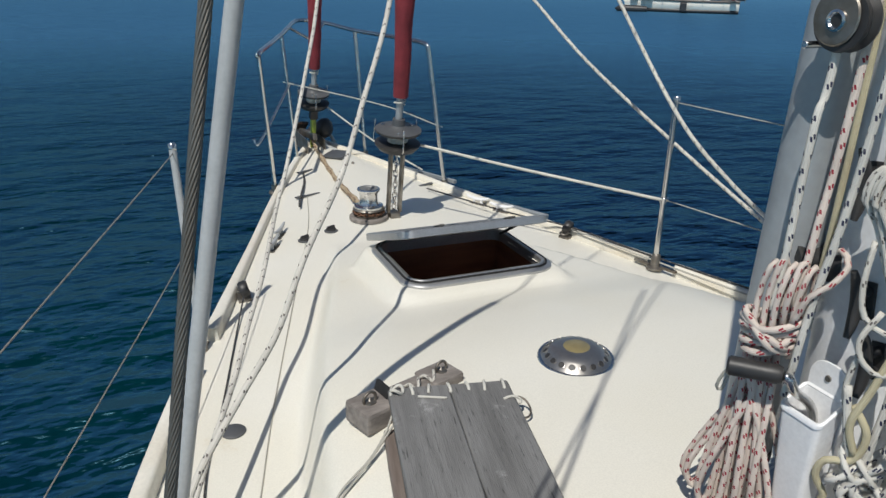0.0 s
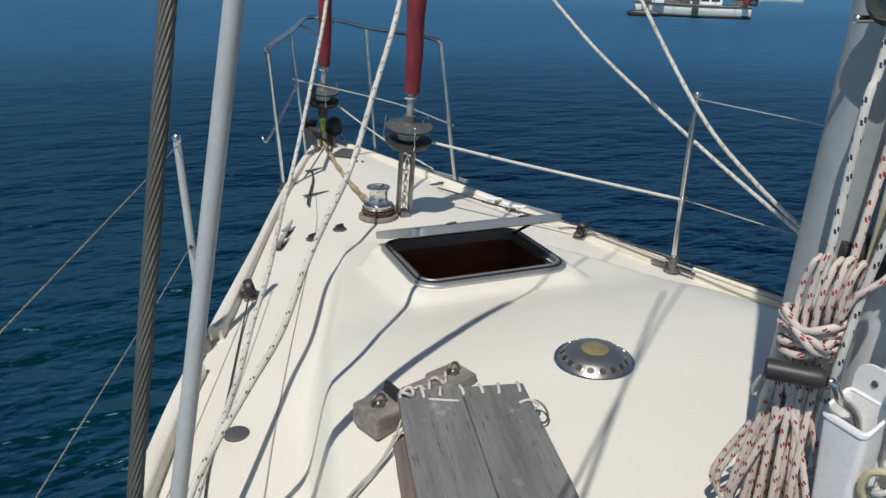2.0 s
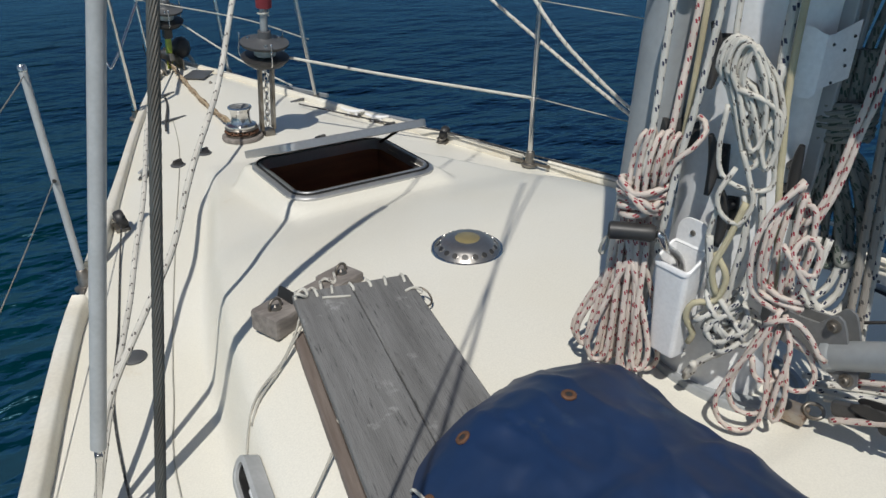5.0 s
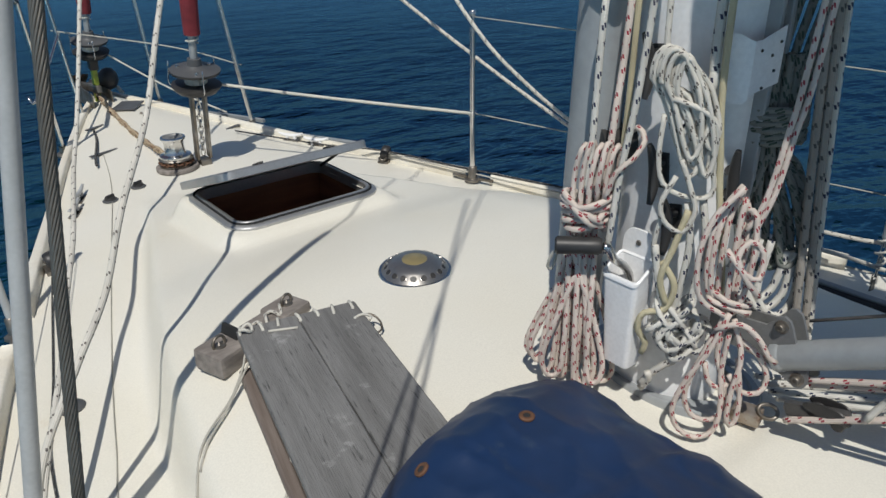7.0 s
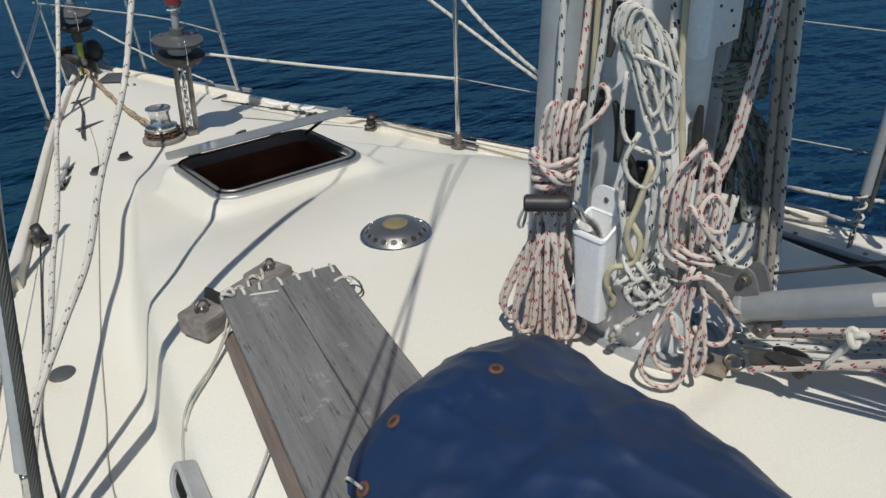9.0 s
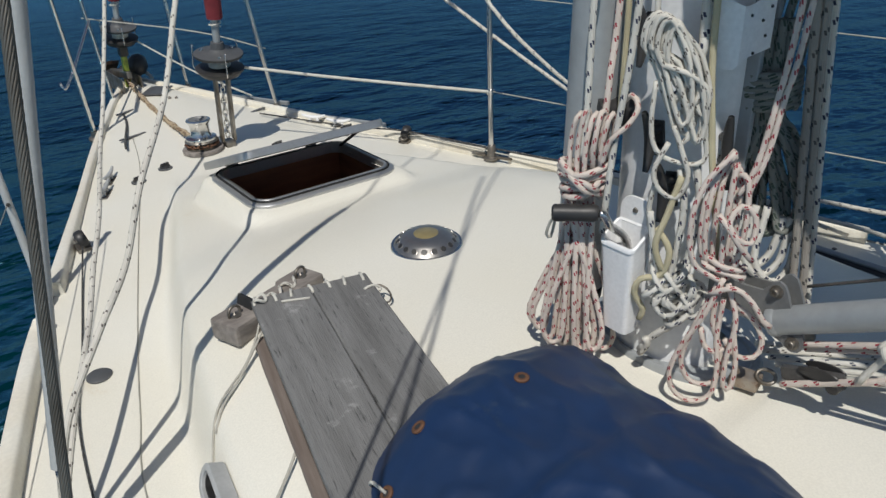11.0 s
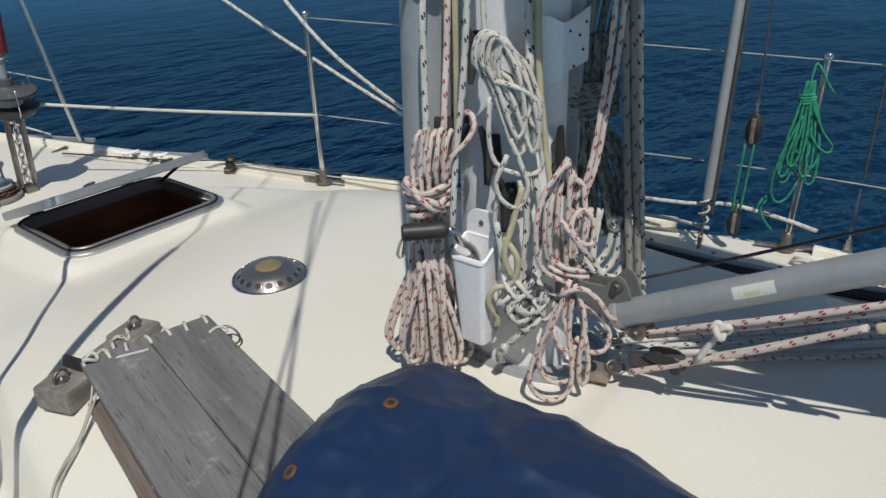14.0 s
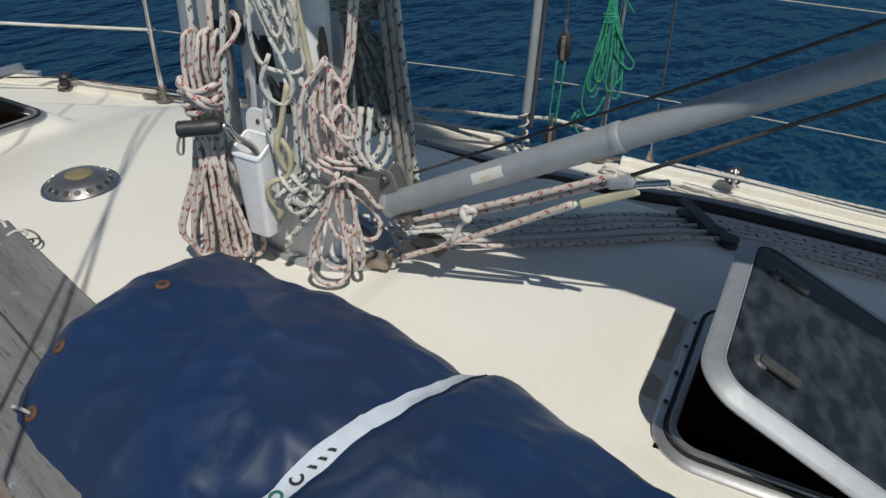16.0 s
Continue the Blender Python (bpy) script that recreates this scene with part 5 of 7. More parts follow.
cover = group_of("tarpaulin_bundle", "bundle under a scuffed blue vinyl cover strapped to the roof", "covered bundle")
NS, NY = 110, 190
verts, faces = [], []
for j in range(NY + 1):
    y = -1.25 + 2.108 * j / NY
    for i in range(NS + 1):
        s = i / NS
        v = cover_point(s, y)
        if i in (0, NS) or j == NY:
            v.z = deck_z(max(-0.85, v.x), v.y) - 0.004
        verts.append(v)
for j in range(NY):
    for i in range(NS):
        a = j * (NS + 1) + i
        faces.append((a, a + 1, a + NS + 2, a + NS + 1))
link_mesh("cover", verts, faces, M["vinyl_blue"], cover)


def on_cover(x, y):
    xs_, xp_ = knots(EDGE_S, y), knots(EDGE_P, y)
    return cover_point((x - xs_) / (xp_ - xs_), y)


for gx, gy in ((-0.446, 0.651), (-0.632, 0.695), (-0.725, 0.655)):
    p = on_cover(gx, gy)
    e1, e2 = on_cover(gx + 0.02, gy) - p, on_cover(gx, gy + 0.02) - p
    nrm = e1.cross(e2).normalized()
    nrm = nrm if nrm.z > 0 else -nrm
    gm = Matrix.Translation(p + nrm * 0.002) @ nrm.to_track_quat("Z", "Y").to_matrix().to_4x4()
    g = part("grommet", lathe([(0.0055, -0.001), (0.0065, 0.0022), (0.011, 0.0026), (0.0135, 0.0008), (0.0135, -0.002)], 24, gm), M["rust"], cover, "rusty steel grommet", True)
    part("eyelet", lathe([(0, 0.0008), (0.0057, 0.0008), (0.0057, 0.0016), (0, 0.0016)], 14, gm), M["black"], g, "dark eyelet hole")
p = on_cover(-0.725, 0.655)
tubes("cord", [[p, p + Vector((-0.012, 0.02, 0.016)), p + Vector((-0.004, 0.045, -0.012)), p + Vector((0.015, 0.07, -0.05))]], 0.003, M["rope_plain"], cover, "white cord through the grommet")
# webbing strap across the bundle
verts, faces, uvs = [], [], []
n = 70
for i in range(n + 1):
    t = i / n
    x = -0.262 + (-0.93 + 0.262) * t
    yc = 0.088 + 0.105 * (t / 0.62) ** 1.1 * 0.62 / 0.7
    tw = 0.9 * math.exp(-((t - 0.42) / 0.10) ** 2)
    for k in range(5):
        o = (k / 4 - 0.5) * 0.030
        y = yc + o * math.cos(tw)
        q = on_cover(min(x, knots(EDGE_S, y) - 0.004), y)
        verts.append((x, y, q.z + 0.0035 + o * math.sin(tw) * 0.6 + 0.010 * math.exp(-((t - 0.42) / 0.10) ** 2)))
for i in range(n):
    for k in range(4):
        faces.append((i * 5 + k, i * 5 + k + 1, i * 5 + 6 + k, i * 5 + 5 + k))
strap = link_mesh("strap", verts, faces, M["strap"], cover, "pale blue-white webbing strap with faded print")
# printed marks on the strap, as plain rings and bars
for t, mk, mat in ((0.615, "ring", "rope_emerald"), (0.565, "ring", "black"), (0.53, "bar", "black"), (0.505, "bar", "black"), (0.48, "bar", "black")):
    x = -0.262 + (-0.93 + 0.262) * t
    yc = 0.088 + 0.105 * (t / 0.62) ** 1.1 * 0.62 / 0.7
    q = on_cover(x, yc)
    zz = q.z + 0.0046 + 0.010 * math.exp(-((t - 0.42) / 0.10) ** 2)
    if mk == "ring":
        bm = lathe([(0.006, 0), (0.0062, 0.0006), (0.0105, 0.0006), (0.0107, 0)], 22, pose(x, yc, zz, 0, -8, 0))
    else:
        bm = box((x, yc, zz), (0.005, 0.018, 0.0008), pose(0, 0, 0, 0, -8, 20), 0)
    part("printed_mark", bm, M[mat], strap, "faded printed mark")

# ---------------------------------------------------------------- rigging


def stranded(name, a, b, r, mat, label, strands_n=11, lay=0.07, group=""):
    """A laid wire: helical outer strands round a core, each a part."""
    th = group_of(name, label, "wire rope", group)
    a, b = Vector(a), Vector(b)
    m = frame_to(a, b)
    L = (b - a).length
    rs = r * math.sin(math.pi / strands_n) / (1 + math.sin(math.pi / strands_n)) * 1.05
    steps = int(L / (lay / 10))
    for k in range(strands_n):
        tubes("strand", [[m @ Vector(((r - rs) * math.cos(2 * math.pi * (k / strands_n + z / lay)), (r - rs) * math.sin(2 * math.pi * (k / strands_n + z / lay)), z)) for z in [L * i / steps for i in range(steps + 1)]]], rs, mat, th, "", 5, raw=True)
    part("core", rod(a, b, r * 0.8, None, 10), mat, th, smooth=True)
    return th


def turnbuckle(parent, a, direction, s=1.0):
    """Fork, open body and pin at a wire's foot."""
    d = Vector(direction).normalized()
    m = frame_to(a, Vector(a) + d)
    b = bmesh.new()
    for dx in (-0.009 * s, 0.009 * s):
        box((0, 0, 0), (0.005 * s, 0.012 * s, 0.13 * s), m @ Matrix.Translation((dx, 0, 0.125 * s)), 0.002 * s, b)
    for z in (0.058, 0.192):
        box((0, 0, 0), (0.024 * s, 0.016 * s, 0.014 * s), m @ Matrix.Translation((0, 0, z * s)), 0.003 * s, b)
    body = part("turnbuckle_body", b, M["steel"], parent, "open stainless turnbuckle body")
    part("threaded_stud", rod(m @ Vector((0, 0, 0.0)), m @ Vector((0, 0, 0.10 * s)), 0.0055 * s, bm=rod(m @ Vector((0, 0, 0.155 * s)), m @ Vector((0, 0, 0.27 * s)), 0.0055 * s)), M["steel"], body, smooth=True)
    b = bmesh.new()
    for dx in (-0.010 * s, 0.010 * s):
        box((0, 0, 0), (0.004 * s, 0.020 * s, 0.05 * s), m @ Matrix.Translation((dx, 0, -0.01 * s)), 0.002, b)
    part("fork", b, M["steel"], body)
    part("chainplate", box((0, 0, 0), (0.008 * s, 0.04 * s, 0.06 * s), m @ Matrix.Translation((0, 0, -0.04 * s)), 0.003), M["steel_dull"], parent)


# sheathed forward shroud on the port side
fs_a, fs_b = Vector((-1.157, 1.185, -0.245)), Vector((-0.9703, 1.181, 0.755))
fdir = (fs_b - fs_a).normalized()
shroud = group_of("forward_shroud", "wire shroud in a white plastic sheath with steel turnbuckle", "shroud", "shrouds")
part("sheath", rod(fs_a + fdir * 0.21, fs_a + fdir * 1.80, 0.0145, None, 20), M["sheath_grey"], shroud, smooth=True)
part("wire", rod(fs_a + fdir * 0.19, fs_a + fdir * 5.2, 0.004, None, 8), M["steel_dull"], shroud, smooth=True)
turnbuckle(shroud, fs_a + fdir * 0.03, fdir, 0.85)
stranded("cap_shroud", (-1.263, 0.295, -0.25), (-0.7536, 0.545, 2.75), 0.0037, M["shroud_wire"], "dull stranded wire shroud beside the side deck", group="shrouds")
stranded("aft_shroud", (-1.449, -0.025, -0.25), (-0.7796, 0.595, 2.52), 0.0048, M["shroud_wire"], "dull stranded wire shroud near the side deck", group="shrouds")

# headsail sheets, slack on both sides
SH = "white sheet with small dark flecks led along the deck"
ropes("headsail_sheet", [[(-0.10, 2.57, 1.95), (-0.23, 2.37, 1.294), (-0.354, 2.18, 0.869), (-0.514, 1.964, 0.591), (-0.611, 1.844, 0.430), (-0.770, 1.595, 0.313), (-0.858, 1.515, 0.168), (-0.965, 1.385, 0.096), (-1.077, 1.285, -0.018), (-1.13, 1.24, -0.16), (-1.145, 1.23, -0.215)]], 0.0078, "rope_dark", SH, "headsail sheets", 10, 0.02)
ropes("headsail_sheet", [[(-0.128, 3.56, 1.982), (-0.254, 3.263, 1.316), (-0.382, 2.975, 0.841), (-0.488, 2.795, 0.56), (-0.618, 2.555, 0.290), (-0.690, 2.408, 0.180), (-0.800, 2.062, 0.092), (-0.88, 1.87, 0.02), (-0.944, 1.700, -0.038), (-1.057, 1.423, -0.107), (-1.13, 1.26, -0.19), (-1.15, 1.22, -0.215)]], 0.0074, "rope_dark", SH, "headsail sheets", 10, 0.02)
ropes("headsail_sheet", [[(0.60, 4.25, 1.48), (0.66, 4.0, 1.26), (0.723, 3.75, 1.093), (0.757, 3.50, 0.941), (0.783, 3.30, 0.843), (0.792, 2.80, 0.598), (0.927, 2.30, 0.313), (1.02, 1.85, 0.096), (1.14, 1.45, -0.10), (1.28, 0.95, -0.22)]], 0.0074, "rope_dark", SH, "headsail sheets", 10, 0.02)
ropes("headsail_sheet", [[(0.60, 2.85, 1.35), (0.706, 2.50, 0.871), (0.73, 2.10, 0.484), (0.824, 1.90, 0.283), (0.95, 1.72, 0.12), (1.10, 1.45, -0.06), (1.26, 1.0, -0.20)]], 0.0074, "rope_dark", SH, "headsail sheets", 10, 0.02)
# block that the port sheets run through, by the shroud's foot
sb_ = group_of("sheet_block", "sheet lead block shackled at the shroud foot", "pulley block")
part("sheave_body", lathe([(0, -0.012), (0.024, -0.012), (0.026, -0.008), (0.026, 0.008), (0.024, 0.012), (0, 0.012)], 22, frame_to((-1.155, 1.215, -0.222), (-1.055, 1.235, -0.222))), M["black"], sb_, smooth=True)
part("shackle", box((-1.15, 1.215, -0.25), (0.02, 0.03, 0.03), None, 0.006), M["steel_dull"], sb_)

# furling line along the port side deck, dark and thin
ropes("furling_line", [laid(((-0.797, 2.59, 0.03), (-0.86, 2.35, 0.006), (-0.965, 1.907, 0.003), (-1.047, 1.585, 0.003), (-1.09, 1.167, 0.003), (-1.12, 0.6, 0.003), (-1.15, -0.6, 0.003)), 0.0028)], 0.0028, "rope_black", "thin dark line led along the side deck", "deck lines", 6, 0.05)
ropes("furling_line", [laid(((-0.30, 3.7, 0.001), (-0.408, 3.217, 0.001), (-0.62, 2.53, 0.001), (-0.80, 1.94, 0.001), (-0.91, 1.55, 0.001), (-0.991, 1.207, 0.001), (-1.03, 0.5, 0.001)), 0.0018)], 0.0018, "rope_cord", "thin grey line led along the side deck", "deck lines", 6, 0.05)



def deck_block(p, label, group="fairlead blocks", turn=0.0, s=1.0):
    th = group_of("fairlead_block", label, "fairlead", group)
    m = Matrix.Translation(p) @ Matrix.Rotation(turn, 4, "Z")
    part("cheek", lathe([(0, -0.012 * s), (0.020 * s, -0.012 * s), (0.024 * s, -0.006 * s), (0.024 * s, 0.006 * s), (0.020 * s, 0.012 * s), (0, 0.012 * s)], 20, m @ Matrix.Translation((0, 0, 0.030 * s)) @ Matrix.Rotation(radians(75), 4, "Y")), M["black"], th, smooth=True)
    tubes("shackle", [[m @ Vector((0.012 * math.cos(a) * s, 0.03 * s + 0.016 * math.sin(a) * s, 0.02 * s)) for a in [2 * math.pi * i / 10 for i in range(10)]]], 0.003 * s, M["steel_dull"], th, closed=True)
    part("base", box((0, 0, 0), (0.034 * s, 0.05 * s, 0.012 * s), m @ Matrix.Translation((0, 0.01 * s, 0.004 * s)), 0.004), M["steel_dull"], th)
    return th


deck_block((-0.797, 2.595, deck_z(-0.797, 2.595)), "black fairlead block on the side deck", s=1.45)
deck_block((0.765, 2.80, deck_z(0.765, 2.80)), "black fairlead block on the side deck", turn=2.2, s=1.5)
ropes("deck_line", [[(0.35, 3.6, -0.165), (0.60, 3.05, -0.17), (0.765, 2.80, -0.175), (0.93, 2.35, -0.19), (1.10, 1.9, -0.20), (1.25, 1.45, -0.21), (1.36, 0.9, -0.225)]], 0.0045, "rope_black", "dark furling line led aft along the deck", "deck lines", 6, 0.05)
ropes("deck_line", [[(0.765, 2.78, -0.18), (0.95, 2.2, -0.2), (1.06, 1.85, -0.205), (1.2, 1.4, -0.215)]], 0.004, "rope_cord", "thin grey line led aft along the deck", "deck lines", 6, 0.05)
# inspection plate beside the port lines
part_ob = part("deck_plate", lathe([(0, 0), (0.034, 0), (0.034, 0.004), (0.030, 0.007), (0, 0.008)], 26, pose(-0.952, 1.775, deck_z(-0.952, 1.775))), M["plastic_grey"], smooth=True)
tagged(part_ob, "round grey deck plate on the side deck", "deck plate")


def stanchion(base, top, label, mid=True, r=0.0125, mat="steel", category="stanchion"):
    th = group_of("stanchion", label, category, "stanchions")
    b, t = Vector(base), Vector(top)
    d = (t - b).normalized()
    part("post", rod(b, t, r, None, 16), M[mat], th, smooth=True)
    part("cap", lathe([(r, -0.01), (r * 1.15, -0.008), (r * 1.15, 0.004), (r * 0.8, 0.010), (0, 0.011)], 16, frame_to(t, t + d)), M["steel"], th, smooth=True)
    part("socket", lathe([(r * 3.0, -0.005), (r * 3.0, 0.004), (r * 1.7, 0.010), (r * 1.5, 0.06), (r * 1.2, 0.064)], 20, frame_to(b, t)), M["steel_dull"], th, smooth=True)
    for q in (-1, 1):
        part("foot_bracket", box((0, 0, 0), (0.016, 0.075, 0.012), pose(b.x + q * 0.022 * math.copysign(1, b.x), b.y - q * 0.062, b.z + 0.008, 0, 0, math.copysign(19, b.x)), 0.003), M["steel_dull"], th)
    if mid:
        m_ = b.lerp(t, 0.42)
        part("lifeline_ring", lathe([(r * 1.0, -0.012), (r * 1.5, -0.010), (r * 1.5, 0.010), (r * 1.0, 0.012)], 16, frame_to(m_, t)), M["steel"], th, smooth=True)
    return th


stanchion((0.912, 2.322, -0.225), (0.905, 2.318, 0.505), "polished steel stanchion at the foredeck edge")
fore_post = stanchion((-0.985, 2.275, -0.258), (-1.005, 2.36, 0.430), "pale grey alloy stanchion at the side deck edge", False, 0.0115, "sheath_grey")
part("wire_eye", lathe([(0, 0), (0.006, 0), (0.006, 0.003), (0, 0.004)], 12, frame_to((-1.0, 2.315, 0.10), (-0.985, 2.215, 0.11)) @ Matrix.Translation((0, 0, 0.011))), M["black"], fore_post, "dark wire eye")
stanchion((1.494, 0.490, -0.29), (1.525, 0.472, 0.400), "steel stanchion holding a green rope coil")
stanchion((-1.49, 0.42, -0.29), (-1.52, 0.42, 0.360), "steel stanchion at the side deck edge")

# lifelines
ropes("furling_line", [[(0.06, 3.20, 0.205), (0.45, 2.80, 0.142), (0.896, 2.315, 0.085)]], 0.0065, "rope_plain", "taut white furling line from drum to stanchion", "deck lines", 8, 0.05)
ropes("lifeline", [[(0.906, 2.315, 0.085), (1.20, 1.52, 0.035), (1.50, 0.485, -0.006), (1.64, -1.2, -0.06)]], 0.0024, "rope_cord", "white lower lifeline between the stanchions", "lifelines", 8, 0.1)
ropes("lifeline", [[(0.905, 2.318, 0.49), (1.524, 0.472, 0.388), (1.66, -1.3, 0.35)]], 0.0021, "rope_cord", "thin grey upper lifeline between the stanchions", "lifelines", 8, 0.1)
ropes("lifeline", [[(-1.004, 2.355, 0.41), (-1.622, 0.30, 0.28), (-1.75, -1.3, 0.22)]], 0.0016, "rope_dirty_shade", "thin grey upper lifeline of wire", "lifelines", 8, 0.1)
ropes("lifeline", [[(-0.997, 2.32, 0.10), (-1.612, 0.30, -0.03), (-1.73, -1.3, -0.06)]], 0.0016, "rope_dirty_shade", "thin grey lower lifeline of wire", "lifelines", 8, 0.1)

# pulpit
pul = group_of("pulpit", "polished stainless steel bow pulpit", "pulpit")
rail = [(-0.50, 3.75, 0.545), (-0.49, 3.78, 0.562), (-0.262, 4.38, 0.602), (-0.18, 4.60, 0.622), (-0.06, 4.90, 0.648), (0.05, 4.93, 0.648), (0.12, 4.78, 0.640), (0.222, 4.48, 0.615), (0.36, 3.98, 0.607), (0.395, 3.80, 0.600), (0.405, 3.75, 0.585)]
tubes("top_rail", [rail], 0.0125, M["steel"], pul, seg=14)
for a, b in (((-0.50, 3.75, 0.548), (-0.43, 3.92, -0.205)), ((-0.262, 4.38, 0.602), (-0.198, 4.40, -0.19)), ((0.215, 4.50, 0.614), (0.262, 4.45, -0.185)), ((0.403, 3.752, 0.59), (0.505, 3.70, -0.205))):
    leg = part("leg", rod(b, a, 0.0125, None, 14), M["steel"], pul, smooth=True)
    part("foot", lathe([(0.034, -0.004), (0.034, 0.006), (0.018, 0.012), (0.016, 0.05)], 18, frame_to(b, a)), M["steel_dull"], leg, smooth=True)
part("brace", rod((-0.02, 4.70, 0.55), (0.10, 4.80, 0.64), 0.009, None, 12, rod((-0.02, 4.70, 0.55), (-0.15, 4.66, 0.62), 0.009, None, 12)), M["steel"], pul, smooth=True)
part("lower_bar", rod((-0.462, 3.84, 0.17), (-0.225, 4.39, 0.32), 0.007, None, 10), M["steel"], pul, smooth=True)
tubes("hook", [[(-0.462, 3.84, 0.17), (-0.50, 3.80, 0.13), (-0.535, 3.77, 0.10), (-0.545, 3.79, 0.13)]], 0.006, M["steel"], pul)


def furler(name, foot, top, drum_d, r, label, deck_at, forked):
    """A furled headsail on its stay: drum with guard, foot fork, foil and rolled sail."""
    th = group_of(name, label, "furled headsail", "furled headsails")
    foot, top = Vector(foot), Vector(top)
    d = (top - foot).normalized()
    m = frame_to(foot + d * drum_d, top)
    part("drum", lathe([(0, -0.060), (r * 0.45, -0.060), (r * 0.80, -0.052), (r * 0.98, -0.030), (r * 1.0, -0.022), (r * 0.94, -0.020), (r * 0.35, -0.016), (r * 0.35, 0.030), (r * 0.98, 0.034), (r * 1.0, 0.042), (r * 0.5, 0.046), (r * 0.3, 0.062), (0.022, 0.085), (0, 0.085)], 40, m), M["black"], th, "black furling drum", True)
    part("drum_plate", lathe([(0.026, 0.058), (r * 0.45, 0.0475), (r * 0.99, 0.0425), (r * 1.0, 0.046), (r * 0.45, 0.053), (0.032, 0.066), (0.028, 0.095), (0.020, 0.097)], 40, m), M["plastic_grey"], th, "grey top plate with sleeve", True)
    for a in (0.3, 2.4, 4.4):
        part("plate_bolt", lathe([(0, 0), (0.010, 0), (0.009, 0.008), (0, 0.010)], 10, m @ pose(r * 0.72 * math.cos(a), r * 0.72 * math.sin(a), 0.048)), M["steel"], th)
    tubes("line_turns", [[m @ Vector((r * 0.42 * math.cos(0.6 * i), r * 0.42 * math.sin(0.6 * i), -0.014 + 0.0006 * i)) for i in range(60)]], 0.004, M["rope_plain"], th, "wound white furling line")
    for k in range(3):
        a = 2 * math.pi * k / 3 + 0.4
        tubes("guard", [[m @ Vector((r * 0.5 * math.cos(a), r * 0.5 * math.sin(a), -0.036)), m @ Vector((r * 1.06 * math.cos(a), r * 1.06 * math.sin(a), -0.03)), m @ Vector((r * 1.08 * math.cos(a), r * 1.08 * math.sin(a), 0.03)), m @ Vector((r * 1.05 * math.cos(a), r * 1.05 * math.sin(a), 0.075))]], 0.003, M["steel"], th)
    part("foil", rod(foot + d * (drum_d + 0.05), foot + d * 5.5, 0.0165, None, 14), M["alloy"], th, smooth=True)
    if forked:
        for s in (-0.020, 0.020):
            part("fork_arm", box((0, 0, 0), (0.013, 0.036, drum_d - 0.06), frame_to(foot, top) @ Matrix.Translation((s * 1.45, 0, (drum_d - 0.04) / 2 + 0.01)), 0.002), M["steel_dull"], th)
        links = int((drum_d - 0.12) / 0.028)
        for q in range(links):
            lm = frame_to(foot, top) @ Matrix.Translation((0, 0, 0.05 + 0.028 * q)) @ Matrix.Rotation(math.pi / 2 * (q % 2), 4, "Z")
            tubes("chain_link", [[lm @ Vector((0.0095 * math.cos(w), 0, 0.019 * math.sin(w))) for w in [2 * math.pi * i / 10 for i in range(10)]]], 0.0036, M["steel"], th, "short steel chain link", 6, closed=True)
        part("deck_fitting", box((foot.x, foot.y, foot.z + 0.004), (0.05, 0.07, 0.03), None, 0.006), M["steel_dull"], th)
    else:
        part("tang", box((0, 0, 0), (0.03, 0.04, drum_d - 0.06), frame_to(foot, top) @ Matrix.Translation((0, 0, (drum_d - 0.05) / 2)), 0.006), M["green_metal"], th, "lime green painted tang")
        part("toggle", box((0, 0, 0), (0.05, 0.05, 0.06), frame_to(foot, top) @ Matrix.Translation((0, 0, drum_d - 0.10)), 0.008), M["black"], th)
    # rolled sail: a spiral-seamed tapering roll
    verts, faces = [], []
    z0 = drum_d + 0.20
    nz, nk = 120, 26
    for j in range(nz + 1):
        z = z0 + (5.0 - z0) * j / nz
        grow = 0.031 + 0.022 * step01(z0, z0 + 0.8, z) + 0.004 * math.sin(z * 3)
        for k in range(nk):
            a = 2 * math.pi * k / nk
            lap = ((a / (2 * math.pi) + z * 1.35) % 1.0)
            rr = grow * (0.90 + 0.20 * lap ** 1.5) + 0.0022 * noise.noise((a * 2, z * 9, 0))
            verts.append(frame_to(foot, top) @ Vector((rr * math.cos(a), rr * math.sin(a), z)))
    for j in range(nz):
        for k in range(nk):
            faces.append((j * nk + k, j * nk + (k + 1) % nk, j * nk + nk + (k + 1) % nk, j * nk + nk + k))
    link_mesh("rolled_sail", verts, faces, M["sail_red"], th, "burgundy sun strip of the rolled sail")
    tubes("lashing", [[frame_to(foot, top) @ Vector((0.026 * math.cos(1.1 * i), 0.026 * math.sin(1.1 * i), z0 - 0.04 + 0.0045 * i)) for i in range(26)]], 0.0035, M["rope_plain"], th, "white tack lashing")


furler("staysail_furler", (0.018, 3.215, -0.165), (0.018 + 0.0, 2.35, 5.2), 0.40, 0.108, "burgundy staysail rolled on its inner stay and drum", None, True)
furler("genoa_furler", (-0.055, 4.60, -0.16), (-0.02, 2.6, 9.0), 0.37, 0.098, "burgundy genoa rolled on the forestay with its drum", None, False)
ropes("furling_line", [[(-0.03, 4.55, 0.20), (0.14, 4.40, 0.06), (0.30, 4.22, -0.06), (0.44, 3.9, -0.14)]], 0.005, "rope_plain", "white furling line led from the bow drum", "deck lines", 8, 0.05)
ropes("furling_line", [[(-0.26, 4.40, 0.33), (0.22, 3.98, 0.24), (0.50, 3.75, 0.14)]], 0.0035, "rope_cord", "thin line tied across the pulpit", "deck lines", 6, 0.05)

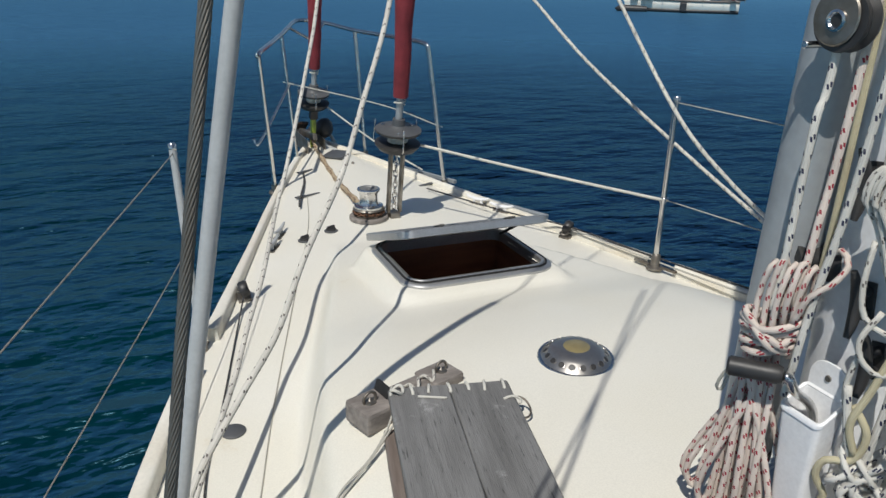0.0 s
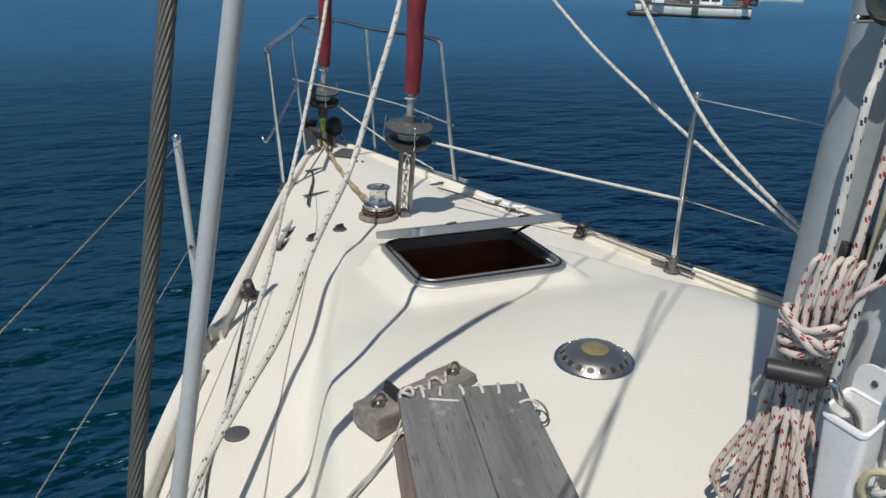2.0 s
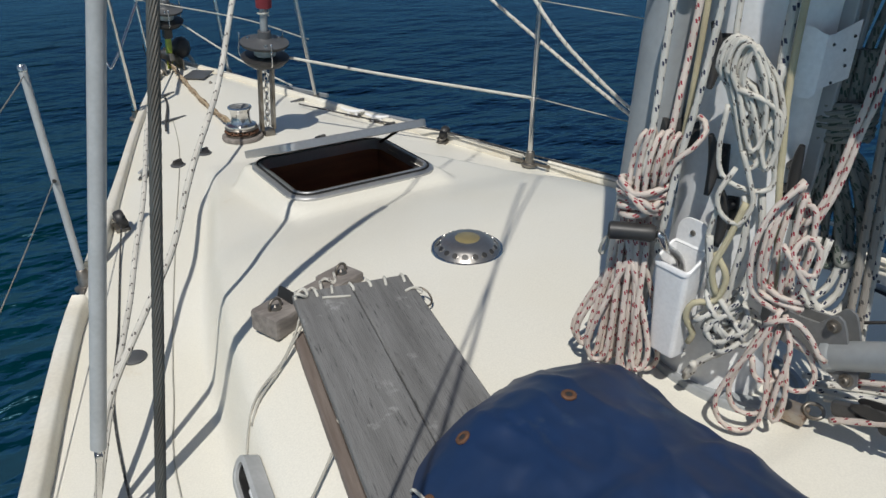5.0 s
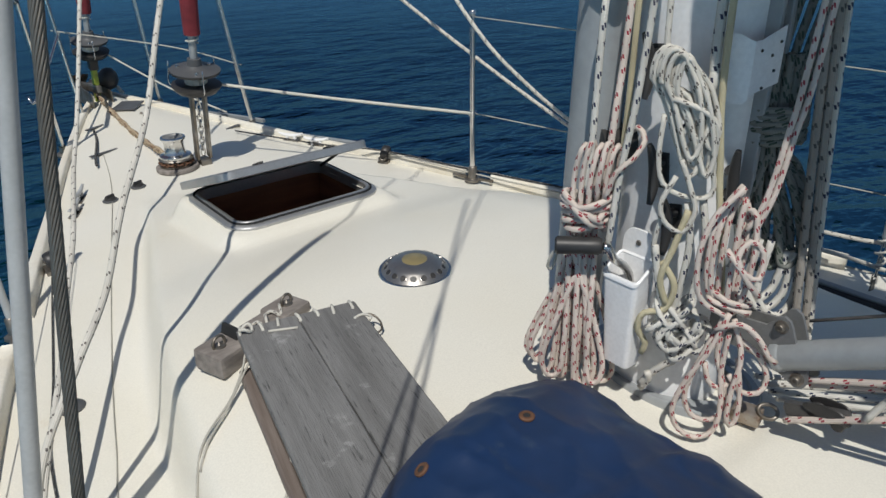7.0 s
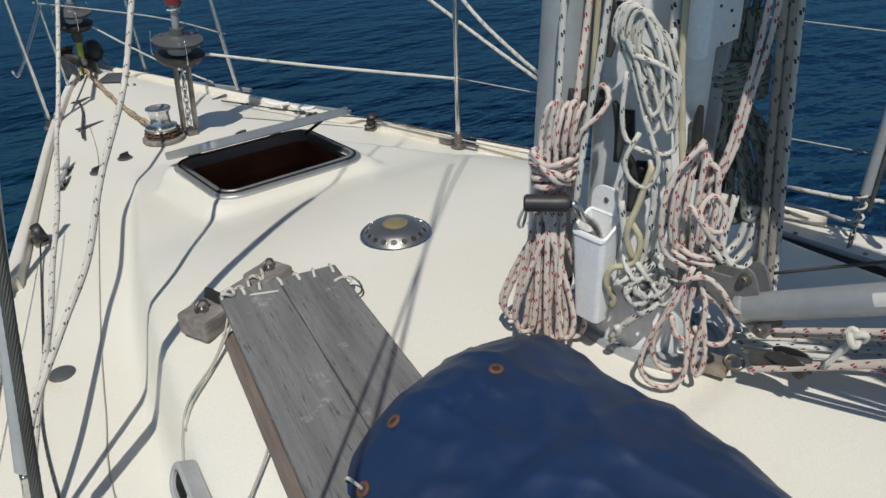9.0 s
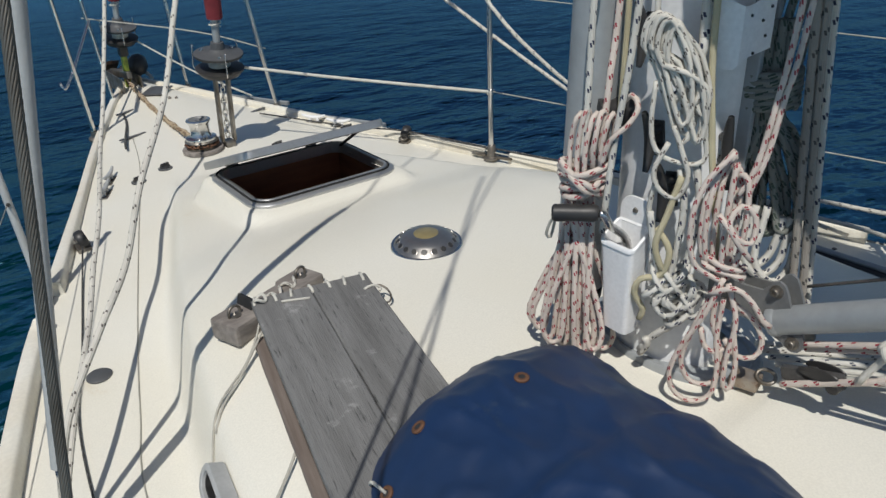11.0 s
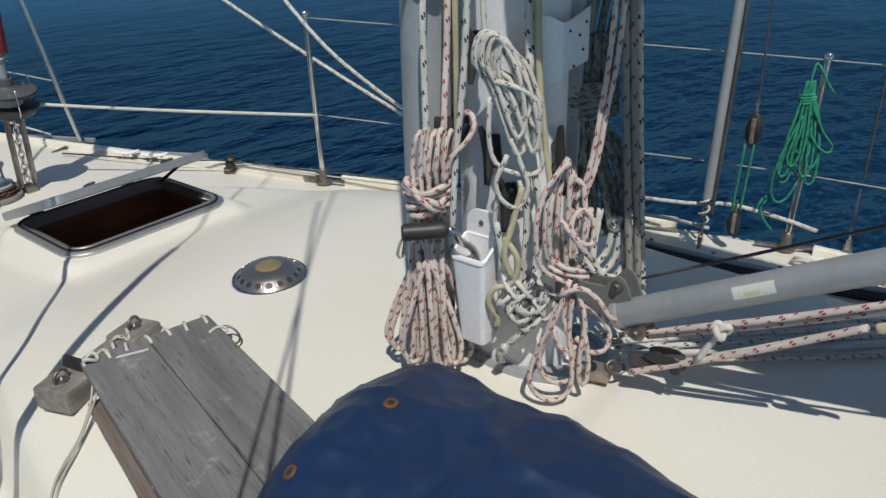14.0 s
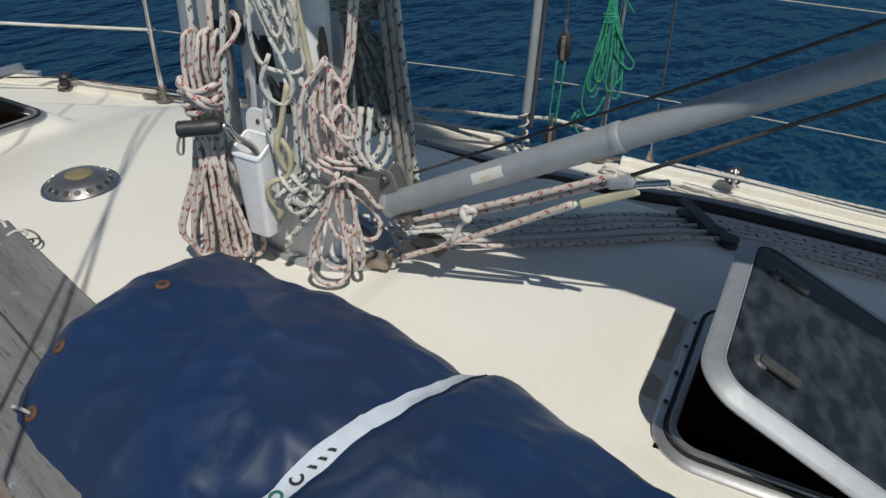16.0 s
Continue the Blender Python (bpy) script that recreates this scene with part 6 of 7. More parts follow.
# bow roller with anchor gear
bowr = group_of("bow_roller", "steel bow roller with anchor stowed under the forestay", "bow roller")
for s in (-0.055, 0.055):
    part("cheek", box((-0.06 + s, 4.68, -0.095), (0.007, 0.44, 0.10), None, 0.003), M["steel_dull"], bowr)
part("roller", lathe([(0, -0.05), (0.036, -0.05), (0.022, 0), (0.036, 0.05), (0, 0.05)], 22, pose(-0.06, 4.84, -0.08, 0, 90, 0)), M["black"], bowr, smooth=True)
part("anchor_shank", box((-0.06, 4.70, -0.055), (0.03, 0.42, 0.045), pose(0, 0, 0, -6, 0, 0), 0.008), M["steel_dull"], bowr)
b = bmesh.new()
f = b.faces.new([b.verts.new(q) for q in ((-0.12, 4.95, -0.04), (-0.06, 5.12, -0.22), (0.0, 4.95, -0.04), (-0.06, 4.88, -0.02))])
ext = bmesh.ops.extrude_face_region(b, geom=[f])
bmesh.ops.translate(b, vec=(0, -0.015, 0.02), verts=[g for g in ext["geom"] if isinstance(g, bmesh.types.BMVert)])
part("anchor_fluke", b, M["rust"], bowr)
part("fender_ball", lathe([(0, -0.06), (0.03, -0.055), (0.06, -0.02), (0.062, 0.02), (0.04, 0.06), (0.015, 0.075), (0, 0.075)], 26, pose(0.035, 4.66, -0.02, 12, 20, 0)), M["black"], bowr, "black anchor locker float", True)
part("locker_strip", box((0, 0, 0), (0.13, 0.20, 0.007), pose(0.035, 4.335, deck_z(0.035, 4.335) + 0.006, 0, 0, -35), 0.002), M["plastic_grey"], bowr, "grey non-slip strip")
tubes("mooring_eye", [[(0.12, 4.70, -0.12), (0.10, 4.74, -0.08), (0.06, 4.76, -0.07), (0.03, 4.74, -0.10)]], 0.012, M["rope_plain"], bowr)

# windlass
WX, WY = -0.105, 3.225
wz = deck_z(WX, WY)
wl = group_of("windlass", "chrome anchor windlass with capstan drum on a wooden pad", "windlass")
part("pad", lathe([(0, 0), (0.078, 0), (0.0944, 0.004), (0.0944, 0.018), (0.0897, 0.022), (0, 0.022)], 40, pose(WX, WY, wz - 0.003)), M["wood_block"], wl, "round weathered wooden pad", True)
part("gypsy", lathe([(0, 0.02), (0.0732, 0.02), (0.0779, 0.026), (0.0590, 0.034), (0.0590, 0.042), (0.0779, 0.052), (0.0732, 0.058), (0, 0.058)], 36, pose(WX, WY, wz)), M["steel_dull"], wl, "chain gypsy", True)
part("capstan", lathe([(0, 0.058), (0.0700, 0.058), (0.0715, 0.064), (0.0700, 0.070), (0.0500, 0.076), (0.0450, 0.088), (0.0430, 0.112), (0.0450, 0.132), (0.0540, 0.142), (0.0560, 0.148), (0.0540, 0.153), (0.046, 0.154)], 40, pose(WX, WY, wz)), M["steel"], wl, "polished capstan drum", True)
part("capstan_cap", lathe([(0.046, 0.1535), (0.040, 0.148), (0.014, 0.147), (0.013, 0.141), (0, 0.141)], 30, pose(WX, WY, wz)), M["cast_grey"], wl, "dark recessed cap", True)
for q in range(22):
    w0 = 2 * math.pi * q / 22
    lm = pose(WX + 0.071 * math.cos(w0), WY + 0.071 * math.sin(w0), wz + 0.038) @ Matrix.Rotation(w0 + math.pi / 2, 4, "Z") @ Matrix.Rotation(math.pi / 2 * (q % 2), 4, "X")
    tubes("chain_link", [[lm @ Vector((0.014 * math.cos(w), 0.0075 * math.sin(w), 0)) for w in [2 * math.pi * i / 8 for i in range(8)]]], 0.0034, M["rust"], wl, "rusty chain link", 6, closed=True)
# brown rode from the windlass to the bow
for k in range(2):
    pts = []
    for i in range(40):
        t = i / 39
        c = Vector((WX - 0.02, WY + 0.06, wz + 0.045)).lerp(Vector((-0.06, 4.60, -0.075)), t)
        c.z -= 0.045 * math.sin(math.pi * t)
        pts.append(c + Vector((0.009 * math.cos(2.6 * i + math.pi * k), 0, 0.009 * math.sin(2.6 * i + math.pi * k) + 0.008)))
    tubes("strand", [pts], 0.0085, M["rope_chain"], wl, "brown laid anchor rode", 7, 0.02)


def strip_on_deck(name, a, b, w, mat, label, cat, lift=0.002, h=0.004, grp=""):
    a, b = Vector((*a, 0)), Vector((*b, 0))
    c = (a + b) / 2
    d = b - a
    ob = part(name, box((c.x, c.y, deck_z(c.x, c.y) + lift + h / 2), (d.length, w, h), pose(0, 0, 0, 0, 0, math.degrees(math.atan2(d.y, d.x))), 0.0015), mat)
    return tagged(ob, label, cat, grp)


# grab strips, filler caps, cleats and vents of the foredeck
for a, b in (((-0.27, 4.08), (-0.13, 4.15)), ((-0.37, 3.66), (-0.20, 3.72)), ((0.27, 4.02), (0.36, 4.06)), ((0.33, 3.70), (0.44, 3.75))):
    strip_on_deck("deck_strip", a, b, 0.022, M["plastic_grey"], "short worn grey strip on the foredeck", "deck strip", 0.0, 0.006, "deck strips")
ropes("hatch_cord", [[(-0.23, 4.10, -0.155), (-0.27, 3.9, -0.155), (-0.36, 3.6, -0.16), (-0.385, 3.5, -0.165)]], 0.006, "rope_black", "dark rope lying on the foredeck", "deck lines", 8, 0.03)
for cx, cy in ((-0.455, 3.075), (-0.318, 3.135)):
    th = group_of("filler_cap", "black deck filler cap with raised key bar", "filler cap", "filler caps")
    cz = deck_z(cx, cy)
    part("flange", lathe([(0, 0), (0.032, 0), (0.032, 0.004), (0.026, 0.007), (0, 0.007)], 28, pose(cx, cy, cz)), M["plastic_grey"], th, smooth=True)
    part("cap", lathe([(0.024, 0.007), (0.022, 0.015), (0.012, 0.018), (0, 0.018)], 24, pose(cx, cy, cz)), M["black"], th, smooth=True)
    part("key_bar", box((cx, cy, cz + 0.021), (0.040, 0.012, 0.012), pose(0, 0, 0, 0, 0, 25), 0.003), M["black"], th)


def mooring_cleat(x, y, turn, label, mat="alloy_bright", s=1.0):
    th = group_of("mooring_cleat", label, "cleat", "mooring cleats")
    z = deck_z(x, y)
    m = Matrix.Translation((x, y, z)) @ Matrix.Rotation(turn, 4, "Z")
    part("horns", horn_cleat((x, y, z), m.to_3x3() @ Vector((1, 0, 0)), (0, 0, 1), 0.15 * s), M[mat], th, smooth=True)
    part("base", box((0, 0, 0), (0.10 * s, 0.035 * s, 0.006), m @ Matrix.Translation((0, 0, 0.002)), 0.002), M["steel_dull"], th)
    return th


mooring_cleat(0.55, 3.36, radians(-52), "white painted mooring cleat near the rail", "plastic_white", s=0.9)
mooring_cleat(0.62, 3.22, radians(-52), "white painted mooring cleat near the rail", "plastic_white", s=0.9)
mooring_cleat(-0.545, 3.20, radians(62), "dull alloy mooring cleat by the toe rail", "sheath_grey")
mooring_cleat(-0.60, 3.06, radians(62), "dull alloy mooring cleat by the toe rail", "sheath_grey")
for cx, cy in ((0.05, 4.16), (0.085, 4.15)):
    ob = part("small_eye", lathe([(0, 0), (0.010, 0), (0.009, 0.006), (0.004, 0.012), (0, 0.012)], 12, pose(cx, cy, deck_z(cx, cy))), M["steel_dull"], smooth=True)
    tagged(ob, "small dull steel deck eye", "deck eye", "deck eyes")
# starboard perforated rail strip
strip_on_deck("rail_strip", (0.60, 3.42), (0.78, 3.02), 0.03, M["alloy"], "grey perforated track along the rail", "track", 0.01, 0.02)
strip_on_deck("rail_strip", (0.33, 4.22), (0.56, 3.68), 0.02, M["alloy"], "grey perforated track along the rail", "track", 0.01, 0.02)

# cabin side window
port_l = group_of("portlight", "oval cabin side window with steel rim", "window")
pa = Vector((-0.887, 1.10, -0.138))
pb = Vector((-0.945, 0.70, -0.145))
pdir = (pb - pa).normalized()
pout = Vector((-0.92, 0, 0.39))
pout = (pout - pdir * pout.dot(pdir)).normalized()
pm = Matrix((pdir, pout.cross(pdir), pout)).transposed().to_4x4()
pm.translation = (pa + pb) / 2 + pout * 0.004
L2 = (pb - pa).length / 2
part("rim", ring_frame((-L2, L2, -0.022, 0.022), 0.0215, ((0.0, -0.03), (0.0, 0.002), (0.002, 0.004), (0.012, 0.004), (0.015, 0.002), (0.016, -0.03)), pm), M["sheath_grey"], port_l, "flat pale grey rim", smooth=True)
part("reveal", ring_frame((-L2, L2, -0.022, 0.022), 0.0215, ((-0.001, -0.028), (-0.001, -0.004), (-0.006, -0.004), (-0.006, -0.028)), pm), M["rubber"], port_l, "black seal round the opening", smooth=True)
part("pane", slab((-L2 + 0.006, L2 - 0.006, -0.016, 0.016), 0.0155, -0.026, -0.022, pm, 0.001), M["acrylic"], port_l, "dark tinted pane")
for q in (-0.55, 0.05):
    part("inner_latch", box((0, 0, 0), (0.07, 0.016, 0.010), pm @ Matrix.Translation((q * L2, -0.006, -0.017)), 0.003), M["plastic_white"], port_l, "cream plastic latch")
# ---------------------------------------------------------------- starboard side deck
tr = group_of("genoa_track", "black genoa track on a raised base along the deck", "track")
pts = [(1.11, 1.30, 0), (1.130, 1.08, 0), (1.155, 0.70, 0), (1.185, 0.50, 0), (1.25, 0.22, 0), (1.305, 0.0, 0), (1.335, -0.46, 0), (1.35, -1.2, 0)]
pts = [Vector((x, y, deck_z(x, y) + 0.014)) for x, y, _ in pts]
tubes("base_bar", [pts], 0.022, M["black"], tr, seg=8, step=0.05)
tubes("slide_rail", [[p + Vector((0.0, 0, 0.026)) for p in pts]], 0.010, M["alloy"], tr, seg=8, step=0.05)
for t in range(5):
    p = pts[1].lerp(pts[4], t / 4.0)
    part("track_bolt", lathe([(0, 0), (0.008, 0), (0.007, 0.004), (0, 0.005)], 10, pose(p.x, p.y, p.z + 0.034)), M["steel_dull"], tr)
# furled sheets lying along the rail
ropes("sheet_end", [[(1.10, 1.35, -0.13), (1.22, 1.05, -0.115), (1.32, 0.80, -0.125), (1.40, 0.68, -0.13), (1.47, 0.52, -0.17), (1.52, 0.40, -0.21)]], 0.0078, "rope_dark", "white sheet lying slack along the rail", "headsail sheets", 8, 0.03)
ropes("sheet_end", [[(1.08, 1.34, -0.15), (1.18, 1.08, -0.16), (1.28, 0.86, -0.185), (1.33, 0.72, -0.21)]], 0.0078, "rope_plain", "white sheet lying slack along the rail", "headsail sheets", 8, 0.03)
rng = random.Random(77)
for k in range(4):
    ropes("slack_rope", [laid([(1.43 - 0.018 * k + 0.030 * noise.noise((i * 0.45, k * 3.1, 2.0)), 0.44 - 0.045 * i + 0.012 * noise.noise((i * 0.6, k, 7.0)), 0.004 + 0.016 * abs(noise.noise((i * 0.5, k * 2.0, 5.0)))) for i in range(16)], 0.0055)], 0.0055, ("rope_plain", "rope_dirty_shade", "rope_plain", "rope_dark")[k], "soiled white rope lying slack along the toe rail", "slack ropes", 7, 0.03)
ropes("sheet_end", [[(1.40, 0.2, -0.20), (1.42, -0.1, -0.21), (1.40, -0.45, -0.215), (1.42, -0.9, -0.22)]], 0.006, "rope_plain", "white sheet led aft along the side deck", "headsail sheets", 7, 0.05)
ropes("sheet_end", [[(1.46, 0.1, -0.215), (1.45, -0.2, -0.22), (1.46, -0.5, -0.225), (1.46, -0.9, -0.225)]], 0.005, "rope_dark", "thin sheet led aft along the side deck", "headsail sheets", 7, 0.05)

# sheathed shroud and running backstay gear
sh2 = group_of("aft_shroud", "wire shroud in a grey plastic sheath by the rail", "shroud", "shrouds")
a2, b2_ = Vector((1.295, 0.735, -0.25)), Vector((1.352, 0.73, 0.57))
d2 = (b2_ - a2).normalized()
part("sheath", rod(a2 + d2 * 0.16, a2 + d2 * 2.2, 0.0165, None, 16), M["alloy"], sh2, smooth=True)
part("inner_wire", rod(a2 + Vector((0.032, -0.018, 0.1)), a2 + Vector((0.032, -0.018, 0)) + d2 * 2.2, 0.0075, None, 8), M["wire_black"], sh2, smooth=True)
turnbuckle(sh2, a2 + d2 * 0.02, d2, 0.7)
tubes("lashing", [[a2 + Vector((0.018 * math.cos(1.3 * i), 0.018 * math.sin(1.3 * i), 0.05 + 0.009 * i)) for i in range(14)]], 0.004, M["rope_plain"], sh2, "rope turns at the shroud foot")
sh3 = group_of("chain_shroud", "thin wire shroud ending in a chain at the rail", "shroud", "shrouds")
part("wire", rod((1.54, 0.295, 0.0), (1.52, 0.32, 2.2), 0.004, None, 8), M["wire_black"], sh3, smooth=True)
turnbuckle(sh3, (1.54, 0.295, -0.235), (-0.0, 0.01, 1), 0.75)

tk = group_of("running_tackle", "green rope tackle with dark wooden shelled blocks", "tackle")


def shell_block(p, d, parent, s=1.0, mats=("black", "wood_edge")):
    m = frame_to(p, Vector(p) + Vector(d))
    o = part("block_shell", lathe([(0, -0.06 * s), (0.012 * s, -0.055 * s), (0.026 * s, -0.025 * s), (0.028 * s, 0.01 * s), (0.018 * s, 0.05 * s), (0.008 * s, 0.062 * s), (0, 0.062 * s)], 20, m @ Matrix.Diagonal((1, 0.6, 1, 1))), M[mats[0]], parent, smooth=True)
    part("block_cheek", box((0, 0, 0), (0.016 * s, 0.040 * s, 0.09 * s), m, 0.006 * s), M[mats[1]], o, "varnished wooden cheek")
    part("block_eye", lathe([(0, 0.058 * s), (0.006 * s, 0.058 * s), (0.006 * s, 0.085 * s), (0.009 * s, 0.088 * s), (0.009 * s, 0.100 * s), (0, 0.102 * s)], 12, m), M["steel"], o, smooth=True)
    return o


shell_block((1.365, 0.628, 0.165), (-0.02, 0.0, 1), tk, 1.0)
shell_block((1.35, 0.643, -0.175), (0.08, 0.02, 1), tk, 0.85, ("black", "wood_block"))
strands("fall", [[(1.36 + dx, 0.633 + dy, 0.12), (1.353 + dx * 0.8, 0.638 + dy, -0.02), (1.35 + dx * 0.6, 0.643 + dy, -0.13)] for dx, dy in ((-0.016, 0.01), (0.016, -0.01), (0.002, -0.014))], 0.0042, M["rope_emerald"], tk)
part("wire", rod((1.363, 0.628, 0.25), (1.33, 0.638, 2.2), 0.003, None, 8), M["wire_black"], tk, smooth=True)
tubes("tail", [[(1.40, 0.585, -0.12), (1.425, 0.575, -0.085), (1.445, 0.57, -0.10), (1.43, 0.58, -0.14), (1.45, 0.56, -0.19), (1.475, 0.54, -0.225)]], 0.0042, M["rope_emerald"], tk)

gc = group_of("green_rope_coil", "coil of bright green rope tied to the stanchion top", "rope coil", "rope coils")
G2 = (1.465, 0.502)
runs = []
for k in range(9):
    u = -0.05 + 0.013 * k + rng.uniform(-0.006, 0.006)
    z = 0.02 + rng.uniform(-0.06, 0.07)
    d = rng.uniform(-0.03, 0.02)
    runs.append([hung(G2, -0.012 + 0.003 * k, 0.33, d * 0.3), hung(G2, -0.022 + 0.005 * k, 0.27, d * 0.5), hung(G2, u * 0.8 - 0.012, 0.15, d), hung(G2, u - 0.02, z + 0.03, d), hung(G2, u, z, d), hung(G2, u + 0.018, z + 0.035, d), hung(G2, u * 0.8 + 0.014, 0.16, d), hung(G2, -0.012 + 0.004 * k, 0.28, d * 0.5)])
runs.append([hung(G2, -0.02, 0.22, -0.03), hung(G2, -0.07, 0.08, -0.03), hung(G2, -0.08, -0.03, -0.02), hung(G2, -0.055, -0.09, -0.02), hung(G2, -0.02, -0.08, -0.02), hung(G2, 0.01, -0.02, -0.02)])
runs.append([hung(G2, 0.02, 0.23, -0.03), hung(G2, 0.06, 0.16, -0.03), hung(G2, 0.10, 0.11, -0.03), hung(G2, 0.09, 0.085, -0.03), hung(G2, 0.05, 0.11, -0.03), hung(G2, 0.02, 0.15, -0.03)])
strands("strand", runs, 0.0042, M["rope_emerald"], gc)
tubes("wrapping", wraps(G2, -0.004, 0.25, 4, 0.020, 0.018, 0.009, 0.05, 0.002, 9), 0.0045, M["rope_emerald"], gc)
tubes("tail", [[hung(G2, -0.005, 0.30, -0.01), hung(G2, 0.0, 0.36, -0.01), hung(G2, 0.012, 0.385, 0.0), hung(G2, 0.03, 0.36, -0.01), hung(G2, 0.055, 0.32, -0.01), hung(G2, 0.082, 0.285, -0.01)]], 0.0042, M["rope_emerald"], gc)

# small block standing on the starboard rail
rb = group_of("rail_block", "black ball bearing block standing on the rail", "pulley block")
rbm = frame_to((1.50, -0.03, -0.236), (0.59, -0.13, 0.05))
part("sheave", lathe([(0, -0.009), (0.032, -0.009), (0.034, -0.005), (0.028, 0), (0.034, 0.005), (0.032, 0.009), (0, 0.009)], 28, rbm), M["black"], rb, smooth=True)
part("hub", lathe([(0, 0.009), (0.010, 0.009), (0.009, 0.013), (0, 0.014)], 16, rbm), M["steel"], rb, smooth=True)
for k in range(6):
    a = 2 * math.pi * k / 6
    part("hole", lathe([(0, 0.0088), (0.0052, 0.0088), (0.0052, 0.0098), (0, 0.0098)], 10, rbm @ Matrix.Translation((0.020 * math.cos(a), 0.020 * math.sin(a), 0))), M["plastic_white"], rb)
tubes("strap", [[(1.505, -0.03, -0.20), (1.48, -0.035, -0.23), (1.49, -0.04, -0.275), (1.515, -0.05, -0.282)]], 0.006, M["steel"], rb)

# deck organiser with the lines led aft from the mast foot
org = group_of("deck_organiser", "black four-sheave deck organiser on the cabin roof", "deck organiser")
oa, ob_ = Vector((0.80, -0.005)), Vector((0.655, -0.155))
for k in range(5):
    c = oa.lerp(ob_, k / 4)
    z = deck_z(c.x, c.y)
    part("sheave", lathe([(0, 0), (0.024, 0), (0.026, 0.006), (0.022, 0.014), (0.026, 0.022), (0.024, 0.028), (0, 0.028)], 16, pose(c.x, c.y, z)), M["black"], org, smooth=True)
c = (oa + ob_) / 2
part("top_plate", box((c.x, c.y, deck_z(c.x, c.y) + 0.033), (0.25, 0.036, 0.006), pose(0, 0, 0, 0, 3, math.degrees(math.atan2(ob_.y - oa.y, ob_.x - oa.x))), 0.002), M["plastic_grey"], org)
MF = Vector((0.055, 0.47, 0.035))
for k, mt in enumerate(("rope_blue", "rope_dark", "rope_blue", "rope_plain", "rope_red")):
    c = oa.lerp(ob_, (k + 0.1) / 4.4)
    e = Vector((c.x, c.y, deck_z(c.x, c.y) + 0.016))
    s = MF + Vector((0.012 * (4 - k), 0.022 * (4 - k) - 0.02, 0.0))
    mid = s.lerp(e, 0.5)
    far = Vector((1.02 - 0.03 * k, -0.62 - 0.02 * k, deck_z(0.9, -0.6) + 0.012))
    ropes("control_line", [[s, mid + Vector((0, 0, max(0, deck_z(mid.x, mid.y) + 0.012 - mid.z))), e, e.lerp(far, 0.5) + Vector((0, 0, 0.004)), far, far + Vector((0.1, -0.5, 0))]], 0.0062, mt, "control line led from the mast foot through the organiser", "control lines", 8, 0.03)

# vang tackle from the mast foot to the strut
vt = group_of("vang_tackle", "boom vang rope tackle with alloy blocks", "tackle")
VF, VE = Vector((0.0, 0.43, 0.085)), Vector((0.0, -0.045, 0.335))
tv = (VE - VF)
for k, (a, b, mt) in enumerate((((0.0, 0.40, 0.150), (0.0, -0.02, 0.362), "rope_red"), ((0.012, 0.40, 0.135), (0.012, -0.02, 0.345), "rope_red"), ((-0.01, 0.42, 0.055), (-0.012, 0.05, 0.292), "rope_red"), ((0.014, 0.42, 0.05), (0.014, 0.05, 0.28), "rope_plain"))):
    tubes("fall", [[a, tuple((Vector(a) + Vector(b)) / 2 + Vector((0, 0, -0.004))), b]], 0.0066, M[mt], vt)
part("fiddle_block", box((0, 0, 0), (0.012, 0.017, 0.115), frame_to((0.0, 0.045, 0.285), VE) @ Matrix.Translation((0, 0, 0.065)), 0.008), M["rope_cream"], vt, "yellowed fiddle block cheek")
part("becket_block", box((0, 0, 0), (0.018, 0.024, 0.05), frame_to((0.0, -0.01, 0.345), (0.0, -0.25, 0.42)) @ Matrix.Translation((0, 0, 0.02)), 0.009), M["alloy"], vt, "grey alloy block")
part("shackle", rod((0.0, -0.055, 0.352), (0.0, -0.11, 0.37), 0.007, None, 10), M["steel"], vt, smooth=True)
part("lower_block", lathe([(0, -0.010), (0.012, -0.010), (0.0145, -0.006), (0.011, 0.0), (0.0145, 0.006), (0.012, 0.010), (0, 0.010)], 24, frame_to((0.0, 0.375, 0.098), (1, 0.375, 0.098))), M["black"], vt, "black lower block", True)
part("lower_block", lathe([(0, -0.009), (0.010, -0.009), (0.012, -0.006), (0.009, 0.0), (0.012, 0.006), (0.010, 0.009), (0, 0.009)], 24, frame_to((0.0, 0.335, 0.092), (1, 0.335, 0.096))), M["black"], vt, "black lower block", True)
part("lower_fiddle", box((0, 0, 0), (0.020, 0.030, 0.115), frame_to((0.0, 0.43, 0.075), (0.0, 0.30, 0.118)) @ Matrix.Translation((0, 0, 0.060)), 0.009), M["wire_black"], vt, "black plastic fiddle block", True)
for dx in (-0.013, 0.013):
    part("fiddle_cheek", lathe([(0, -0.002), (0.020, -0.002), (0.0215, 0), (0.020, 0.002), (0, 0.002)], 26, frame_to((dx, 0.36, 0.112), (dx + 1, 0.36, 0.112)) @ Matrix.Rotation(radians(80), 4, "Z") @ Matrix.Diagonal((0.55, 1.7, 1, 1))), M["black"], vt, "black fiddle block cheek", True)
part("foot_shackle", box((0.008, 0.497, 0.014), (0.042, 0.055, 0.026), pose(0, 0, 0, 0, 0, 15), 0.005), M["foot_plate"], vt, "rust-stained foot plate")
tubes("foot_link", [[(0.015 + 0.012 * math.cos(a), 0.462 + 0.018 * math.sin(a), 0.036 + 0.008 * math.cos(a)) for a in [2 * math.pi * i / 12 for i in range(12)]]], 0.004, M["steel_dull"], vt, closed=True)
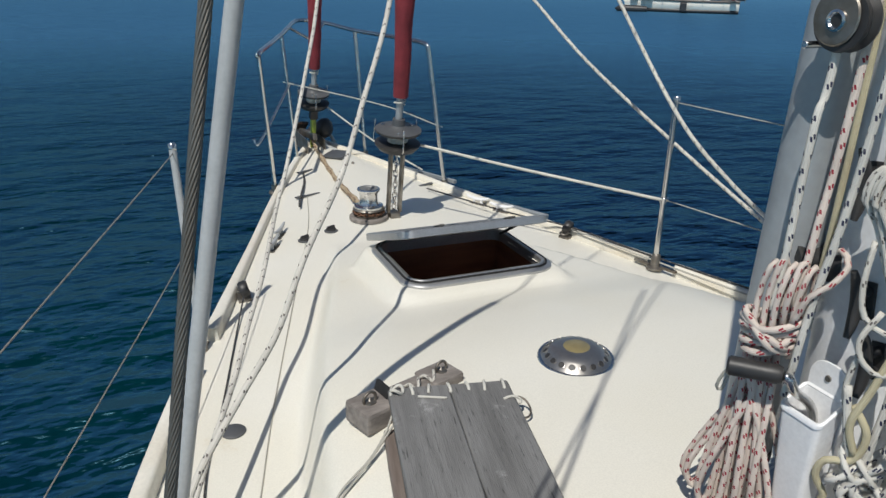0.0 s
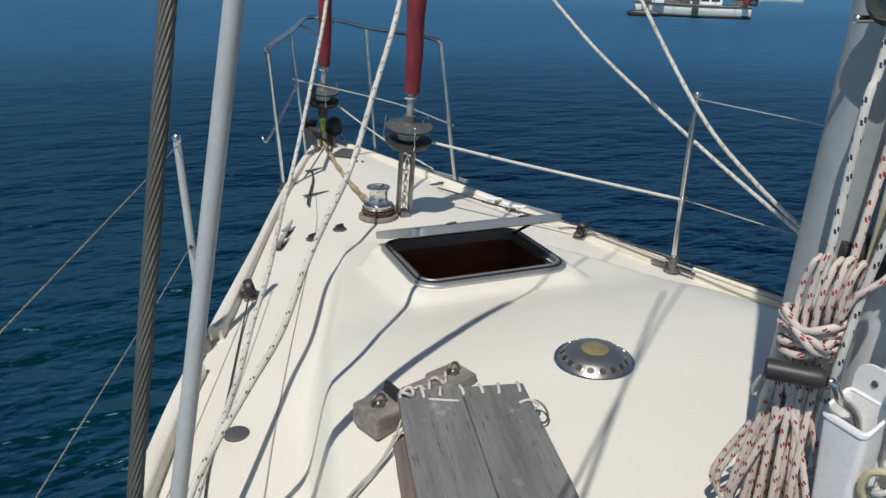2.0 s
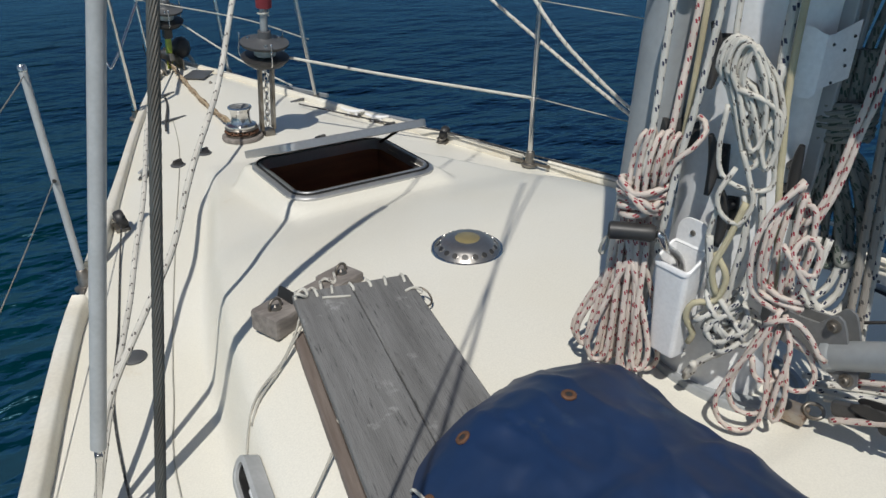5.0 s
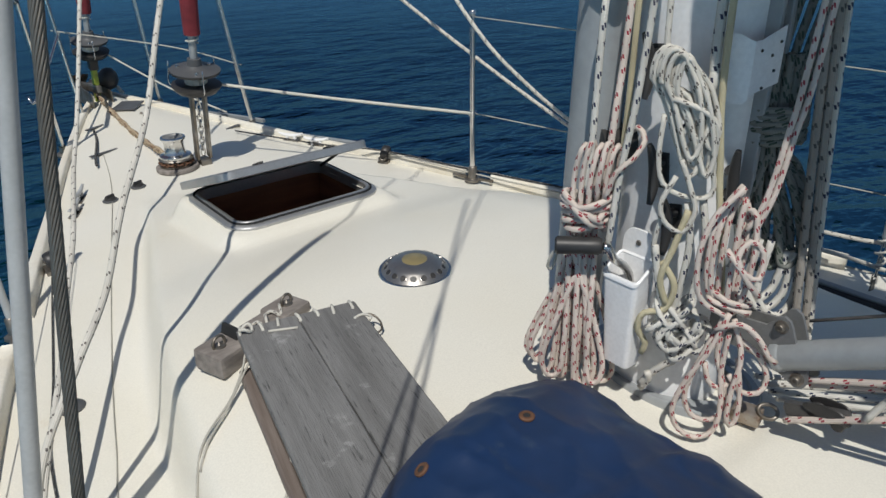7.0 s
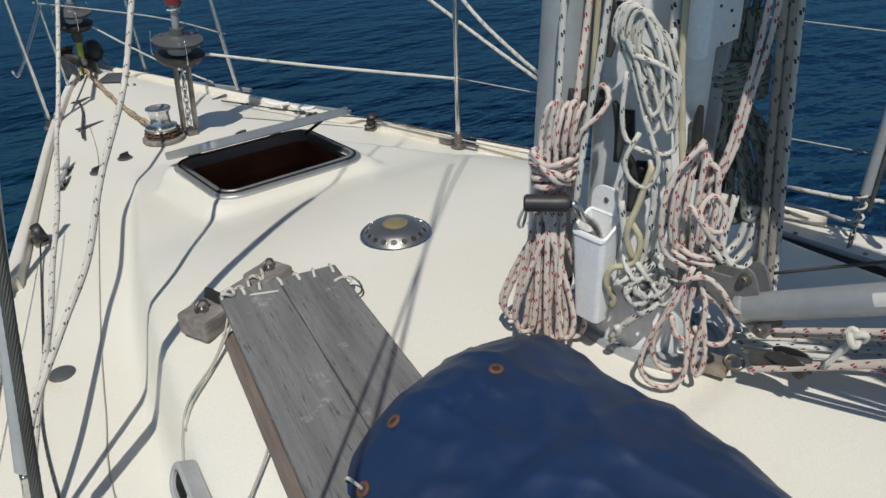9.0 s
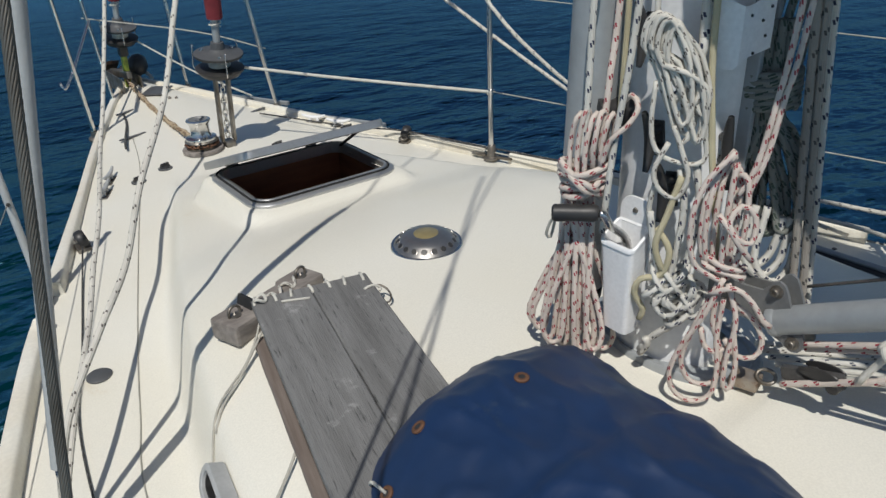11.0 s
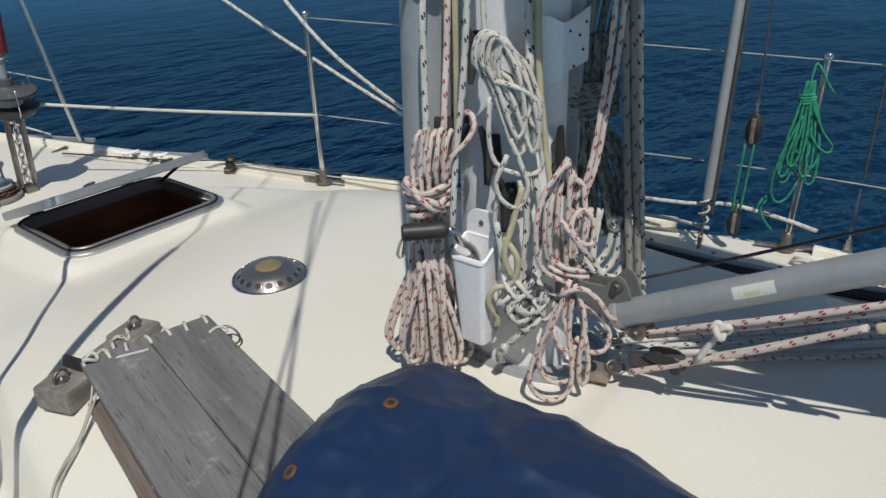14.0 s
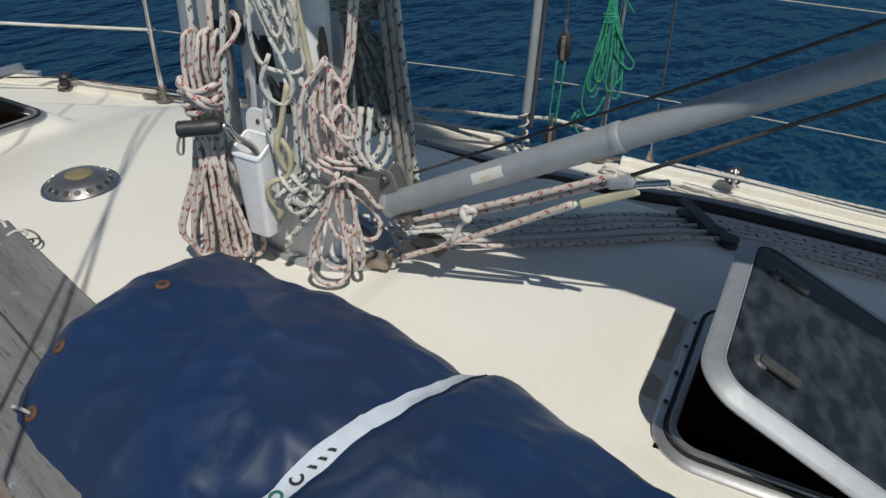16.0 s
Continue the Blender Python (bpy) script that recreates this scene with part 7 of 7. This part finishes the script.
knot = [(-0.014 + 0.0052 * (math.cos(a) - 2 * math.cos(2 * a)) * 0.8, 0.262 + 0.0052 * (math.sin(a) + 2 * math.sin(2 * a)), 0.212 - 0.0075 * math.sin(3 * a) + 0.004 * math.cos(a)) for a in [0.3 + 2 * math.pi * i / 22 for i in range(22)]]
tubes("end_knot", [knot + [(-0.016, 0.268, 0.195), (-0.020, 0.282, 0.165), (-0.022, 0.292, 0.140)]], 0.0062, M["rope_plain"], vt, "knotted white rope end")
# dark control wires crossing above the roof
tagged(tubes("control_wire", [[(0.09, 0.50, 0.185), (0.10, -0.03, 0.472), (0.10, -0.30, 0.624), (0.10, -0.72, 0.86)]], 0.0035, M["wire_black"], None, "", 6, 0.1), "thin dark wire led aft from the mast", "wire rope", "control wires")
tagged(tubes("control_wire", [[(0.0, -0.045, 0.368), (0.0, -0.33, 0.546), (0.0, -0.80, 0.83)]], 0.004, M["wire_black"], None, "", 6, 0.1), "thin dark wire from the vang tackle", "wire rope", "control wires")

# ---------------------------------------------------------------- far anchorage


def far_boat(name, at, heading, length, label, mast_h, hull_mat, cabin=True, stripe=None):
    """A moored boat: lofted hull, cabin with windows, mast and boom."""
    th = group_of(name, label, "boat", "moored boats")
    m = Matrix.Translation((at[0], at[1], SEA)) @ Matrix.Rotation(heading, 4, "Z")
    L, B, F = length, length * 0.30, length * 0.10
    verts, faces = [], []
    nx = 22
    for i in range(nx + 1):
        t = i / nx
        x = -L / 2 + L * t
        w = B / 2 * (0.72 + 0.28 * math.sin(math.pi * min(1, t * 1.1))) * (1 - max(0, (t - 0.45) / 0.55) ** 2.2)
        f = F * (1 + 0.35 * t ** 2 + 0.10 * (1 - t) ** 2)
        for k, (s, z) in enumerate(((-1, f), (-0.96, f * 0.5), (-0.8, 0.0), (-0.5, -0.3), (0.5, -0.3), (0.8, 0.0), (0.96, f * 0.5), (1, f))):
            verts.append(m @ Vector((x + (0.3 if k in (0, 7) else 0) * t, s * w, z)))
    for i in range(nx):
        for k in range(7):
            faces.append((i * 8 + k, i * 8 + k + 1, i * 8 + 9 + k, i * 8 + 8 + k))
        faces.append((i * 8 + 7, i * 8, i * 8 + 8, i * 8 + 15))
    faces.append(tuple(range(8)))
    link_mesh("hull", verts, faces, hull_mat, th)
    if stripe:
        for nm, lo, hi, mt, lb in (("boot_stripe", 0.0, 0.24, M["black"], "black waterline stripe"), ("rubbing_strake", 0.86, 1.03, stripe, "varnished brown strake")):
            for sgn in (-1, 1):
                vv, ff = [], []
                for i in range(nx + 1):
                    t = i / nx
                    w = B / 2 * (0.72 + 0.28 * math.sin(math.pi * min(1, t * 1.1))) * (1 - max(0, (t - 0.45) / 0.55) ** 2.2)
                    f = F * (1 + 0.35 * t ** 2 + 0.10 * (1 - t) ** 2)
                    for z in ((lo, hi) if nm == "boot_stripe" else (lo * f, hi * f)):
                        k = 0.8 + 0.16 * min(1, z / (f * 0.5)) + 0.04 * max(0, min(1, z / (f * 0.5) - 1))
                        for o in (0.005, 0.05):
                            vv.append(m @ Vector((-L / 2 + L * t + 0.3 * t * max(0, z / f), sgn * (w * k + o), z)))
                for i in range(nx):
                    for a, b in ((0, 1), (1, 3), (3, 2), (2, 0)):
                        ff.append((i * 4 + a, i * 4 + b, i * 4 + 4 + b, i * 4 + 4 + a))
                link_mesh(nm, vv, ff, mt, th, lb)
    if cabin:
        c = part("cabin", box((0, 0, 0), (L * 0.30, B * 0.62, F * 0.9), m @ Matrix.Translation((-L * 0.10, 0, F * 1.5)), 0.12), M["plastic_white"], th)
        for s in (-1, 1):
            for k in range(3):
                part("cabin_window", box((0, 0, 0), (L * 0.07, 0.03, F * 0.4), m @ Matrix.Translation((-L * 0.19 + k * L * 0.09, s * B * 0.31, F * 1.6)), 0.01), M["black"], c)
    if mast_h:
        part("mast", rod(m @ Vector((L * 0.08, 0, F)), m @ Vector((L * 0.08, 0, F + mast_h)), 0.08, 0.05, 10), M["mast_white"], th)
        part("boom", rod(m @ Vector((L * 0.07, 0, F + 1.4)), m @ Vector((-L * 0.30, 0, F + 1.5)), 0.16, 0.12, 10), M["sail_red"] if stripe else M["canvas"], th)
    return th, m, F


yacht, ym, yF = far_boat("motor_sailer", (39.6, 47.9), radians(140), 8.6, "white motor sailer with brown strake moored off the bow", 13.0, M["hull"], True, M["wood_edge"])
part("wheelhouse", box((0, 0, 0), (2.4, 2.0, 1.2), ym @ Matrix.Translation((-1.6, 0, yF + 1.5)), 0.15), M["plastic_white"], yacht)
part("wheelhouse_roof", box((0, 0, 0), (2.9, 2.3, 0.12), ym @ Matrix.Translation((-1.6, 0, yF + 2.15)), 0.04), M["plastic_white"], yacht)
for s in (-1, 1):
    for k in range(2):
        part("wheelhouse_window", box((0, 0, 0), (0.85, 0.05, 0.6), ym @ Matrix.Translation((-2.15 + 1.1 * k, s * 1.0, yF + 1.65)), 0.02), M["black"], yacht)
part("fender", lathe([(0, -0.3), (0.2, -0.2), (0.25, 0), (0.2, 0.2), (0, 0.3)], 16, ym @ Matrix.Translation((-3.8, 1.5, yF + 0.4))), M["sail_red"], yacht, "red buoy fender", True)
part("lifebuoy", lathe([(0.22, -0.06), (0.36, -0.06), (0.38, 0), (0.36, 0.06), (0.22, 0.06), (0.2, 0), (0.22, -0.06)], 20, ym @ pose(-4.3, 1.2, yF + 1.2, 90, 0, 0)), surface("orange_foam", (0.70, 0.16, 0.03), None, 0.7), yacht, "orange lifebuoy", True)
part("hatch_house", box((0, 0, 0), (2.4, 1.7, 0.6), ym @ Matrix.Translation((1.6, 0, yF + 0.42)), 0.1), M["wood_edge"], yacht, "varnished brown deckhouse")
for k, (bx, by, bw, bh, mt) in enumerate(((0.6, 1.0, 0.7, 0.5, "canvas"), (2.6, 1.0, 0.9, 0.45, "plastic_white"), (3.6, 0.5, 0.6, 0.6, "canvas"), (-3.3, 0.9, 0.8, 0.6, "wood_edge"), (-4.4, 0.4, 0.6, 0.9, "canvas"), (-0.2, 1.1, 0.5, 0.7, "plastic_grey"))):
    part("deck_locker", box((0, 0, 0), (bw, 0.5, bh), ym @ Matrix.Translation((bx, by, yF + 0.12 + bh / 2)), 0.06), M[mt], yacht)
for s in (-1, 1):
    tubes("guard_rail", [[ym @ Vector((-4.9 + 0.9 * k, s * (1.45 - 0.006 * max(0, k - 4) ** 3.0), yF + 0.95 + 0.02 * k)) for k in range(11)]], 0.03, M["steel_dull"], yacht, seg=6, step=0.5)
    for k in range(6):
        part("rail_post", rod(ym @ Vector((-4.6 + 1.5 * k, s * 1.42, yF)), ym @ Vector((-4.6 + 1.5 * k, s * 1.42, yF + 0.97)), 0.025, None, 6), M["steel_dull"], yacht)
part("side_opening", box((0, 0, 0), (0.8, 2.06, 0.95), ym @ Matrix.Translation((-0.85, 0, yF + 1.45)), 0.05), M["black"], yacht, "dark open side door")
part("mizzen_mast", rod(ym @ Vector((-3.9, 0, yF)), ym @ Vector((-3.9, 0, yF + 9)), 0.07, 0.05, 10), M["mast_white"], yacht)
part("outboard", box((0, 0, 0), (0.5, 0.4, 0.7), ym @ Matrix.Translation((-0.2, 1.75, 0.45)), 0.1), M["black"], yacht)
part("dinghy", lathe([(0, -1.2), (0.2, -1.15), (0.26, -0.6), (0.28, 0.6), (0.2, 1.1), (0, 1.3)], 14, ym @ pose(3.6, 1.9, 0.2, 90, 0, 90)), M["black"], yacht, "dark inflatable dinghy alongside", True)
for (x, y, hd, L, mh, lb, cab) in ((113, 111, 128, 9.5, 0, "white motor cruiser moored off the beach", True), (150, 197, 150, 11, 12, "white sailing yacht moored off the beach", True), (-22, 240, 15, 11, 12, "white sailing yacht at anchor", True), (-3, 470, 20, 13, 15, "white sailing yacht far off at anchor", True), (11, 300, 95, 10, 12, "white sailing yacht at anchor", True), (62, 330, 60, 9, 11, "white sailing yacht at anchor", True), (105, 300, 50, 8, 0, "white motor boat at anchor", True), (185, 330, 140, 12, 14, "white sailing yacht far off at anchor", True), (132, 380, 60, 9, 12, "white sailing yacht far off at anchor", False), (215, 260, 130, 9, 11, "white sailing yacht moored off the beach", True)):
    far_boat("sailing_yacht" if mh else "motor_boat", (x, y), radians(hd), L, lb, mh, M["hull"], cab)
for x, y in ((30, 350), (160, 260), (90, 240)):
    ob = part("mooring_buoy", lathe([(0, -0.3), (0.35, -0.2), (0.4, 0.1), (0.2, 0.4), (0, 0.45)], 14, pose(x, y, SEA)), M["plastic_white"], smooth=True)
    tagged(ob, "small white mooring buoy afloat", "buoy", "buoys")

# low shore behind the anchorage: beach, scrub and hills in one rising sheet round the bay
verts, faces = [], []
na, nr = 150, 14
for i in range(na + 1):
    a = radians(-75 + 150 * i / na)
    for j in range(nr + 1):
        t = j / nr
        r = 560 + 60 * noise.noise((a * 3, 0, 0)) + 420 * t ** 1.4
        z = SEA - 0.4 + 2.2 * step01(0, 0.08, t) + (9 + 16 * noise.noise((a * 4, t * 1.5, 3)) + 26 * t) * step01(0.06, 1.0, t) + 2.5 * noise.noise((a * 60, t * 12, 1)) * step01(0.1, 0.3, t)
        verts.append((r * math.sin(a + radians(20)), r * math.cos(a + radians(20)), z))
for i in range(na):
    for j in range(nr):
        o = i * (nr + 1) + j
        faces.append((o, o + 1, o + nr + 2, o + nr + 1))
shore_mat, hn, hl, hb = node_mat("dry_shore")
hg, hr_, hx_ = hn.new("ShaderNodeNewGeometry"), hn.new("ShaderNodeMapRange"), hn.new("ShaderNodeMix")
hs = hn.new("ShaderNodeSeparateXYZ")
hl.new(hg.outputs["Position"], hs.inputs[0])
ht = hn.new("ShaderNodeTexNoise")
ht.inputs["Scale"].default_value, ht.inputs["Detail"].default_value = 0.09, 8
hl.new(hg.outputs["Position"], ht.inputs[0])
hm1, hm2 = hn.new("ShaderNodeMix"), hn.new("ShaderNodeMapRange")
hm1.data_type = hx_.data_type = "RGBA"
hm1.inputs[6].default_value, hm1.inputs[7].default_value = (0.09, 0.10, 0.045, 1), (0.24, 0.20, 0.12, 1)
hm2.inputs[1].default_value, hm2.inputs[2].default_value = 0.42, 0.6
hl.new(ht.outputs[0], hm2.inputs[0]), hl.new(hm2.outputs[0], hm1.inputs[0])
hr_.inputs[1].default_value, hr_.inputs[2].default_value = 0.6, 1.4
hl.new(hs.outputs[2], hr_.inputs[0]), hl.new(hr_.outputs[0], hx_.inputs[0])
hx_.inputs[6].default_value = (0.45, 0.38, 0.27, 1)
hl.new(hm1.outputs[2], hx_.inputs[7]), hl.new(hx_.outputs[2], hb.inputs["Base Color"])
hb.inputs["Roughness"].default_value = 0.9
tagged(link_mesh("shore", verts, faces, shore_mat), "dry sandy shore with scrub hills behind the bay", "shore", kind="structure")
